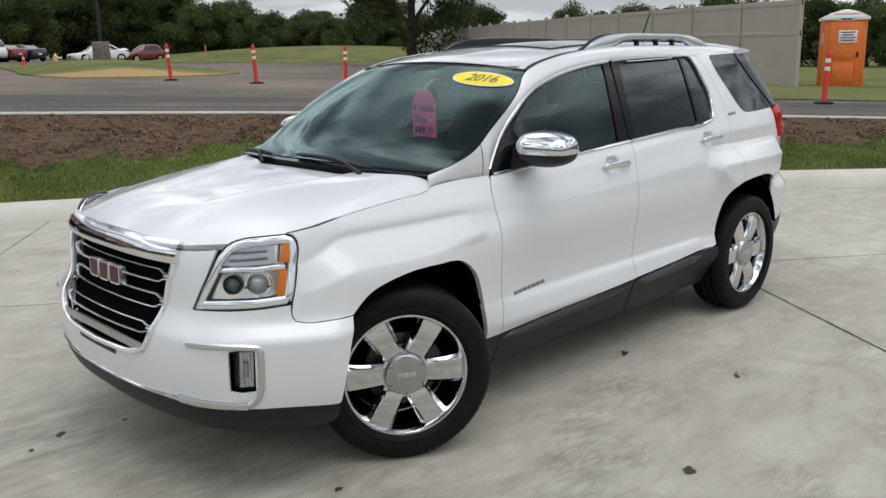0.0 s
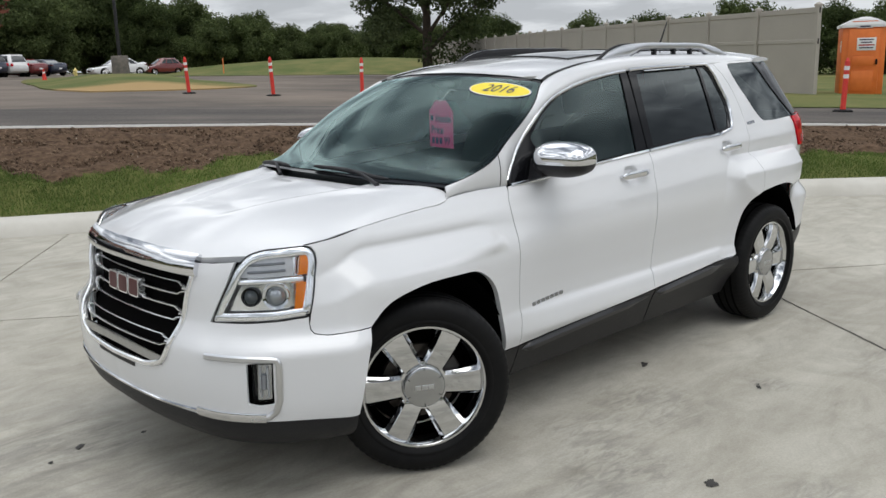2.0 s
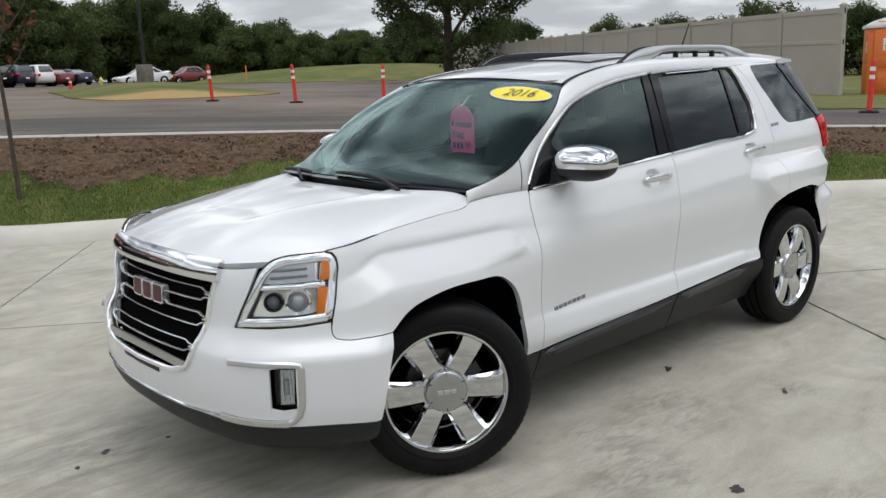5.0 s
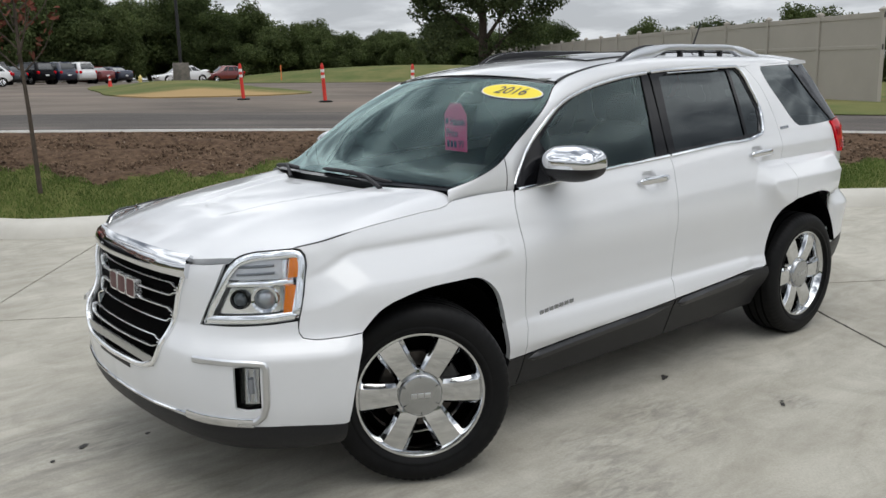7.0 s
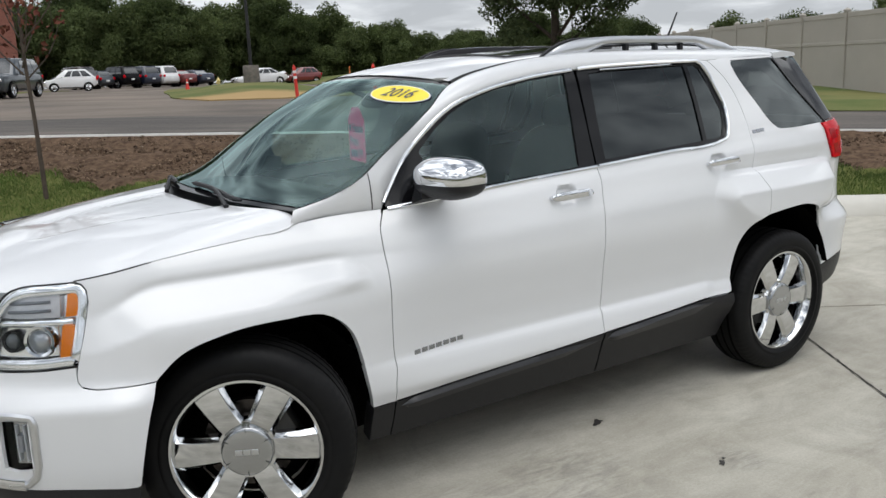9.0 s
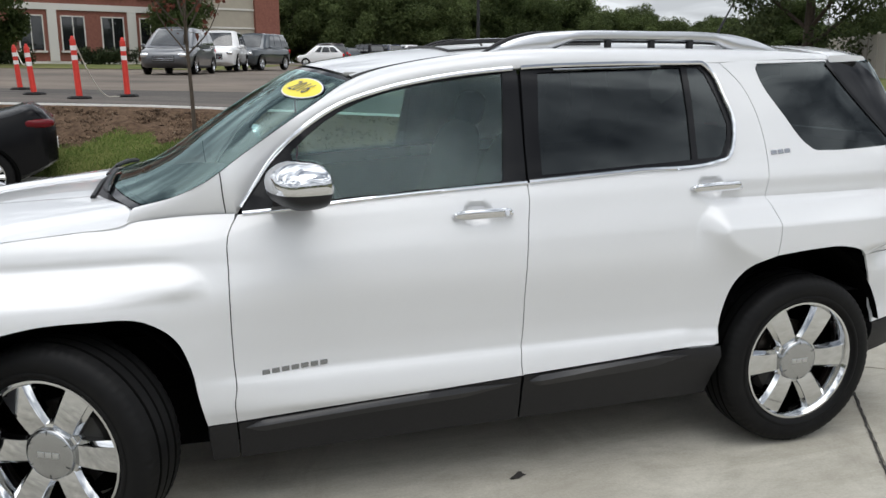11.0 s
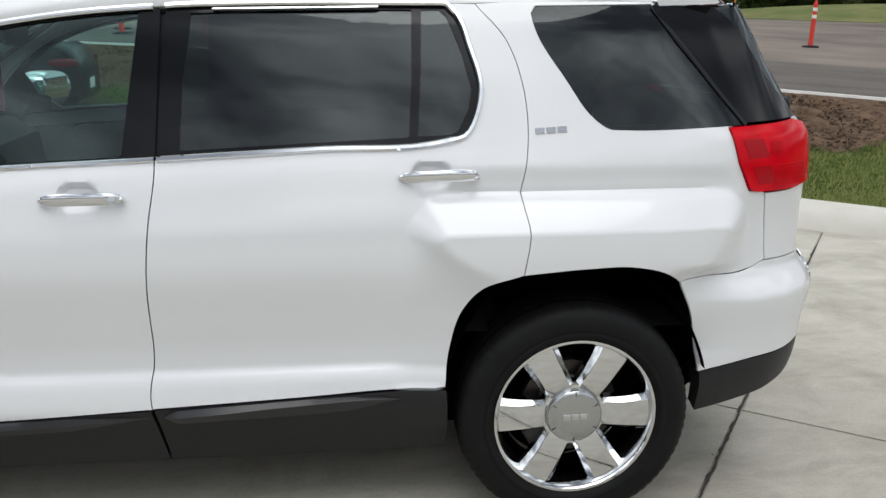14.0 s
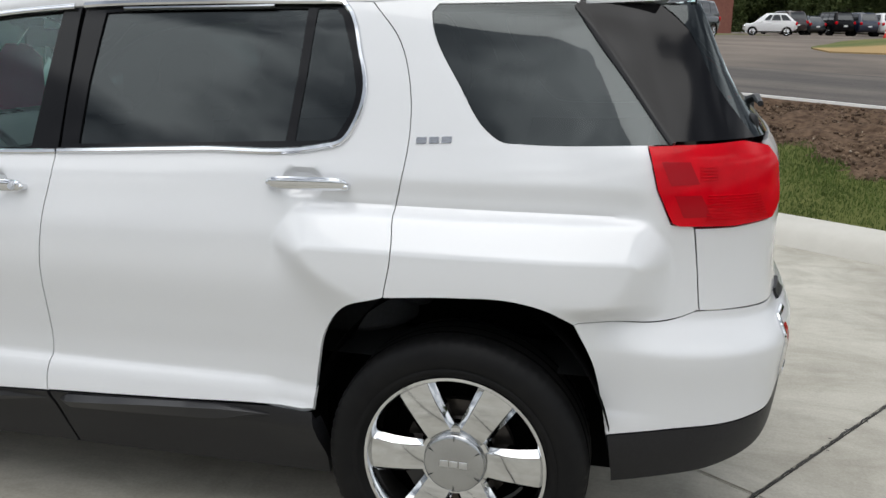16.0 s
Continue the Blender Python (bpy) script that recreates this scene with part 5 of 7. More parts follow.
CABIN_DARK = material("dark_cabin_plastic", (0.016, 0.017, 0.018), 0.6, var=(0.022, 0.022, 0.023), scale=40, bump=0.1, bscale=500)
CABIN_GREY = material("grey_seat_cloth", (0.060, 0.062, 0.064), 0.85, var=(0.045, 0.046, 0.048), scale=120, bump=0.2, bscale=600)
CABIN_LIGHT = material("pale_roof_lining", (0.34, 0.34, 0.32), 0.9, var=(0.30, 0.30, 0.29), scale=60)

car = thing("car", "pearl white mid-size SUV with chrome wheels parked on concrete", "car")
build_body(car)
build_sides(car)
build_top(car)
build_tail(car)
build_under(car)
build_wheel(car, 0.0, 1, -29, True)
build_wheel(car, 0.0, -1, -29, True)
build_wheel(car, 2.857, 1, 0, False)
build_wheel(car, 2.857, -1, 0, False)
build_cabin(car)


# ---- the ground ----
CX, CY, CR = -16.28, -25.66, 35.83      # the kerb's arc


def vdist(x, y):
    return np.hypot(x - CX, y - CY) - CR


def road_z(x, y):
    u = x - y
    return .752 - .0223 * np.clip(u, -10, 30) - .0120 * np.clip(u + 10, -65, 0)


def polar(a, v):
    a = np.radians(a)
    return CX + (CR + v) * np.cos(a), CY + (CR + v) * np.sin(a)


def mounds(x, y):
    def hill(cx, cy, rx, ry, turn, h):
        c, s = math.cos(radians(turn)), math.sin(radians(turn))
        u, w = ((x - cx) * c + (y - cy) * s) / rx, (-(x - cx) * s + (y - cy) * c) / ry
        return h * np.maximum(0, 1 - u * u - w * w) ** 1.2
    return hill(15.5, 38, 20, 6.5, 65, .42) + hill(52, 66, 24, 13, -50, 1.45) + hill(27, 17, 9, 5, 50, .25)


def bulge(a):
    """The apron widens a little past the young tree."""
    return 1.1 * sstep(62.3, 65.3, a)


def sheet(name, mat, angles, vs, height, label, category="", thick=0.0):
    """A sheet that follows the kerb's arc: rows across, columns along."""
    A, V = np.meshgrid(angles, vs, indexing="ij")
    X, Y = polar(A, V + (bulge(A) if name == "kerb" else 0))
    Z = height(X, Y, V)
    n, m = A.shape
    verts = np.stack([X, Y, Z], -1).reshape(-1, 3)
    faces = [(i * m + j, i * m + j + 1, (i + 1) * m + j + 1, (i + 1) * m + j) for i in range(n - 1) for j in range(m - 1)]
    faces = [tuple(reversed(f)) for f in faces]
    ob = part(name, (verts, faces), mat, None)
    return tagged(ob, label, category or name, kind="structure")


def fbm(x, y, scale, seed=0.0, octaves=4):
    out = np.zeros(np.shape(x))
    for i in np.ndindex(out.shape):
        out[i] = noise.fractal(Vector((x[i] * scale + seed, y[i] * scale - seed, seed)), 1.0, 2.0, octaves)
    return out


# concrete: cast slabs with stains, tyre marks and fine cracks
def concrete_material():
    m = bpy.data.materials.new("cast_concrete")
    m.use_nodes = True
    n, l = m.node_tree.nodes, m.node_tree.links
    b = n["Principled BSDF"]
    b.inputs["Roughness"].default_value = 0.72
    b.inputs["Specular IOR Level"].default_value = 0.35
    tc = n.new("ShaderNodeNewGeometry")
    def tex(scale, detail=6.0, rough=0.6, stretch=None, dist=0.0):
        t = n.new("ShaderNodeTexNoise")
        t.inputs["Scale"].default_value, t.inputs["Detail"].default_value, t.inputs["Roughness"].default_value, t.inputs["Distortion"].default_value = scale, detail, rough, dist
        if stretch:
            mp = n.new("ShaderNodeMapping"); mp.inputs["Scale"].default_value = stretch[:3]; mp.inputs["Rotation"].default_value = (0, 0, radians(stretch[3]))
            l.new(tc.outputs["Position"], mp.inputs[0]); l.new(mp.outputs[0], t.inputs["Vector"])
        else:
            l.new(tc.outputs["Position"], t.inputs["Vector"])
        return t.outputs["Fac"]
    def ramp(f, a, c0, bb, c1):
        r = n.new("ShaderNodeValToRGB")
        r.color_ramp.elements[0].position, r.color_ramp.elements[0].color = a, (*c0, 1)
        r.color_ramp.elements[1].position, r.color_ramp.elements[1].color = bb, (*c1, 1)
        l.new(f, r.inputs[0])
        return r.outputs[0]
    def mul(a, bq, fac=1.0):
        x = n.new("ShaderNodeMix"); x.data_type, x.blend_type = "RGBA", "MULTIPLY"
        x.inputs["Factor"].default_value = fac
        l.new(a, x.inputs["A"]); l.new(bq, x.inputs["B"])
        return x.outputs["Result"]
    c = ramp(tex(0.55, 5, 0.55), 0.30, (0.395, 0.374, 0.322), 0.70, (0.530, 0.508, 0.448))
    c = mul(c, ramp(tex(2.1, 7, 0.66, None, 1.5), 0.36, (0.84, 0.835, 0.825), 0.60, (1.03, 1.03, 1.03)))
    c = mul(c, ramp(tex(1.3, 7, 0.68, (1.0, 3.2, 1, -35), 0.6), 0.35, (0.80, 0.79, 0.77), 0.62, (1.0, 1.0, 1.0)))
    c = mul(c, ramp(tex(5.0, 8, 0.72, (0.6, 2.6, 1, 20), 1.2), 0.26, (0.62, 0.61, 0.60), 0.46, (1.0, 1.0, 1.0)), 0.30)
    c = mul(c, ramp(tex(85.0, 3, 0.7), 0.35, (0.90, 0.90, 0.89), 0.65, (1.04, 1.04, 1.03)))
    # scuffs that turning tyres left, then four broad darker areas: streaks inside soft patches
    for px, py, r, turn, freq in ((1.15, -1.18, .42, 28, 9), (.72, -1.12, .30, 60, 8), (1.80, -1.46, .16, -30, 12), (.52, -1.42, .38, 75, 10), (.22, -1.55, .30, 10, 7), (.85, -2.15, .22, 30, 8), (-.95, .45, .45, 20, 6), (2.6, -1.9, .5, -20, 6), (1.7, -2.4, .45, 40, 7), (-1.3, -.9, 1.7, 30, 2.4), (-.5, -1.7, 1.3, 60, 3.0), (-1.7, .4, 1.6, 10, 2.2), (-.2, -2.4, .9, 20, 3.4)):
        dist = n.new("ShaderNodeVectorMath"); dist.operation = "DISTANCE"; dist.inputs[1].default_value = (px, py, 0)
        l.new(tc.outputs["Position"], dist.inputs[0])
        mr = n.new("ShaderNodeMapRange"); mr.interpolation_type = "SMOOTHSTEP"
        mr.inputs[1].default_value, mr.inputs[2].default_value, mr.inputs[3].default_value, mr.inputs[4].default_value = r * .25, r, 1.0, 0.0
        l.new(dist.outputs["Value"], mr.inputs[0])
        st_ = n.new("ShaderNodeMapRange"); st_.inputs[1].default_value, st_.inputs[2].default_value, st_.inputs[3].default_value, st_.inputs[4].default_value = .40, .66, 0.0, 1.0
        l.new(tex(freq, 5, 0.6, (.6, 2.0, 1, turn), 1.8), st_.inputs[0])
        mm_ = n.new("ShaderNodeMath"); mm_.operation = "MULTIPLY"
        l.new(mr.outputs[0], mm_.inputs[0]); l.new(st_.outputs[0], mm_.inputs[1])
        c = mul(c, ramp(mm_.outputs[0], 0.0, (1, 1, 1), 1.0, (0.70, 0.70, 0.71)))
    oi = n.new("ShaderNodeObjectInfo")
    c = mul(c, ramp(oi.outputs["Random"], 0.0, (0.93, 0.93, 0.92), 1.0, (1.03, 1.03, 1.03)))
    l.new(c, b.inputs["Base Color"])
    bp = n.new("ShaderNodeBump"); bp.inputs["Strength"].default_value, bp.inputs["Distance"].default_value = 0.25, 0.004
    l.new(tex(160.0, 4, 0.7), bp.inputs["Height"]); l.new(bp.outputs[0], b.inputs["Normal"])
    return m


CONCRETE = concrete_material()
KERB = material("pale_kerb_concrete", (0.56, 0.54, 0.49), 0.8, var=(0.46, 0.44, 0.39), scale=1.6, bump=0.25, bscale=120)
ASPHALT = material("worn_asphalt", (0.086, 0.075, 0.067), 0.9, spec=0.3, var=(0.146, 0.126, 0.109), scale=0.5, bump=0.5, bscale=90, detail=9)
LOT = material("dusty_asphalt", (0.218, 0.180, 0.147), 0.95, spec=0.25, var=(0.098, 0.084, 0.073), scale=0.22, bump=0.4, bscale=60, detail=9)
def streaked(m, turn, color, scale=0.9):
    """Lays long streaks of another colour along the way that the traffic takes."""
    n, l = m.node_tree.nodes, m.node_tree.links
    b = n["Principled BSDF"]
    base = b.inputs["Base Color"].links[0].from_socket
    g = n.new("ShaderNodeNewGeometry")
    mp = n.new("ShaderNodeMapping"); mp.vector_type = "TEXTURE"
    mp.inputs["Rotation"].default_value, mp.inputs["Scale"].default_value = (0, 0, radians(turn)), (14, 1, 1)
    t = n.new("ShaderNodeTexNoise"); t.inputs["Scale"].default_value, t.inputs["Detail"].default_value, t.inputs["Roughness"].default_value = scale, 7, 0.65
    r = n.new("ShaderNodeMapRange"); r.inputs[1].default_value, r.inputs[2].default_value = 0.42, 0.66
    x = n.new("ShaderNodeMix"); x.data_type = "RGBA"; x.inputs["B"].default_value = (*color, 1)
    l.new(g.outputs["Position"], mp.inputs[0]); l.new(mp.outputs[0], t.inputs["Vector"]); l.new(t.outputs["Fac"], r.inputs[0])
    l.new(r.outputs[0], x.inputs["Factor"]); l.new(base, x.inputs["A"]); l.new(x.outputs["Result"], b.inputs["Base Color"])


streaked(ASPHALT, 147, (0.044, 0.042, 0.040))
WHITE_EDGE = material("pale_road_edge", (0.84, 0.83, 0.80), 0.8, var=(0.74, 0.73, 0.70), scale=3)
SOIL = material("turned_soil", (0.046, 0.028, 0.018), 1.0, spec=0.1, var=(0.150, 0.100, 0.066), scale=11, bump=1.0, bscale=30, detail=8)
TURF = material("turf_soil", (0.085, 0.10, 0.028), 1.0, spec=0.1, var=(0.13, 0.135, 0.045), scale=1.6, bump=0.8, bscale=45)
LAWN = material("lawn", (0.080, 0.112, 0.036), 1.0, spec=0.1, var=(0.185, 0.170, 0.070), scale=0.30, bump=0.9, bscale=14, detail=10)
FAR_GROUND = material("far_ground", (0.075, 0.085, 0.035), 1.0, spec=0.1, var=(0.11, 0.10, 0.05), scale=0.05)
STAIN = material("dark_oil_stain", (0.035, 0.032, 0.029), 0.7)

# one sheet to the horizon, below all the rest
rr = [0, 7, 8, 9, 10, 11, 12, 13, 14, 16, 18, 20, 24, 29, 35, 45, 60, 80, 110, 150, 220, 400, 900, 2500]
aa = np.linspace(0, 2 * math.pi, 73)
vv, ff = [], []
for r in rr:
    for a in aa[:-1]:
        x, y = r * math.cos(a), r * math.sin(a)
        v = float(vdist(x, y))
        z = float(road_z(x, y)) - .30 if v > 3.6 else -.35
        vv.append((x, y, z))
for i in range(len(rr) - 1):
    for j in range(72):
        k = (j + 1) % 72
        ff.append((i * 72 + j, (i + 1) * 72 + j, (i + 1) * 72 + k, i * 72 + k))
tagged(part("ground", (vv, ff), FAR_GROUND), "dull green open ground reaching the horizon", "ground", kind="structure")

# the concrete apron, cast in square slabs
apron = tagged(new("pavement"), "pale stained concrete apron cast in large slabs", "pavement", kind="structure")
D1, D2 = Vector((.572, .820, 0)), Vector((.820, -.572, 0))
J0, SLAB = Vector((3.76, -.19, 0)), 5.70
half_slab = SLAB / 2 - .004
slab_me = bpy.data.meshes.new("slab")
bm = bmesh.new()
bmesh.ops.create_cube(bm, size=1)
for v in bm.verts:
    v.co = (v.co.x * 2 * half_slab, v.co.y * 2 * half_slab, -.09 + v.co.z * .18)
bmesh.ops.bevel(bm, geom=[e for e in bm.edges if all(v.co.z > -.01 for v in e.verts)], offset=.006, segments=2, affect="EDGES")
bm.to_mesh(slab_me); bm.free()
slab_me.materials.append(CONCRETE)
for i in range(-7, 5):
    for j in range(-4, 5):
        c = J0 + D1 * SLAB * (j + .5) + D2 * SLAB * (i + .5)
        if float(vdist(c.x, c.y)) > 7.5:
            continue
        ob = new("slab", slab_me)
        ob.parent = apron
        ob.matrix_world = Matrix.Translation(c) @ Matrix.Rotation(math.atan2(D1.y, D1.x), 4, "Z")
JOINT = material("joint_filler", (0.045, 0.042, 0.038), 0.95)
jm = []
for k in range(-4, 5):
    a = J0 + D2 * SLAB * k
    jm.append(moved(box(-26, 26, -.006, .006, -.03, -.007), Matrix.Translation(a) @ Matrix.Rotation(math.atan2(D1.y, D1.x), 4, "Z")))
    a = J0 + D1 * SLAB * k
    jm.append(moved(box(-26, 26, -.006, .006, -.03, -.007), Matrix.Translation(a) @ Matrix.Rotation(math.atan2(D2.y, D2.x), 4, "Z")))
part("joint", join(*jm), JOINT, apron, "dark joint filler", smooth=False)

# crumbled edge along the joint behind the car, oil drips and leaves of dirt
random.seed(11)
def stain(x, y, r, el=1.0, turn=0.0, n=14):
    ring_ = []
    for k in range(n):
        a = 2 * math.pi * k / n
        q = .78 * r * (1 + random.uniform(-.38, .38))
        u, w = q * math.cos(a) * el, q * math.sin(a)
        c, s = math.cos(turn), math.sin(turn)
        ring_.append((x + u * c - w * s, y + u * s + w * c, .004))
    return [(x, y, .0045)] + ring_, [(0, k + 1, (k + 1) % n + 1) for k in range(n)]

spots = [(-.97, .39, .020, 1.8), (-.70, .33, .014, 1.6), (-1.12, .32, .012, 1.4), (-.41, -.90, .016, 1.5), (1.613, -.838, .028, 1.7), (.643, -1.786, .030, 1.5), (1.714, -1.444, .016, 2.0), (1.75, -1.42, .009, 1.2), (-.30, -1.9, .018, 1.5)]
for x, y, r, el in spots:
    tagged(part("oil_stain", stain(x, y, r, el, .6), STAIN, smooth=False), "small dark oil drip on the concrete", "stain", "oil drips on the concrete")
bits = [stain(J0.x + D1.x * u + random.gauss(0, .012), J0.y + D1.y * u + random.gauss(0, .008), random.uniform(.002, .007), random.uniform(1, 2.6), random.uniform(0, 3), 8) for u in [random.uniform(-3.2, 3) for _ in range(48)]]
crack = []
for u in np.arange(-3.4, 3.0, .035):
    w0, w1, o = random.uniform(.002, .008), random.uniform(.002, .008), random.gauss(0, .003)
    c = J0 + D1 * float(u)
    crack.append([tuple(c + D2 * (o - w0) + Vector((0, 0, .0030))), tuple(c + D2 * o + Vector((0, 0, .0034))), tuple(c + D2 * (o + w1) + Vector((0, 0, .0030)))])
part("joint_crack", loft(crack), JOINT, apron, "dark crumbling joint edge", smooth=False)
tagged(part("joint_debris", join(*bits), STAIN, smooth=False), "dark crumbled dirt along the slab joint", "debris", kind="stuff")

ANG = np.linspace(5, 135, 260)
# kerb: a rolled concrete edge
kv = np.array([-.02, 0.0, .03, .07, .12, .17, .22, .36, .37])
kz = np.array([-.05, .004, .05, .105, .138, .152, .158, .165, .05])
sheet("kerb", KERB, ANG, kv, lambda x, y, v: np.interp(v, kv, kz) + 0 * x, "pale rolled concrete kerb round the apron", "kerb")


def bank(x, y, v):
    """The bank from the kerb up to the road."""
    o = .36 + bulge(np.degrees(np.arctan2(y - CY, x - CX)))
    t = np.clip((v - o) / (3.55 - o), 0, 1)
    return .155 + (road_z(x, y) - .012 - .155) * (t ** .95)


def soil_edge(a):
    return 1.75 + .6 * sstep(62.3, 65.3, a) + .28 * np.sin(a * .9) + .18 * np.sin(a * 2.7 + 1) + .10 * np.sin(a * 7.3)


AN = np.linspace(22, 112, 420)
VS = np.linspace(.355, 3.62, 44)
A, V = np.meshgrid(AN, VS, indexing="ij")
V = V + bulge(A) * np.clip((3.62 - V) / (3.62 - .355), 0, 1)
X, Y = polar(A, V)
soilness = sstep(-.25, .25, V - soil_edge(A))
rough = fbm(X, Y, 2.3, 3.0, 5) * .065 + fbm(X, Y, 9.0, 8.0, 3) * .034
fade = np.clip((3.60 - V) / .25, 0, 1) * np.clip((V - .38) / .1, 0, 1)
Z = bank(X, Y, V) + rough * soilness * fade + fbm(X, Y, 1.5, 5.0, 3) * .012 * (1 - soilness) * fade
n_, m_ = A.shape
verts = np.stack([X, Y, Z], -1).reshape(-1, 3)
quads = np.array([(i * m_ + j, (i + 1) * m_ + j, (i + 1) * m_ + j + 1, i * m_ + j + 1) for i in range(n_ - 1) for j in range(m_ - 1)])
fs_ = soilness.reshape(-1)[quads].mean(1)
for nm, mat_, pick, lab in (("grass_verge", TURF, fs_ < .5, "green grass verge between kerb and soil"), ("soil_bank", SOIL, fs_ >= .5, "bare turned brown soil bank below the road")):
    q = quads[pick]
    u = np.unique(q)
    b_ = np.zeros(len(verts), int); b_[u] = np.arange(len(u))
    tagged(part(nm, (verts[u], [tuple(int(k) for k in f) for f in b_[q]]), mat_), lab, "verge" if nm[0] == "g" else "soil", kind="structure")

# road and its pale edging
sheet("road_edge", WHITE_EDGE, np.linspace(5, 135, 300), np.array([3.605, 3.608, 3.650, 3.653]), lambda x, y, v: road_z(x, y) + np.where((v > 3.606) & (v < 3.652), .018, -.03), "thin pale concrete edging along the road", "kerb")
sheet("road", ASPHALT, np.linspace(5, 135, 160), np.array([3.66, 4.5, 5.5, 6.5, 7.5, 8.9]), lambda x, y, v: road_z(x, y) + .012, "grey worn asphalt road", "road")
sheet("parking_lot", LOT, np.linspace(49, 135, 120), np.concatenate([np.linspace(8.88, 30, 24), np.linspace(33, 95, 22)]), lambda x, y, v: road_z(x, y) + .012, "dusty asphalt car park across the road", "road")
sheet("lawn", LAWN, np.linspace(5, 49.3, 70), np.concatenate([np.linspace(8.85, 20, 14), np.linspace(24, 90, 18)]), lambda x, y, v: road_z(x, y) + .03 + mounds(x, y) * 1.0 + .12 * sstep(8.85, 11, v), "patchy lawn beyond the road", "lawn")


def dry_lawn():
    """Turf that has dried to straw in a ragged band along the road's side."""
    m = LAWN.copy()
    m.name = "dry_edged_lawn"
    n, l = m.node_tree.nodes, m.node_tree.links
    b = n["Principled BSDF"]
    green = b.inputs["Base Color"].links[0].from_socket
    g = n.new("ShaderNodeNewGeometry")
    flat = n.new("ShaderNodeVectorMath"); flat.operation = "MULTIPLY"; flat.inputs[1].default_value = (1, 1, 0)
    d = n.new("ShaderNodeVectorMath"); d.operation = "DISTANCE"; d.inputs[1].default_value = (CX, CY, 0)
    t = n.new("ShaderNodeTexNoise"); t.inputs["Scale"].default_value, t.inputs["Detail"].default_value = 0.35, 8
    l.new(g.outputs["Position"], flat.inputs[0]); l.new(flat.outputs[0], d.inputs[0]); l.new(g.outputs["Position"], t.inputs["Vector"])
    a = n.new("ShaderNodeMath"); a.operation = "MULTIPLY_ADD"; a.inputs[1].default_value = 9.0
    l.new(t.outputs["Fac"], a.inputs[0]); l.new(d.outputs["Value"], a.inputs[2])
    r = n.new("ShaderNodeMapRange"); r.inputs[1].default_value, r.inputs[2].default_value = CR + 26.2, CR + 28.2
    l.new(a.outputs[0], r.inputs[0])
    x = n.new("ShaderNodeMix"); x.data_type = "RGBA"; x.inputs["A"].default_value = (0.36, 0.25, 0.12, 1)
    l.new(r.outputs[0], x.inputs["Factor"]); l.new(green, x.inputs["B"]); l.new(x.outputs["Result"], b.inputs["Base Color"])
    return m


def island(name, poly, label, dz=.05, step=1.0, mat=None):
    """A grassed island on the car park, with its mound."""
    o = dense(soft(poly + poly[:1], step), step)[:-1]
    def surf(x, y):
        x, y = np.asarray(x, float), np.asarray(y, float)
        d = np.min(np.hypot(np.ravel(x)[:, None] - o[None, :, 0], np.ravel(y)[:, None] - o[None, :, 1]), axis=1).reshape(x.shape)
        return np.stack([x, y, road_z(x, y) + dz + mounds(x, y) * sstep(-.3, 3.2, d)], -1)
    g = panel([tuple(q) for q in o], surf, step, flange=.08, gap=0.0, out=1)
    return tagged(part(name, g, mat or LAWN), label, "lawn", kind="structure")


island("lawn_island", [(8.4, 24.0), (11.5, 23.3), (14.4, 24.6), (17.5, 31), (21.5, 43), (25, 58), (24, 66), (19, 60), (14, 48), (10.4, 35), (8.6, 28)], "grassed island with dry yellow edges on the car park", step=.6, mat=dry_lawn())
island("lawn_mound", [(30, 62), (40, 52), (52, 42), (66, 40), (82, 52), (80, 80), (60, 92), (38, 84)], "low grassy mound behind the driveway", step=2.0)
sheet("back_lawn", LAWN, np.linspace(40, 135, 60), np.linspace(94.5, 190, 20), lambda x, y, v: road_z(x, y) + .05, "grass before the wood", "lawn")


# grass blades, soil clods
def scatter_grass(name, count, amin, amax, vfun, hgt, label, mat):
    rng = np.random.default_rng(4)
    a = rng.uniform(amin, amax, count)
    v = vfun(a, rng.random(count))
    x, y = polar(a, v)
    z = bank(x, y, v)
    h = hgt * rng.uniform(.5, 1.25, count)
    t = rng.uniform(0, 2 * math.pi, count)
    w = rng.uniform(.004, .008, count)
    lean = rng.uniform(0, .6, count) * h
    lt = rng.uniform(0, 2 * math.pi, count)
    dx, dy = np.cos(t) * w, np.sin(t) * w
    p0 = np.stack([x - dx, y - dy, z - .01], -1)
    p1 = np.stack([x + dx, y + dy, z - .01], -1)
    p2 = np.stack([x + np.cos(lt) * lean, y + np.sin(lt) * lean, z + h], -1)
    vs = np.stack([p0, p1, p2], 1).reshape(-1, 3)
    me = bpy.data.meshes.new(name)
    me.from_pydata(vs.tolist(), [], np.arange(count * 3).reshape(-1, 3).tolist())
    me.materials.append(mat)
    return tagged(new(name, me), label, "grass", kind="stuff")


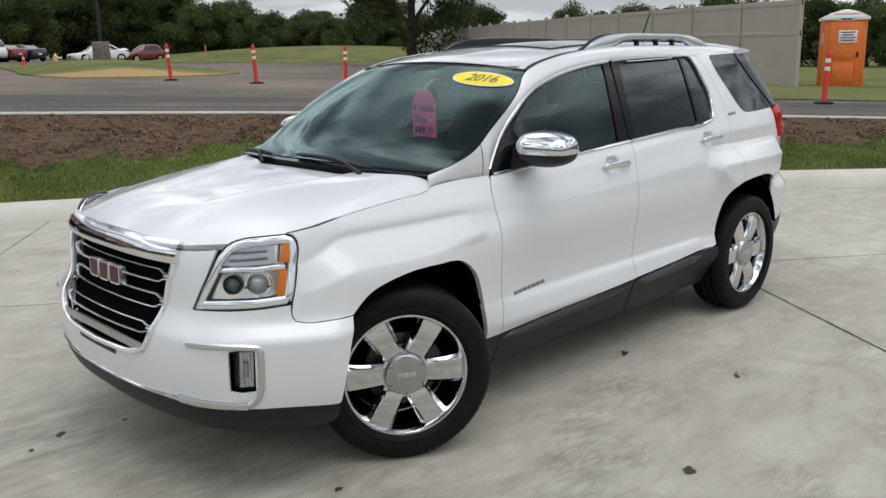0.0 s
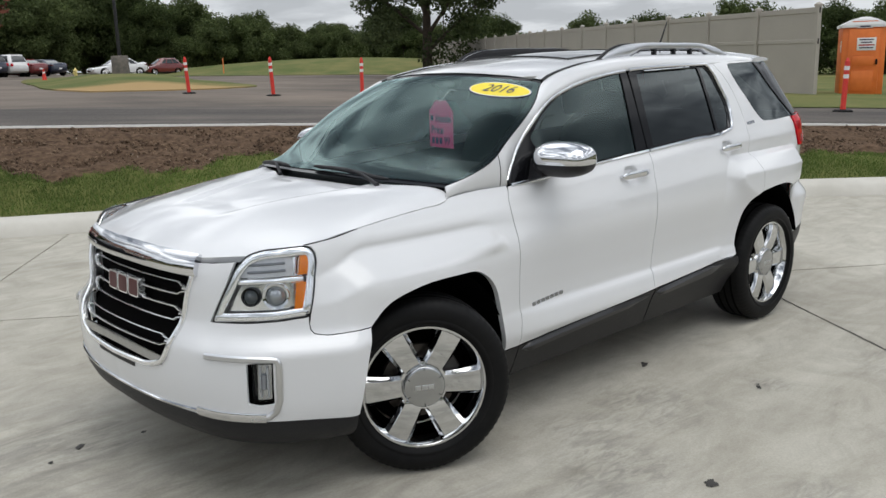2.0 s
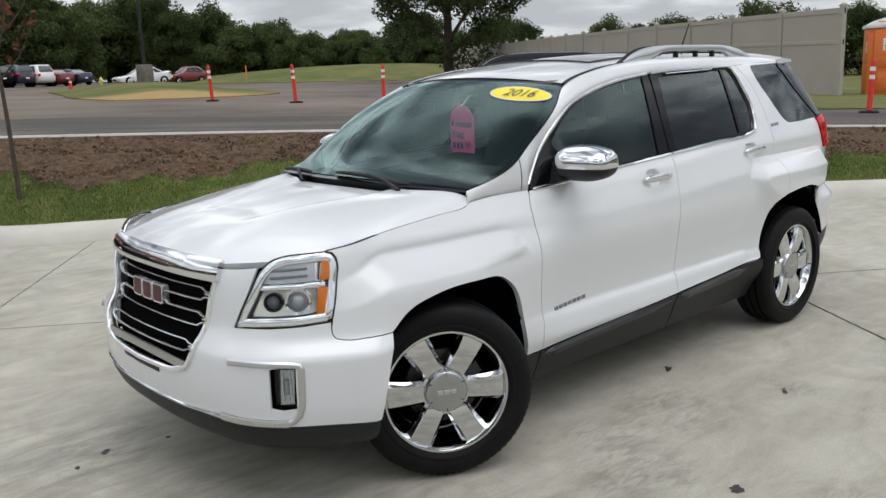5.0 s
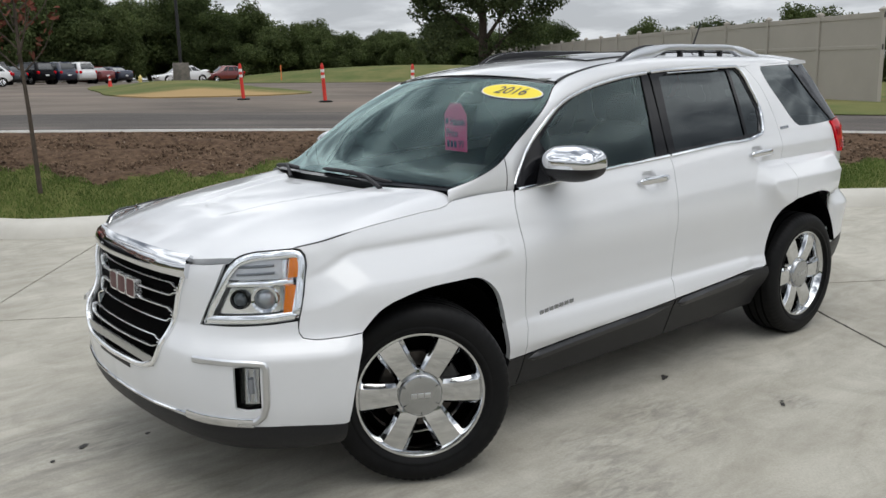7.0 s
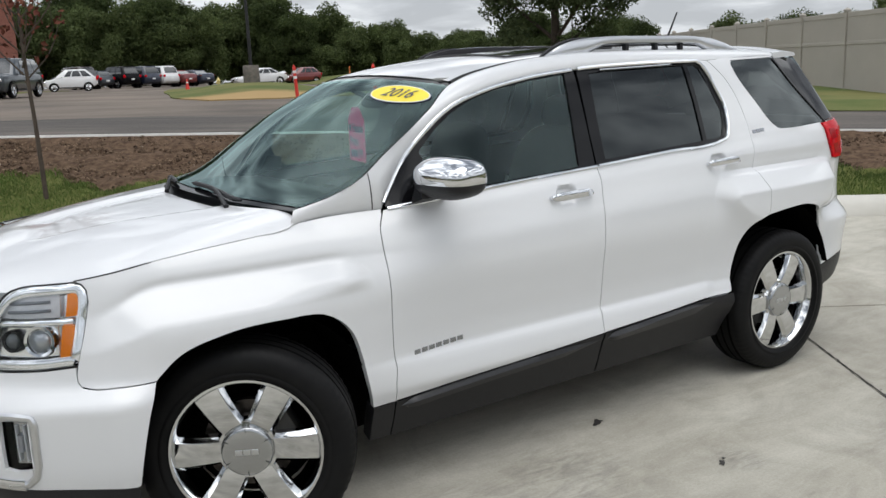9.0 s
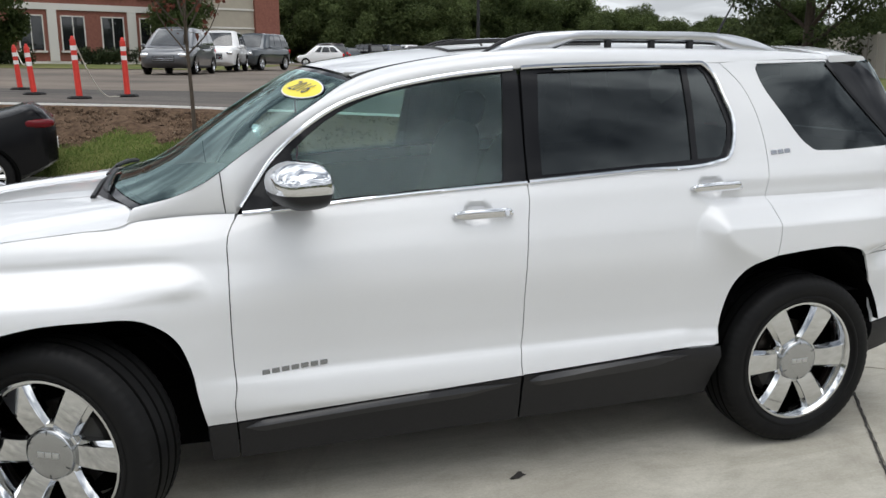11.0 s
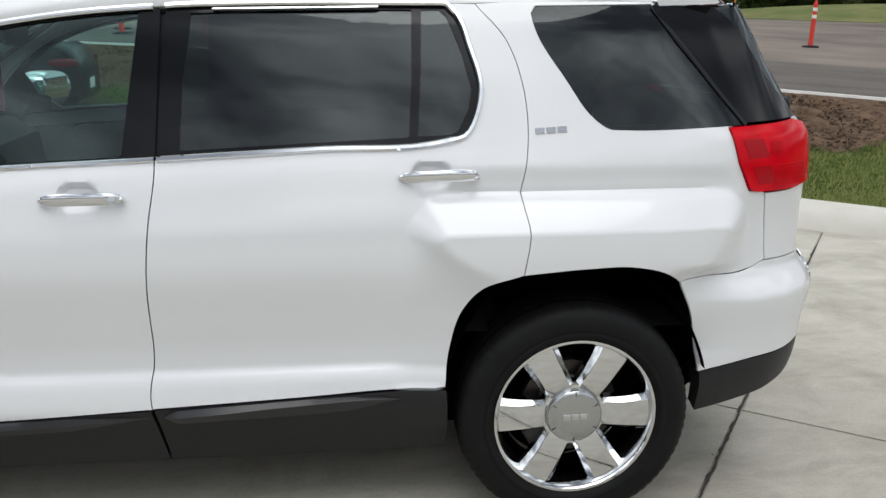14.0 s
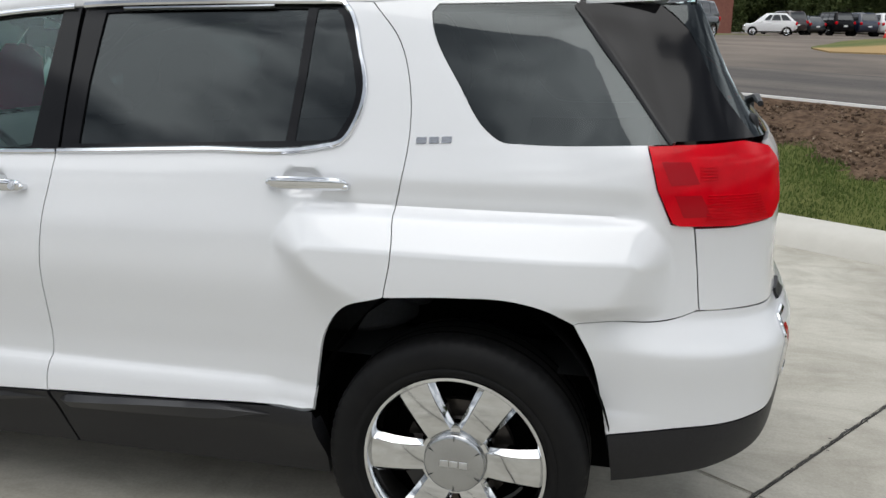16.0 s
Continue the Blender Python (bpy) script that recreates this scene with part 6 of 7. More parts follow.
def island_material(name, c0, c1, rough=0.85, trans=0.0):
    """Colour that varies from piece to piece of one mesh."""
    m = bpy.data.materials.new(name)
    m.use_nodes = True
    n, l = m.node_tree.nodes, m.node_tree.links
    b = n["Principled BSDF"]
    b.inputs["Roughness"].default_value = rough
    b.inputs["Specular IOR Level"].default_value = 0.25
    g = n.new("ShaderNodeNewGeometry")
    r = n.new("ShaderNodeValToRGB")
    r.color_ramp.elements[0].color, r.color_ramp.elements[1].color = (*c0, 1), (*c1, 1)
    l.new(g.outputs["Random Per Island"], r.inputs[0])
    t = n.new("ShaderNodeTexNoise"); t.inputs["Scale"].default_value = 0.55; t.inputs["Detail"].default_value = 3
    l.new(g.outputs["Position"], t.inputs["Vector"])
    q = n.new("ShaderNodeMapRange"); q.inputs[1].default_value, q.inputs[2].default_value, q.inputs[3].default_value, q.inputs[4].default_value = 0.3, 0.7, 0.62, 1.3
    l.new(t.outputs["Fac"], q.inputs[0])
    x = n.new("ShaderNodeMix"); x.data_type, x.blend_type = "RGBA", "MULTIPLY"; x.inputs["Factor"].default_value = 1
    l.new(r.outputs[0], x.inputs["A"]); l.new(q.outputs[0], x.inputs["B"])
    l.new(x.outputs["Result"], b.inputs["Base Color"])
    if trans:
        tl = n.new("ShaderNodeBsdfTranslucent")
        ms = n.new("ShaderNodeMixShader"); ms.inputs[0].default_value = trans
        l.new(x.outputs["Result"], tl.inputs["Color"]); l.new(b.outputs[0], ms.inputs[1]); l.new(tl.outputs[0], ms.inputs[2])
        l.new(ms.outputs[0], n["Material Output"].inputs[0])
    return m


BLADE = island_material("grass_blades", (0.060, 0.112, 0.022), (0.155, 0.200, 0.052))
scatter_grass("grass_blades", 150000, 30, 84, lambda a, r: .37 + bulge(a) + (soil_edge(a) - bulge(a) - .28) * r ** .9, .034, "short green grass blades on the verge", BLADE)

rng = np.random.default_rng(9)
ico = bmesh.new(); bmesh.ops.create_icosphere(ico, subdivisions=1, radius=1)
iv = np.array([tuple(v.co) for v in ico.verts]); ico.verts.index_update(); ifc = [tuple(v.index for v in f.verts) for f in ico.faces]; ico.free()
def clods(name, count, rmin, rmax, mat, label, lo=.1, power=2.0, sink=.3):
    vs, fs = [], []
    for k in range(count):
        a = rng.uniform(26, 100)
        e = float(soil_edge(a))
        v = rng.uniform(e - .05 + lo, 3.5)
        x, y = polar(a, v)
        r = rmin + (rmax - rmin) * rng.random() ** power
        z = float(bank(x, y, v)) + r * sink * .4
        q = iv * (1 + rng.uniform(-.3, .3, iv.shape)) * r * rng.uniform(.6, 1.3, 3) + (x, y, z)
        b0 = len(vs)
        vs += q.tolist()
        fs += [tuple(i + b0 for i in f) for f in ifc]
    me = bpy.data.meshes.new(name)
    me.from_pydata(vs, [], fs)
    me.materials.append(mat)
    return tagged(new(name, me), label, "soil", kind="stuff")

clods("soil_clods", 42000, .005, .026, island_material("soil_clod_colours", (0.052, 0.033, 0.022), (0.200, 0.138, 0.092), 1.0), "loose clods of brown soil on the bank", power=2.4)
clods("pebbles", 700, .005, .017, island_material("pebble_colours", (0.20, 0.15, 0.11), (0.50, 0.43, 0.34), .9), "pale pebbles in the soil", power=2.0)


# ---- traffic posts, fence, cabin and other things across the road ----
POST_RED = material("orange_red_plastic", (0.72, 0.045, 0.030), 0.5, var=(0.60, 0.035, 0.022), scale=9)
BAND = material("white_reflective_band", (0.80, 0.78, 0.76), 0.4)
def gz(x, y):
    return float(road_z(x, y)) + .012

def delineator(x, y, lean=(0, 0), h=1.07):
    ob = thing("delineator_post", "orange-red traffic post with white bands on a black base", "traffic post", "traffic posts along the road", at=pose(x, y, gz(x, y)))
    part("base", lathe([(0, .0001), (0, .20), (.02, .20), (.045, .16), (.05, .05), (.05, .0001)], 8, axis="z"), RUBBER, ob, "black rubber base", smooth=False)
    body = moved(lathe([(.04, .055), (.10, .052), (h - .12, .048), (h - .06, .048), (h - .05, .030), (h - .02, .030), (h, .018), (h, .0001)], 20, axis="z"), pose(0, 0, 0, lean[0], lean[1], 0))
    part("post", body, POST_RED, ob)
    for z in (h - .20, h - .36):
        part("band", moved(lathe([(z - .04, .0495), (z - .04, .051), (z + .04, .051), (z + .04, .0495)], 20, axis="z"), pose(0, 0, 0, lean[0], lean[1], 0)), BAND, ob)
    return ob

for x, y, ln in [(9.7, 20.0, (0, -3)), (10.7, 17.1, (0, -3)), (12.9, 16.0, (0, 1)), (13.5, 11.3, (2, 7)), (15.4, 3.75, (0, 4)), (-2.56, 16.4, (0, -3)), (-1.98, 14.0, (0, -4)), (-1.06, 12.4, (0, -2)), (-.31, 13.1, (0, -1))]:
    delineator(x, y, ln, .92 if x < -1.5 else 1.05)
ROPE = material("pale_rope", (0.55, 0.52, 0.45), 0.9)
pts = [(-1.06 + .62 * t, 12.4 + .52 * t, gz(-.8, 12.7) + .012 + .93 * max(0.0, 1 - 1.35 * t) ** 1.7) for t in np.linspace(0, 1, 22)]
tagged(part("rope", tube(pts, .010, 6), ROPE), "thin pale rope hanging from a post to the ground", "rope")
pts = [(-2.56 + .58 * t, 16.4 - 2.4 * t, gz(-2.4, 15.2) + .82 - .30 * math.sin(math.pi * t)) for t in np.linspace(0, 1, 12)]
tagged(part("rope", tube(pts, .010, 6), ROPE), "thin pale rope sagging between the posts", "rope")

VINYL = material("tan_vinyl", (0.40, 0.368, 0.322), 0.55, var=(0.37, 0.34, 0.297), scale=1.2)
def fence():
    ob = tagged(new("fence"), "tan vinyl privacy fence with capped posts", "fence")
    path = soft([(21.2, 6.9), (23.4, 11.5), (28.0, 20.0), (36.5, 33.5), (46.0, 48.0), (58, 62)], .25)
    p = np.array(path)
    d = np.concatenate([[0], np.cumsum(np.linalg.norm(p[1:] - p[:-1], axis=1))])
    st = np.arange(0, d[-1], 2.44)
    xs, ys = np.interp(st, d, p[:, 0]), np.interp(st, d, p[:, 1])
    H = 2.45
    def base(x, y):
        return float(road_z(x, y)) + .03 + float(mounds(np.array(x), np.array(y))) * .0 - .05
    for i in range(len(st)):
        x, y = xs[i], ys[i]
        j = min(i + 1, len(st) - 1)
        a = math.atan2(ys[j] - ys[j - 1], xs[j] - xs[j - 1])
        m = pose(x, y, base(x, y), 0, 0, math.degrees(a))
        post = part("fence_post", moved(box(-.065, .065, -.065, .065, -.1, H + .03, .006, 1), m), VINYL, ob, smooth=False)
        part("post_cap", moved(loft([[(-.08 * k, -.08 * k, z), (.08 * k, -.08 * k, z), (.08 * k, .08 * k, z), (-.08 * k, .08 * k, z)] for k, z in ((1, H + .03), (1, H + .07), (.1, H + .13))], closed=True, caps=True), m), VINYL, post, smooth=False)
        if i < len(st) - 1:
            x1, y1 = xs[i + 1], ys[i + 1]
            L = math.hypot(x1 - x, y1 - y)
            a = math.atan2(y1 - y, x1 - x)
            slope = math.degrees(math.atan2(base(x1, y1) - base(x, y), L))
            m = pose(x, y, base(x, y), 0, -slope, math.degrees(a))
            pan = part("fence_panel", moved(box(.06, L - .06, -.018, .018, .05, H - .02), m), VINYL, ob, smooth=False)
            for z0, z1 in ((H - .14, H), (H * .62, H * .62 + .10), (.02, .16)):
                part("fence_rail", moved(box(.05, L - .05, -.035, .035, z0, z1, .006, 1), m), VINYL, pan, smooth=False)
    # routed holes in the end post: dark plates in place of their shade
    x, y = xs[0], ys[0]
    a = math.atan2(ys[1] - ys[0], xs[1] - xs[0])
    m = pose(x, y, base(x, y), 0, 0, math.degrees(a))
    for z in (.10, H * .62 + .05, H - .08):
        part("post_slot", moved(box(-.069, -.064, -.022, .022, z - .07, z + .07), m), SEAL, ob, smooth=False)
    return ob
fence()

ORANGE = material("orange_plastic", (0.80, 0.20, 0.035), 0.5, var=(0.70, 0.16, 0.025), scale=4)
CABIN_ROOF = material("translucent_white_roof", (0.72, 0.72, 0.72), 0.5)
PAPER = material("white_paper", (0.80, 0.80, 0.80), 0.7)
INK = material("dark_ink", (0.06, 0.05, 0.08), 0.7)
INK_RED = material("red_ink", (0.45, 0.03, 0.03), 0.7)
def portable_toilet():
    x, y = 23.3, 6.55
    ob = thing("portable_toilet", "orange plastic portable toilet with a white roof on grass", "portable toilet", at=pose(x, y, gz(x, y) - .06, 0, 0, 28))
    # its door faces local -x
    part("body", box(-.55, .55, -.55, .55, .10, 2.02, .03), ORANGE, ob)
    part("skid", box(-.60, .60, -.57, .57, 0, .12, .02), GLOSS_BLACK, ob)
    part("roof", loft([[(-.60, -.60, 2.0), (.60, -.60, 2.0), (.60, .60, 2.0), (-.60, .60, 2.0)], [(-.60, -.60, 2.07), (.60, -.60, 2.07), (.60, .60, 2.07), (-.60, .60, 2.07)], [(-.55, -.30, 2.22), (.55, -.30, 2.22), (.55, .30, 2.22), (-.55, .30, 2.22)], [(-.5, -.08, 2.28), (.5, -.08, 2.28), (.5, .08, 2.28), (-.5, .08, 2.28)]], closed=True, caps=True), CABIN_ROOF, ob, "white domed roof", smooth=False)
    part("gable", loft([[(-.575, -.56, 2.0), (-.575, .56, 2.0)], [(-.575, -.30, 2.17), (-.575, .30, 2.17)]]), ORANGE, ob, smooth=False)
    d = part("door", box(-.60, -.55, -.40, .40, .16, 1.95, .02), ORANGE, ob, "orange door with a raised panel")
    part("door_panel", join(box(-.615, -.598, -.28, .28, .30, .85, .02), box(-.615, -.598, -.28, .28, .95, 1.25, .02)), ORANGE, d)
    part("door_sign", box(-.612, -.600, -.30, .18, 1.38, 1.72, .004), PAPER, d, "white notice with dark lines")
    for i, (mat, w) in enumerate(((INK, .18), (INK, .14), (INK_RED, .20), (INK, .17))):
        part("sign_line", box(-.6135, -.6115, -.06 - w, -.06 + w, 1.65 - i * .072, 1.685 - i * .072), mat, d, smooth=False)
    part("door_latch", box(-.63, -.60, -.36, -.31, 1.0, 1.14, .008), GLOSS_BLACK, d)
    part("number_sign", box(-.60, -.575, -.20, .20, 1.98, 2.06, .004), PAPER, ob, "white plate with a dark bar")
    part("number_bar", box(-.602, -.599, -.13, .13, 2.0, 2.04), INK, ob, smooth=False)
    part("side_vent", join(*[box(-.3, .3, .548, .562, 1.6 + k * .06, 1.63 + k * .06) for k in range(5)]), ORANGE, ob, smooth=False)
    part("side_vent", join(*[box(-.3, .3, -.562, -.548, 1.6 + k * .06, 1.63 + k * .06) for k in range(5)]), ORANGE, ob, smooth=False)
    part("notice", box(-.45, -.25, .549, .556, 1.35, 1.65), PAPER, ob, smooth=False)
    return ob
portable_toilet()

STONE = material("rough_stone", (0.20, 0.175, 0.15), 0.95, var=(0.11, 0.10, 0.09), scale=5, bump=0.9, bscale=18)
LAMP_POST = material("black_lamp_post", (0.010, 0.010, 0.011), 0.4)
def street_lamp():
    x, y = 15.6, 38.4
    z = float(road_z(x, y) + mounds(np.array(x), np.array(y))) - .02
    ob = thing("street_lamp", "black street lamp on a rough concrete footing", "street lamp", at=pose(x, y, z))
    part("footing", lathe([(-.1, .42), (0, .42), (.5, .40), (.88, .40), (.92, .37), (.92, .0001)], 20, axis="z"), STONE, ob, "grey stone-like footing")
    part("pole", tube([(0, 0, .9), (0, 0, 4.5), (0, 0, 8.2)], [.085, .07, .055], 10), LAMP_POST, ob)
    part("lamp_head", box(-.45, .45, -.16, .16, 8.15, 8.28, .03), LAMP_POST, ob)
    part("pole_sensor", join(box(-.12, .12, -.10, .10, 6.2, 6.5, .02), box(-.07, .07, -.14, .14, 5.5, 5.8, .02)), BAND, ob)
street_lamp()

HYDRANT = material("yellow_paint", (0.72, 0.58, 0.22), 0.5)
def hydrant(x, y):
    z = float(road_z(x, y) + mounds(np.array(x), np.array(y)))
    ob = thing("hydrant", "pale yellow fire hydrant on the grass", "fire hydrant", at=pose(x, y, z))
    part("barrel", lathe([(0, .16), (.06, .16), (.08, .11), (.50, .11), (.52, .15), (.56, .15), (.60, .12), (.70, .06), (.76, .03), (.78, .0001)], 18, axis="z"), HYDRANT, ob)
    part("outlet", join(tube([(0, -.20, .42), (0, .20, .42)], .06, 10), tube([(-.19, 0, .38), (0, 0, .38)], .075, 10)), HYDRANT, ob)
hydrant(21.5, 60.0)

def cone(x, y):
    ob = thing("traffic_cone", "orange traffic cone with a white collar", "traffic cone", at=pose(x, y, gz(x, y) + float(mounds(np.array(x), np.array(y)))))
    part("cone_body", lathe([(.03, .14), (.70, .035), (.71, .0001)], 18, axis="z"), POST_RED, ob)
    part("cone_foot", box(-.19, .19, -.19, .19, 0, .04, .01), POST_RED, ob)
    part("collar", lathe([(.42, .080), (.52, .065)], 18, axis="z"), BAND, ob)
cone(16.6, 52.0)
STAKE = material("orange_stake", (0.75, 0.22, 0.06), 0.6)
tagged(part("survey_stake", moved(box(-.03, .03, -.01, .01, 0, .8), pose(21.5, 39, gz(21.5, 39) + .4)), STAKE, smooth=False), "orange survey stake on the mound", "stake")


# ---- trees ----
BARK = material("grey_brown_bark", (0.085, 0.065, 0.048), 0.95, var=(0.045, 0.035, 0.027), scale=7, bump=0.8, bscale=25)
LEAF_A = island_material("wood_leaves", (0.044, 0.066, 0.022), (0.092, 0.120, 0.042), trans=0.4)
LEAF_B = island_material("wood_leaves_pale", (0.060, 0.086, 0.030), (0.122, 0.152, 0.056), trans=0.4)
LEAF_OAK = island_material("oak_leaves", (0.038, 0.056, 0.022), (0.084, 0.106, 0.042), trans=0.35)
LEAF_RED = island_material("dry_red_leaves", (0.085, 0.022, 0.016), (0.16, 0.060, 0.035))


def limbs(rng, h, spread, n, first=.3, r0=.2):
    """A trunk with limbs; gives the bars and the tips."""
    trunk = [(0, 0, -.3), (rng.normal(0, .03) * h * .2, rng.normal(0, .03) * h * .2, h * .35), (rng.normal(0, .05) * h * .3, rng.normal(0, .05) * h * .3, h * .62), (rng.normal(0, .05) * h * .3, rng.normal(0, .05) * h * .3, h * .88)]
    gs = [tube(soft(trunk, h / 14), np.linspace(r0, r0 * .18, len(soft(trunk, h / 14))), 9)]
    tips = []
    tr = np.array(soft(trunk, h / 14))
    for k in range(n):
        t = first + (1 - first) * (k + rng.random()) / n
        b = tr[min(int(t * (len(tr) - 1)), len(tr) - 1)]
        a = k * 2.4 + rng.uniform(-.4, .4)
        L = spread * (1.05 - .6 * max(0, t - .35)) * rng.uniform(.7, 1.1)
        e = b + np.array((math.cos(a) * L, math.sin(a) * L, L * rng.uniform(.25, .8)))
        mid = (b + e) / 2 + np.array((0, 0, L * .12)) + rng.normal(0, .05, 3) * L
        p = soft([b, mid, e], L / 6)
        gs.append(tube(p, np.linspace(r0 * .42 * (1.1 - t * .6), r0 * .05, len(p)), 6))
        tips += [mid, e]
        for j in range(3):
            q = np.array(p[int(len(p) * (.4 + .2 * j)) - 1])
            f = q + rng.normal(0, 1, 3) * L * .28 + np.array((0, 0, L * .15))
            gs.append(tube([q, (q + f) / 2 + (0, 0, L * .05), f], [r0 * .10, r0 * .07, r0 * .02], 5))
            tips.append(f)
    tips.append(tr[-1])
    return join(*gs), np.array(tips), tr


def leaves(rng, centres, radii, count, size):
    """Many small leaf blades in clumps."""
    c = rng.integers(0, len(centres), count)
    d = rng.normal(0, 1, (count, 3))
    d /= np.linalg.norm(d, axis=1)[:, None]
    p = centres[c] + d * (radii[c] * rng.random(count) ** .45)[:, None] * np.array((1, 1, .8))
    n = rng.normal(0, 1, (count, 3)) + d * .8 + (0, 0, .5)
    n /= np.linalg.norm(n, axis=1)[:, None]
    u = np.cross(n, rng.normal(0, 1, (count, 3)))
    u /= np.linalg.norm(u, axis=1)[:, None]
    w = np.cross(n, u)
    s = (size * rng.uniform(.5, 1.4, count))[:, None]
    q = np.stack([p - u * s, p - w * s * .6 + n * s * .12, p + u * s, p + w * s * .6 + n * s * .12], 1).reshape(-1, 3)
    return q.tolist(), np.arange(count * 4).reshape(-1, 4).tolist()


def tree(name, seed, h, spread, n, clump, count, size, mat, label, at, first=.3, r0=.2, group="", low=0.0):
    rng = np.random.default_rng(seed)
    bars, tips, tr = limbs(rng, h, spread, n, first, r0)
    ob = thing(name, label, "tree", group, at=at)
    part("trunk", bars, BARK, ob, "grey-brown trunk and limbs")
    extra = []
    if low:
        for k in range(int(low)):
            a = rng.uniform(0, 2 * math.pi)
            extra.append((math.cos(a) * spread * rng.uniform(.3, .95), math.sin(a) * spread * rng.uniform(.3, .95), h * rng.uniform(.06, .55)))
    c = np.concatenate([tips, np.array(extra)]) if extra else tips
    v, f = leaves(rng, c, clump * rng.uniform(.55, 1.25, len(c)), count, size)
    me = bpy.data.meshes.new("crown")
    me.from_pydata(v, [], f)
    me.materials.append(mat)
    cr_ = new("crown", me)
    cr_.parent = ob
    return ob


def tz(x, y):
    return float(road_z(np.array(x), np.array(y)))


# the big tree by the fence
tree("oak_tree", 5, 13.5, 6.4, 16, 1.45, 52000, .115, LEAF_OAK, "large dark green oak by the fence", pose(36.0, 38.6, tz(36, 38.6) - .1), first=.22, r0=.36, low=5)
# the wood: a few models, repeated
woods = [tree("wood_tree", 20 + k, h, sp, 11, 1.75, 34000, .165, (LEAF_A, LEAF_B, LEAF_A, LEAF_B)[k], "leafy green tree at the edge of the wood", pose(*p, 0, 0, 0), first=.16, r0=.3, group="trees of the wood", low=12)
         for k, (h, sp, p) in enumerate([(10.5, 4.6, (33, 110, tz(33, 110))), (9.0, 4.9, (42, 106, tz(42, 106))), (11.5, 5.0, (24, 113, tz(24, 113))), (8.0, 4.4, (51, 101, tz(51, 101)))])]
rng_t = np.random.default_rng(77)
def wood_row(az0, az1, dist0, dist1, gap, s0, s1):
    """Trees along an arc round the apron, from one bearing to another."""
    a = az0
    while a < az1:
        d = dist0 + (dist1 - dist0) * (a - az0) / (az1 - az0) + rng_t.uniform(-5, 5)
        x, y = -1 + d * math.cos(radians(a)), -3 + d * math.sin(radians(a))
        s = rng_t.uniform(s0, s1)
        k = int(rng_t.integers(0, 4))
        o = copy_thing(woods[k], pose(x, y, tz(x, y) - .2, 0, 0, float(rng_t.uniform(0, 360))) @ Matrix.Diagonal((s, s, s * float(rng_t.uniform(.9, 1.1)), 1)))
        a += gap * rng_t.uniform(.75, 1.25)
wood_row(20, 45, 62, 95, 2.8, .46, .64)
wood_row(44, 60, 108, 110, 1.7, .52, .66)
wood_row(60, 67, 110, 112, 1.8, .64, .78)
wood_row(45, 68, 122, 124, 2.2, .58, .72)
wood_row(67, 80, 112, 104, 2.2, .80, .96)
wood_row(69, 82, 126, 122, 2.8, .84, 1.0)
wood_row(80, 92, 108, 112, 2.8, .95, 1.2)
wood_row(92, 150, 120, 115, 3.6, .9, 1.2)
# unseen trees on the far side, added to darken the horizon that chrome mirrors
wood_row(150, 376, 120, 120, 4.4, .8, 1.1)


def sapling(x, y, seed, label):
    rng = np.random.default_rng(seed)
    z = float(bank(np.array(x), np.array(y), vdist(x, y)))
    ob = thing("sapling", label, "sapling", at=pose(x, y, z - .02))
    gs = [tube(soft([(0, 0, -.05), (-.012, .02, .9), (-.035, .03, 1.7), (-.025, .04, 2.5), (-.05, .04, 3.3)], .15), np.linspace(.029, .010, 23)[:len(soft([(0, 0, -.05), (-.012, .02, .9), (-.035, .03, 1.7), (-.025, .04, 2.5), (-.05, .04, 3.3)], .15))], 9)]
    tips = []
    for k in range(22):
        h = 1.35 + 1.8 * k / 22
        a = k * 2.4
        L = .75 * (1.1 - .6 * k / 22) * rng.uniform(.7, 1.1)
        p0 = np.array((-.06, .035, h))
        p1 = p0 + np.array((math.cos(a) * L * .5, math.sin(a) * L * .5, L * .55))
        p2 = p0 + np.array((math.cos(a) * L * .75, math.sin(a) * L * .75, L * 1.15))
        gs.append(tube(soft([p0, p1, p2], .12), np.linspace(.011, .003, len(soft([p0, p1, p2], .12))), 5))
        for t in (.4, .6, .8, 1.0):
            q = p0 + (p2 - p0) * t
            e = q + rng.normal(0, .10, 3) + (0, 0, .10)
            gs.append(tube([q, (q + e) / 2, e], [.004, .003, .0015], 4))
            tips += [q, e]
    part("trunk", join(*gs), BARK, ob, "slim grey trunk with bare twigs")
    v, f = leaves(rng, np.array(tips), np.full(len(tips), .09), 620, .040)
    me = bpy.data.meshes.new("crown"); me.from_pydata(v, [], f); me.materials.append(LEAF_RED)
    c = new("crown", me); c.parent = ob
    tagged(c, "sparse dry red-brown leaves")
sapling(.68, 7.25, 3, "young tree with sparse dry red leaves on the verge")


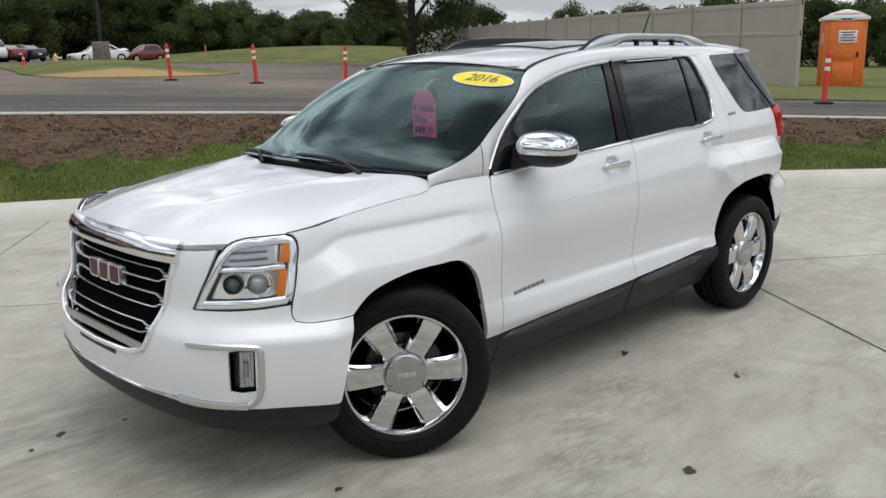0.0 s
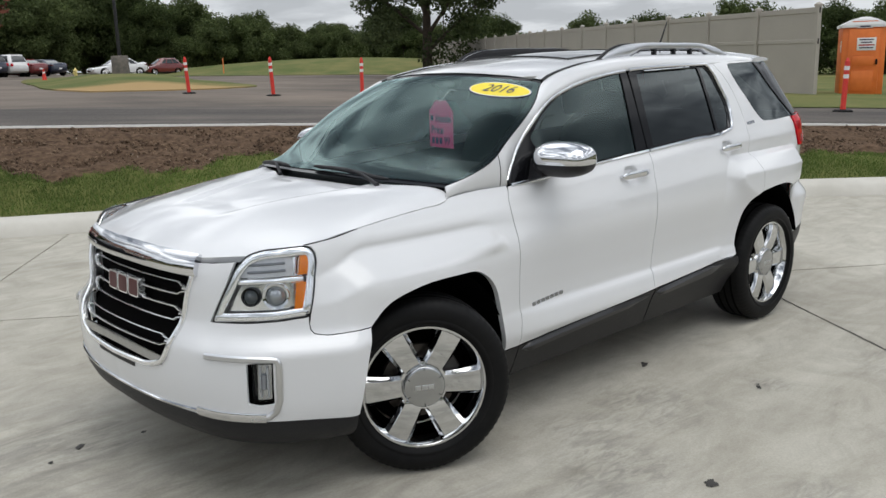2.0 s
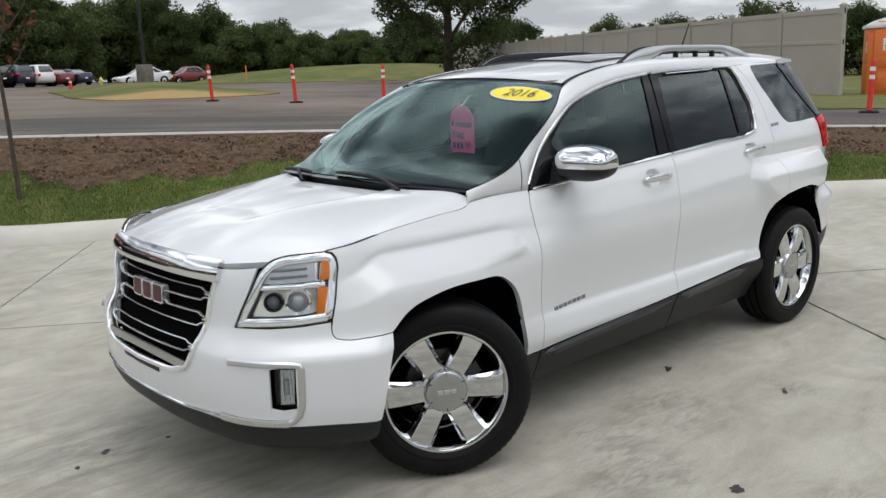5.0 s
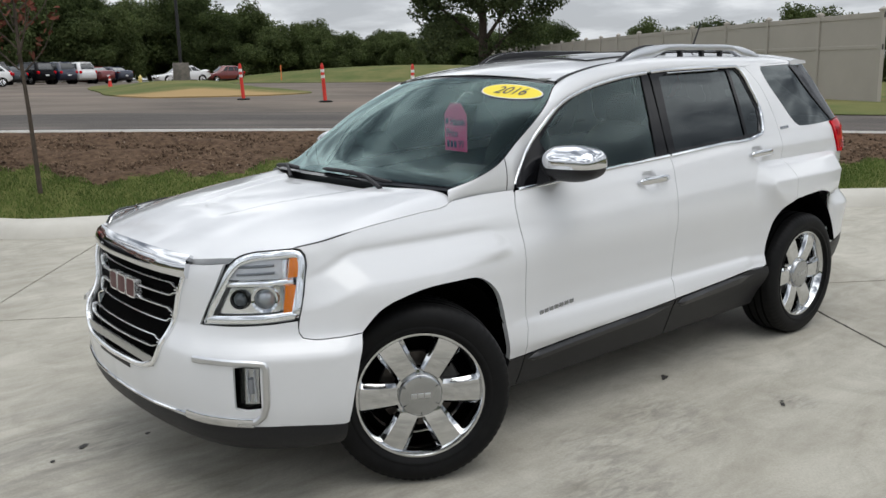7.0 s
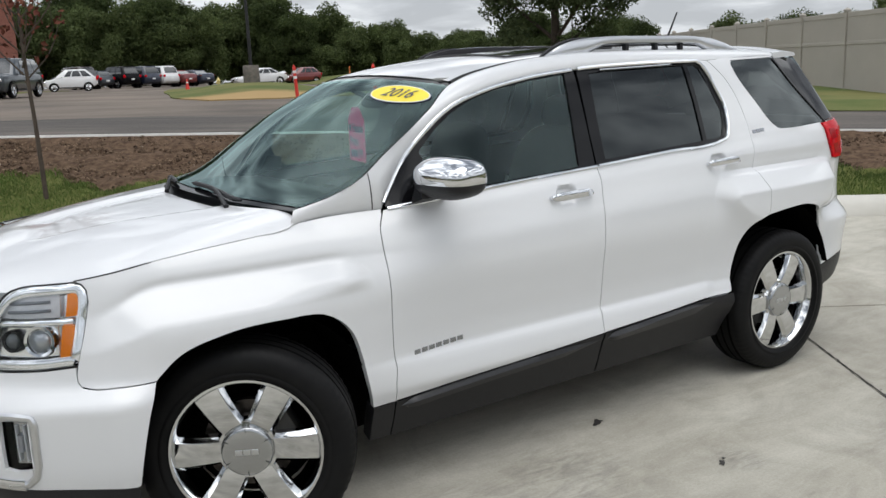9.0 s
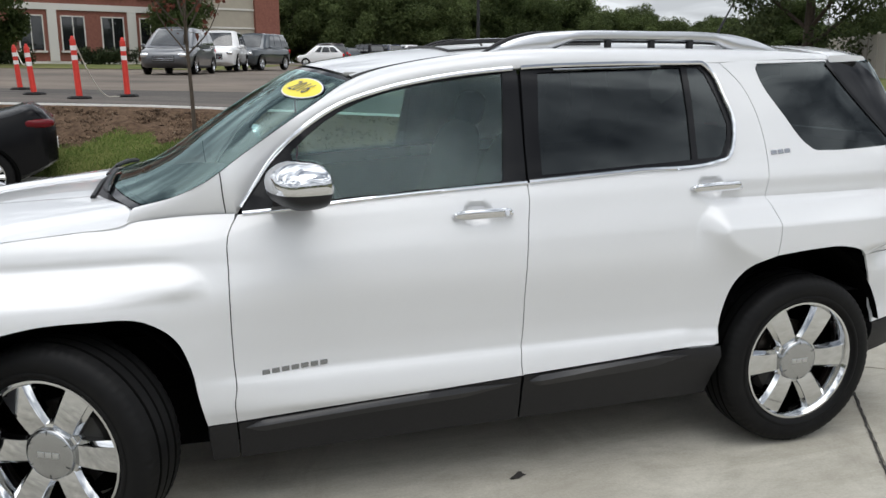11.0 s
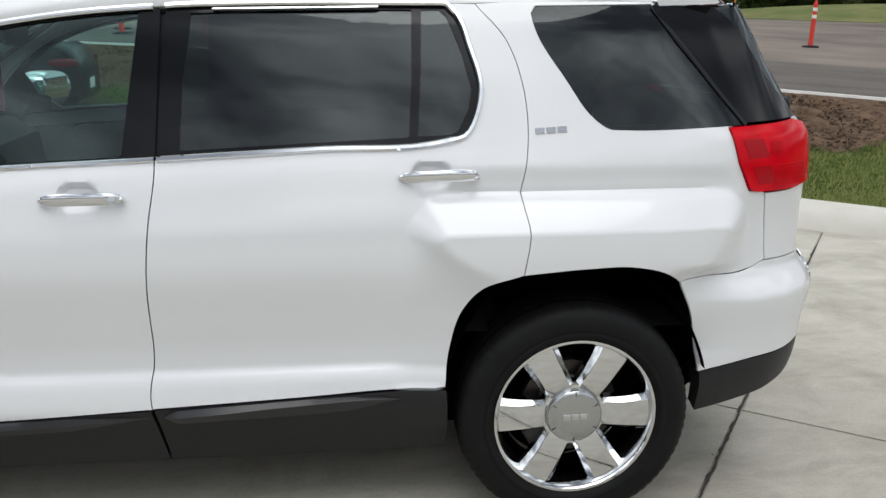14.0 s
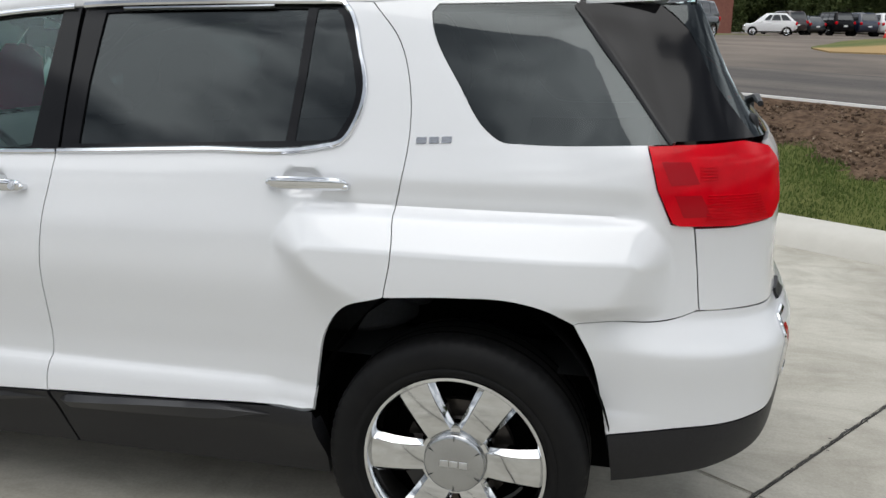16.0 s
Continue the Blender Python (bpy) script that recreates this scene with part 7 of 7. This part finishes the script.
# ---- sticker and price tag on the windscreen ----
YELLOW = material("yellow_vinyl", (0.90, 0.72, 0.04), 0.45)
NAVY = material("dark_blue_vinyl", (0.02, 0.025, 0.10), 0.45)
PINK = material("pink_card", (0.80, 0.10, 0.28), 0.7, var=(0.74, 0.08, 0.24), scale=12)
def lettering(text, size, m, mat, name, parent, shear=0.0, bold=0.0):
    cu = bpy.data.curves.new(name, "FONT")
    cu.body, cu.size, cu.align_x, cu.align_y, cu.shear, cu.offset = text, size, "CENTER", "CENTER", shear, bold
    cu.extrude = 0.0004
    tmp = bpy.data.objects.new(name, cu)
    scene.collection.objects.link(tmp)
    dg = bpy.context.evaluated_depsgraph_get()
    me = bpy.data.meshes.new_from_object(tmp.evaluated_get(dg))
    bpy.data.objects.remove(tmp)
    me.materials.clear()
    me.materials.append(mat)
    ob = new(name, me)
    ob.parent = parent
    ob.matrix_world = m
    return ob

def on_screen(u, k, lift):
    u, k = np.asarray(u, float), np.asarray(k, float)
    p = screen(u, k)
    e = 1e-3
    a, b = screen(u + e, k) - screen(u - e, k), screen(u, k + e) - screen(u, k - e)
    n = np.cross(a, b)
    n /= np.linalg.norm(n, axis=-1)[..., None]
    n = np.where(n[..., 2:3] < 0, -n, n)
    return p + n * lift

def oval(uc, kc, ru, rk, lift, n=40):
    t = np.linspace(0, 2 * math.pi, n, endpoint=False)
    rim = on_screen(uc + ru * np.cos(t), kc + rk * np.sin(t), lift)
    mid = on_screen(uc + ru * .5 * np.cos(t), kc + rk * .5 * np.sin(t), lift)
    c = on_screen(np.array([uc]), np.array([kc]), lift)
    v = [tuple(p) for p in rim] + [tuple(p) for p in mid] + [tuple(c[0])]
    f = [(i, n + i, n + (i + 1) % n, (i + 1) % n) for i in range(n)] + [(n + i, 2 * n, n + (i + 1) % n) for i in range(n)]
    return v, f

UC, KC = -.706, .892
st = part("year_sticker", oval(UC, KC, .252, .058, .003), NAVY, car, "yellow oval year sticker on the windscreen")
part("sticker_rim", oval(UC, KC, .247, .055, .0040), PAPER, st)
part("sticker_face", oval(UC, KC, .238, .050, .0050), YELLOW, st)
cpt = on_screen(np.array([UC]), np.array([KC]), .0075)[0]
du = on_screen(np.array([UC + .02]), np.array([KC]), .0075)[0] - on_screen(np.array([UC - .02]), np.array([KC]), .0075)[0]
dk = on_screen(np.array([UC]), np.array([KC + .02]), .0075)[0] - on_screen(np.array([UC]), np.array([KC - .02]), .0075)[0]
X_ = Vector(du).normalized()
Z_ = X_.cross(Vector(dk)).normalized()
if Z_.z < 0:
    Z_ = -Z_
Y_ = Z_.cross(X_)
# seen from before the car, the text runs from the car's right to its left
X_, Y_ = -X_, -Y_
if Y_.z < 0:
    X_, Y_ = -X_, -Y_
m4 = Matrix((X_, Y_, Z_)).transposed().to_4x4()
m4.translation = Vector(cpt)
lettering("2016", .086, m4, NAVY, "year_digits", st, shear=.30, bold=-.0006)

tag_at = pose(.905, -.02, 1.20, 0, 0, -10)
tag = thing("price_tag", "pink card price tag hanging inside the windscreen", "price tag", at=tag_at)
W2 = .112
part("card", join(([(0, -W2, 0), (0, W2, 0), (0, W2, .190), (0, .05, .245), (0, -.05, .245), (0, -W2, .190)], [(0, 1, 2, 3, 4, 5)]), ([(.001, -W2, 0), (.001, W2, 0), (.001, W2, .190), (.001, .05, .245), (.001, -.05, .245), (.001, -W2, .190)], [(5, 4, 3, 2, 1, 0)])), PINK, tag, smooth=False)
tm = tag_at @ Matrix(((0, 0, -1, -.002), (-1, 0, 0, 0), (0, 1, 0, 0), (0, 0, 0, 1)))
part("tag_bar", box(-.003, -.001, .072, .098, .138, .166), NAVY, tag, smooth=False)
lettering("Hassle", .056, tm @ Matrix.Translation((.022, .150, 0)), NAVY, "tag_word", tag, bold=.001)
lettering("Price", .058, tm @ Matrix.Translation((-.035, .090, 0)), NAVY, "tag_word", tag, bold=.001)
for k in range(3):
    part("price_bar", box(-.003, -.001, .075 - k * .036 - .012, .075 - k * .036 + .012, .018, .052), NAVY, tag, smooth=False)
lettering("99", .056, tm @ Matrix.Translation((.055, .036, 0)), NAVY, "tag_digits", tag)
part("tag_string", tube([(0, 0, .24), (.06, 0, .30), (.11, .0, .29)], .0015, 5), PAPER, tag)


# ---- other vehicles ----
LAMP_DEEP = material("deep_red_lens", (0.11, 0.002, 0.006), 0.15, spec=0.25)
CAR_BLACK = material("black_car_paint", (0.005, 0.005, 0.006), 0.22, spec=0.16)
CAR_MAROON = material("dark_maroon_paint", (0.022, 0.010, 0.012), 0.25, coat=1.0)
CAR_GREY = material("grey_metallic_paint", (0.12, 0.125, 0.135), 0.30, 0.5, coat=1.0)
CAR_SLATE = material("slate_metallic_paint", (0.055, 0.065, 0.075), 0.30, 0.5, coat=1.0)
CAR_WHITE = material("white_car_paint", (0.78, 0.78, 0.78), 0.35, coat=1.0)
CAR_NAVY = material("navy_car_paint", (0.012, 0.018, 0.040), 0.28, coat=1.0)
CAR_RED = material("dark_red_car_paint", (0.16, 0.016, 0.016), 0.3, coat=1.0)
FAR_GLASS = material("dark_car_window", (0.012, 0.014, 0.015), 0.05, coat=1.0)
RIM = material("alloy_rim", (0.62, 0.63, 0.65), 0.22, 1.0)

# half length, half width; shoulder line, roof line, sill; greenhouse: screen foot, roof front, roof rear, rear foot; wheel places and radius
KINDS = {
    "suv": dict(L=2.45, W=.96, nose=1.02, belt=1.10, roof=1.80, sill=.33, g=(-1.05, -.35, 2.05, 2.36), wb=(-1.50, 1.50), r=.38, hood=1.08),
    "van": dict(L=2.52, W=.97, nose=.88, belt=1.02, roof=1.72, sill=.26, g=(-1.72, -.62, 2.10, 2.42), wb=(-1.52, 1.48), r=.33, hood=.98),
    "hatch": dict(L=1.78, W=.80, nose=.80, belt=.96, roof=1.47, sill=.24, g=(-1.00, -.30, 1.05, 1.66), wb=(-1.12, 1.12), r=.30, hood=.90),
    "sedan": dict(L=2.40, W=.91, nose=.72, belt=.95, roof=1.43, sill=.22, g=(-1.10, -.25, 1.00, 1.80), wb=(-1.42, 1.60), r=.335, hood=.88),
}


def vehicle(name, kind, paint, at, label, category, rims=5):
    """A parked car that faces local -x."""
    k = KINDS[kind]
    L, W, g = k["L"], k["W"], k["g"]
    ob = thing(name, label, category, at=at)
    tail = k["belt"] + (.02 if kind != "sedan" else .10)
    xs = np.concatenate([[-L, -L + .03], np.linspace(-L + .12, L - .12, 40), [L - .03, L]])
    top = curve([-L, -L + .12, -L + .45, g[0] - .05, g[0] + .3, .4, min(g[3], L - .25), L - .1, L], [k["nose"] * .80, k["nose"] * .97, k["nose"] * 1.03, k["hood"], k["belt"], k["belt"], tail, tail - .01, tail - .15], xs)
    wid = curve([-L, -L + .10, -L + .4, -L + .9, 0, L - .9, L - .35, L - .08, L], [W * .62, W * .80, W * .93, W, W, W, W * .96, W * .86, W * .74], xs)
    low = curve([-L, -L + .3, -L + .8, L - .8, L - .3, L], [.42, .26, k["sill"], k["sill"], .32, .48], xs)
    rows = []
    for x, t, w, b in zip(xs, top, wid, low):
        h = t - b
        rows.append([(x, s * w * f, b + h * z) for s, f, z in ((-1, .82, 0), (-1, .95, .06), (-1, .995, .30), (-1, 1.0, .55), (-1, .985, .80), (-1, .95, .93), (-1, .84, 1.0), (-1, .4, 1.018), (0, 0, 1.022), (1, .4, 1.018), (1, .84, 1.0), (1, .95, .93), (1, .985, .80), (1, 1.0, .55), (1, .995, .30), (1, .95, .06), (1, .82, 0))])
    body = part("body", loft(rows, closed=True, caps=True), paint, ob)
    # greenhouse
    zb, zr = k["belt"] - .02, k["roof"]
    wb_, wr_ = W * .93, W * .74
    ring_rows = []
    for t in np.linspace(0, 1, 7):
        x0, x1 = g[0] + (g[1] - g[0]) * t, g[3] + (g[2] - g[3]) * t
        z = zb + (zr - zb) * (1 - (1 - t) ** 1.12)
        w = wb_ + (wr_ - wb_) * t ** 1.3
        c = .10 + .08 * t
        ring_rows.append([(x0 + c, -w, z), (x0 + (x1 - x0) * .35, -w, z), (x0 + (x1 - x0) * .7, -w, z), (x1 - c, -w, z), (x1, -w * .8, z), (x1, w * .8, z), (x1 - c, w, z), (x0 + (x1 - x0) * .7, w, z), (x0 + (x1 - x0) * .35, w, z), (x0 + c, w, z), (x0 - .02, w * .8, z), (x0 - .06, 0, z), (x0 - .02, -w * .8, z)])
    gh = part("cabin", loft(ring_rows, closed=True), paint, ob, sharp=60)
    last = ring_rows[-1]
    part("roof", loft([[(x, y * f, zr + h) for x, y, z in last] for f, h in ((1.0, 0), (.93, .03), (.75, .05), (.3, .06))] , closed=True, caps=True), paint, ob)
    # side panes
    def side_pt(u, t, s):
        x0, x1 = g[0] + (g[1] - g[0]) * t + .10, g[3] + (g[2] - g[3]) * t - .10
        w = wb_ + (wr_ - wb_) * t ** 1.3
        return (x0 + (x1 - x0) * u, s * (w + .008), zb + (zr - zb) * (1 - (1 - t) ** 1.12))
    for s in (-1, 1):
        for u0, u1 in ((.06, .34), (.38, .66), (.70, .95)):
            q = [[side_pt(u, t, s) for u in np.linspace(u0 + (.10 if u0 < .1 else 0) * (1 - 0), u1, 5)] for t in np.linspace(.16, .88, 5)]
            part("side_window", loft(q if s < 0 else [list(reversed(r)) for r in q]), FAR_GLASS, gh)
    def cross(t, front):
        x = (g[0] + (g[1] - g[0]) * t - .03) if front else (g[3] + (g[2] - g[3]) * t + .012)
        w = (wb_ + (wr_ - wb_) * t ** 1.3) * .76
        z = zb + (zr - zb) * (1 - (1 - t) ** 1.12)
        return [(x + (0 if not front else (-.045 * (1 - (y / w) ** 2))), y, z) for y in np.linspace(-w, w, 9)]
    part("front_window", loft([list(reversed(cross(t, True))) for t in np.linspace(.10, .92, 6)]), FAR_GLASS, gh)
    part("back_window", loft([cross(t, False) for t in np.linspace(.18, .88, 6)]), FAR_GLASS, gh)
    # lamps, grille, plate bar
    for s in (-1, 1):
        part("headlamp", blob(-L + .10, s * W * .70, k["nose"] * .80, .10, W * .17, .085, 3, 16, 10), LAMP_SILVER, body)
        part("tail_lamp", blob(L - (.07 if kind != "sedan" else .20), s * W * (.80 if kind != "sedan" else .84), k["belt"] - (.12 if kind != "sedan" else .02), .08 if kind != "sedan" else .19, W * .12, .12 if kind != "sedan" else .055, 3, 16, 10), RED_LENS if kind != "sedan" else LAMP_DEEP, body)
        part("mirror", blob(g[0] + .45, s * (W + .07), k["belt"] + .05, .06, .09, .065, 2.6, 14, 10), paint, body)
        for x in k["wb"]:
            wheel = new("wheel"); wheel.parent = ob
            wheel.matrix_basis = pose(x, s * (W - .10), k["r"], 0, 0, 0 if s < 0 else 180)
            r = k["r"]
            part("tyre", lathe([(-.10, r * .66), (-.115, r * .80), (-.10, r * .95), (-.07, r), (.07, r), (.10, r * .95), (.10, r * .6)], 36), RUBBER, wheel)
            part("rim", join(lathe([(-.095, r * .68), (-.108, r * .67), (-.10, r * .63), (-.03, r * .58)], 36), lathe([(-.09, .0001), (-.085, r * .16), (-.05, r * .18)], 16), *[moved(loft([[(q, -.085 + .03 * (q < r * .3), -hw), (q, -.10, 0), (q, -.085, hw)] for q, hw in ((r * .12, .03), (r * .4, .022), (r * .66, .03))]), Matrix.Rotation(2 * math.pi * i / (2 * rims), 4, "Y")) for i in range(2 * rims)]), RIM, wheel)
            # near-black disc and rings in place of the shade inside an uncut wheel well
            part("wheel_shade", lathe([(-.02, .0001), (-.02, r * .66)], 24), DARK, wheel)
            part("arch", lathe([(-.13, r * 1.03), (-.122, r * 1.10), (-.02, r * 1.12)], 28, a0=-.35, a1=math.pi + .35), DARK, wheel)
            part("arch_shade", lathe([(-.085, r * .9), (-.105, r * 1.09)], 28, a0=-.2, a1=math.pi + .2), DARK, wheel)
        part("door_handle", box(-.15, .05, s * W - .012, s * W + .022, k["belt"] - .14, k["belt"] - .11, .006), RIM if kind == "suv" else paint, body)
    part("front_grille", box(-L - .006, -L + .05, -W * .42, W * .42, k["nose"] * .52, k["nose"] * .78, .015), GLOSS_BLACK, body)
    part("grille_bar", join(*[box(-L - .014, -L + .03, -W * .40, W * .40, k["nose"] * z, k["nose"] * z + .022, .006) for z in (.57, .64, .71)]), RIM, body)
    part("plate_bar", box(L - .02, L + .012, -.16, .16, k["belt"] * .62, k["belt"] * .62 + .12, .004), PAPER, body)
    for s in (-1, 1):
        part("sill_trim", box(-1.1, 1.1, s * W * .97 - .02, s * W * .97 + .02, k["sill"] + .0, k["sill"] + .07, .01), BLACK_TRIM, body)
    return ob


def facing(x, y, az, z=None):
    """Stands a car on the ground so that its front points along the bearing az."""
    return pose(x, y, gz(x, y) if z is None else z, 0, 0, az - 180)


# the dark SUV on the road, its front away from the apron's mouth
suv = vehicle("dark_suv", "suv", CAR_MAROON, facing(14.1, 74.3, 110), "shiny dark maroon SUV with chrome wheels in the car park", "car", 5)
part("fender_vent", join(*[box(-1.18 + i * .07, -1.13 + i * .07, -.985, -.95, .88, .95, .006) for i in range(3)]), RIM, suv)
part("fender_vent", join(*[box(-1.18 + i * .07, -1.13 + i * .07, .95, .985, .88, .95, .006) for i in range(3)]), RIM, suv)
vehicle("black_sedan", "sedan", CAR_BLACK, facing(-3.36, 7.78, 187, 0.0), "black sedan parked on the concrete by the kerb", "car", 7)
vehicle("minivan", "van", CAR_GREY, facing(.95, 32.5, 255), "grey minivan parked across the road", "car")
vehicle("parked_hatchback", "suv", CAR_WHITE, facing(2.9, 38.5, 258), "white car parked between two dark ones", "car")
vehicle("parked_suv", "suv", CAR_SLATE, facing(4.9, 42.5, 240), "dark slate SUV parked across the road", "car")
vehicle("small_hatchback", "hatch", CAR_WHITE, facing(11.6, 62.5, 172), "small white hatchback seen from its side", "car", 4)
for x, y, kd, pt, az, nm, lb in [(16.0, 75.0, "hatch", CAR_SLATE, 112, "parked_hatchback", "dark parked hatchback in the row"), (17.9, 75.7, "suv", CAR_BLACK, 110, "parked_suv", "black parked SUV in the row"), (19.8, 76.4, "suv", CAR_NAVY, 112, "parked_suv", "navy parked SUV in the row"), (21.7, 77.1, "suv", CAR_WHITE, 110, "parked_suv", "white parked SUV in the row"), (23.6, 77.8, "sedan", CAR_RED, 110, "parked_sedan", "dark red parked sedan in the row"), (25.5, 78.5, "sedan", CAR_NAVY, 110, "parked_sedan", "blue parked sedan in the row"), (29.0, 70.5, "sedan", CAR_WHITE, 178, "parked_sedan", "pale silver sedan behind the grassed island"), (31.8, 77.0, "hatch", CAR_SLATE, 178, "parked_hatchback", "grey car behind the grassed island"), (34.8, 74.0, "hatch", CAR_RED, 178, "parked_hatchback", "dark red car behind the grassed island")]:
    o = vehicle(nm, kd, pt, facing(x, y, az), lb, "car", 4)
    tagged(o, group="cars parked before the wood")


# ---- the brick building ----
BRICK = material("red_brick", (0.20, 0.075, 0.055), 0.9, var=(0.27, 0.11, 0.08), scale=6, bump=0.4, bscale=40)
RENDERED = material("beige_render", (0.42, 0.38, 0.31), 0.9, var=(0.38, 0.345, 0.285), scale=2)
CAST = material("white_cast_stone", (0.66, 0.64, 0.60), 0.8)
ROOFING = material("grey_roofing", (0.10, 0.10, 0.10), 0.9)
def brick_building():
    bx, by = -7.0, 60.0
    ob = thing("building", "red brick building with white bands and dark windows", "building", at=pose(bx, by, float(road_z(bx, by)) - .25, 0, 0, 24))
    H = 9.0
    w = part("wall", box(-30, 9, 0, 12, 0, H), BRICK, ob, "red brick wall", smooth=False)
    part("roof", box(-30.3, 9.3, -.3, 12.3, H, H + .35, .03), ROOFING, ob, smooth=False)
    for z in (.0, 3.6, 7.6):
        part("band", box(-30.1, 9.1, -.10, -.002, z + .2, z + .62 if z else .45, .01), CAST, w, "white stone band", smooth=False)
    for i in range(14):
        x = -28 + i * 2.7
        win = part("window", box(x - .75, x + .75, -.03, .05, 1.2, 3.4), FAR_GLASS, w, "dark window", smooth=False)
        part("window_frame", join(box(x - .80, x - .72, -.06, .02, 1.15, 3.45), box(x + .72, x + .80, -.06, .02, 1.15, 3.45), box(x - .80, x + .80, -.06, .02, 3.38, 3.46), box(x - .03, x + .03, -.06, .02, 1.2, 3.4)), CAST, win, smooth=False)
        part("window_sill", box(x - .9, x + .9, -.16, .0, 1.02, 1.15, .01), CAST, win, smooth=False)
        if i % 2 == 0:
            part("pilaster", box(x + 1.05, x + 1.65, -.14, -.003, .45, 3.8, .01), CAST, w, "white stone pilaster", smooth=False)
        up_ = part("window", box(x - .75, x + .75, -.03, .05, 4.9, 7.0), FAR_GLASS, w, "dark window", smooth=False)
        part("window_sill", box(x - .9, x + .9, -.16, .0, 4.75, 4.88, .01), CAST, up_, smooth=False)
    wing = part("wing_wall", box(9, 20.5, 5, 16, 0, H - .4), RENDERED, ob, "beige rendered wing", smooth=False)
    part("wing_roof", box(8.8, 20.8, 4.8, 16.3, H - .4, H, .03), ROOFING, ob, smooth=False)
    for z in (1.7, 3.1, 4.6):
        part("band", box(9.02, 20.45, 4.93, 4.998, z, z + .14), CAST, wing, smooth=False)
    part("wing_window", box(11.2, 12.3, 4.96, 5.02, 1.9, 2.9), FAR_GLASS, wing, smooth=False)
    part("brick_pier", box(18.3, 20.6, 4.7, 4.996, 0, H - .3), BRICK, wing, "brick corner pier", smooth=False)
    part("utility_box", box(17.2, 18.1, 3.5, 4.2, 0, 1.35, .03), CAST, ob, "grey utility cabinet", smooth=False)
brick_building()
HEDGE = island_material("hedge_leaves", (0.012, 0.022, 0.008), (0.045, 0.060, 0.022))
def hedge(x, y, turn, L, h):
    rng = np.random.default_rng(int(L * 10))
    ob = thing("hedge", "clipped dark green hedge by the building", "hedge", at=pose(x, y, tz(x, y), 0, 0, turn))
    c = np.stack([rng.uniform(-L / 2, L / 2, 60), rng.uniform(-.3, .3, 60), rng.uniform(.2, h - .2, 60)], -1)
    v, f = leaves(rng, c, np.full(60, .42), 5000, .07)
    me = bpy.data.meshes.new("foliage"); me.from_pydata(v, [], f); me.materials.append(HEDGE)
    q = new("foliage", me); q.parent = ob
    part("stem", tube([(0, 0, -.1), (0, 0, h * .6)], .05, 6), BARK, ob)
hedge(-3.2, 59.0, 24, 4.0, 1.1)
hedge(-9.0, 56.0, 24, 3.0, 1.1)
sheet("building_lawn", LAWN, np.linspace(70, 125, 40), np.linspace(33, 60, 12), lambda x, y, v: road_z(x, y) + np.where(x > 3 + (y - 40) * .35, -.4, .04), "lawn before the building", "lawn")
copy_thing(woods[0], pose(1.6, 60, tz(1.6, 60), 0, 0, 40) @ Matrix.Diagonal((.42, .42, .62, 1)))
copy_thing(woods[2], pose(-9.5, 50, tz(-9.5, 50), 0, 0, 10) @ Matrix.Diagonal((.6, .6, .6, 1)))
# a wire fence panel on the building's side
WIRE = material("galvanised_wire", (0.42, 0.43, 0.44), 0.45, 0.8)
def wire_panel(x, y, turn, L=3.0, h=1.8):
    ob = thing("wire_fence_panel", "grey temporary wire fence panel", "fence panel", at=pose(x, y, gz(x, y), 0, 0, turn))
    part("frame", join(tube([(0, 0, 0), (0, 0, h)], .025, 8), tube([(L, 0, 0), (L, 0, h)], .025, 8), tube([(0, 0, h), (L, 0, h)], .02, 8), tube([(0, 0, .1), (L, 0, .1)], .02, 8)), WIRE, ob)
    part("wire_net", join(*[tube([(u, 0, .1), (u, 0, h)], .004, 4) for u in np.arange(.12, L, .12)], *[tube([(0, 0, z), (L, 0, z)], .004, 4) for z in np.arange(.25, h, .14)]), WIRE, ob)
    part("foot", join(box(-.2, .2, -.1, .1, 0, .1, .01), box(L - .2, L + .2, -.1, .1, 0, .1, .01)), STONE, ob)
wire_panel(-5.6, 19.5, 110)
wire_panel(-6.7, 22.5, 150)
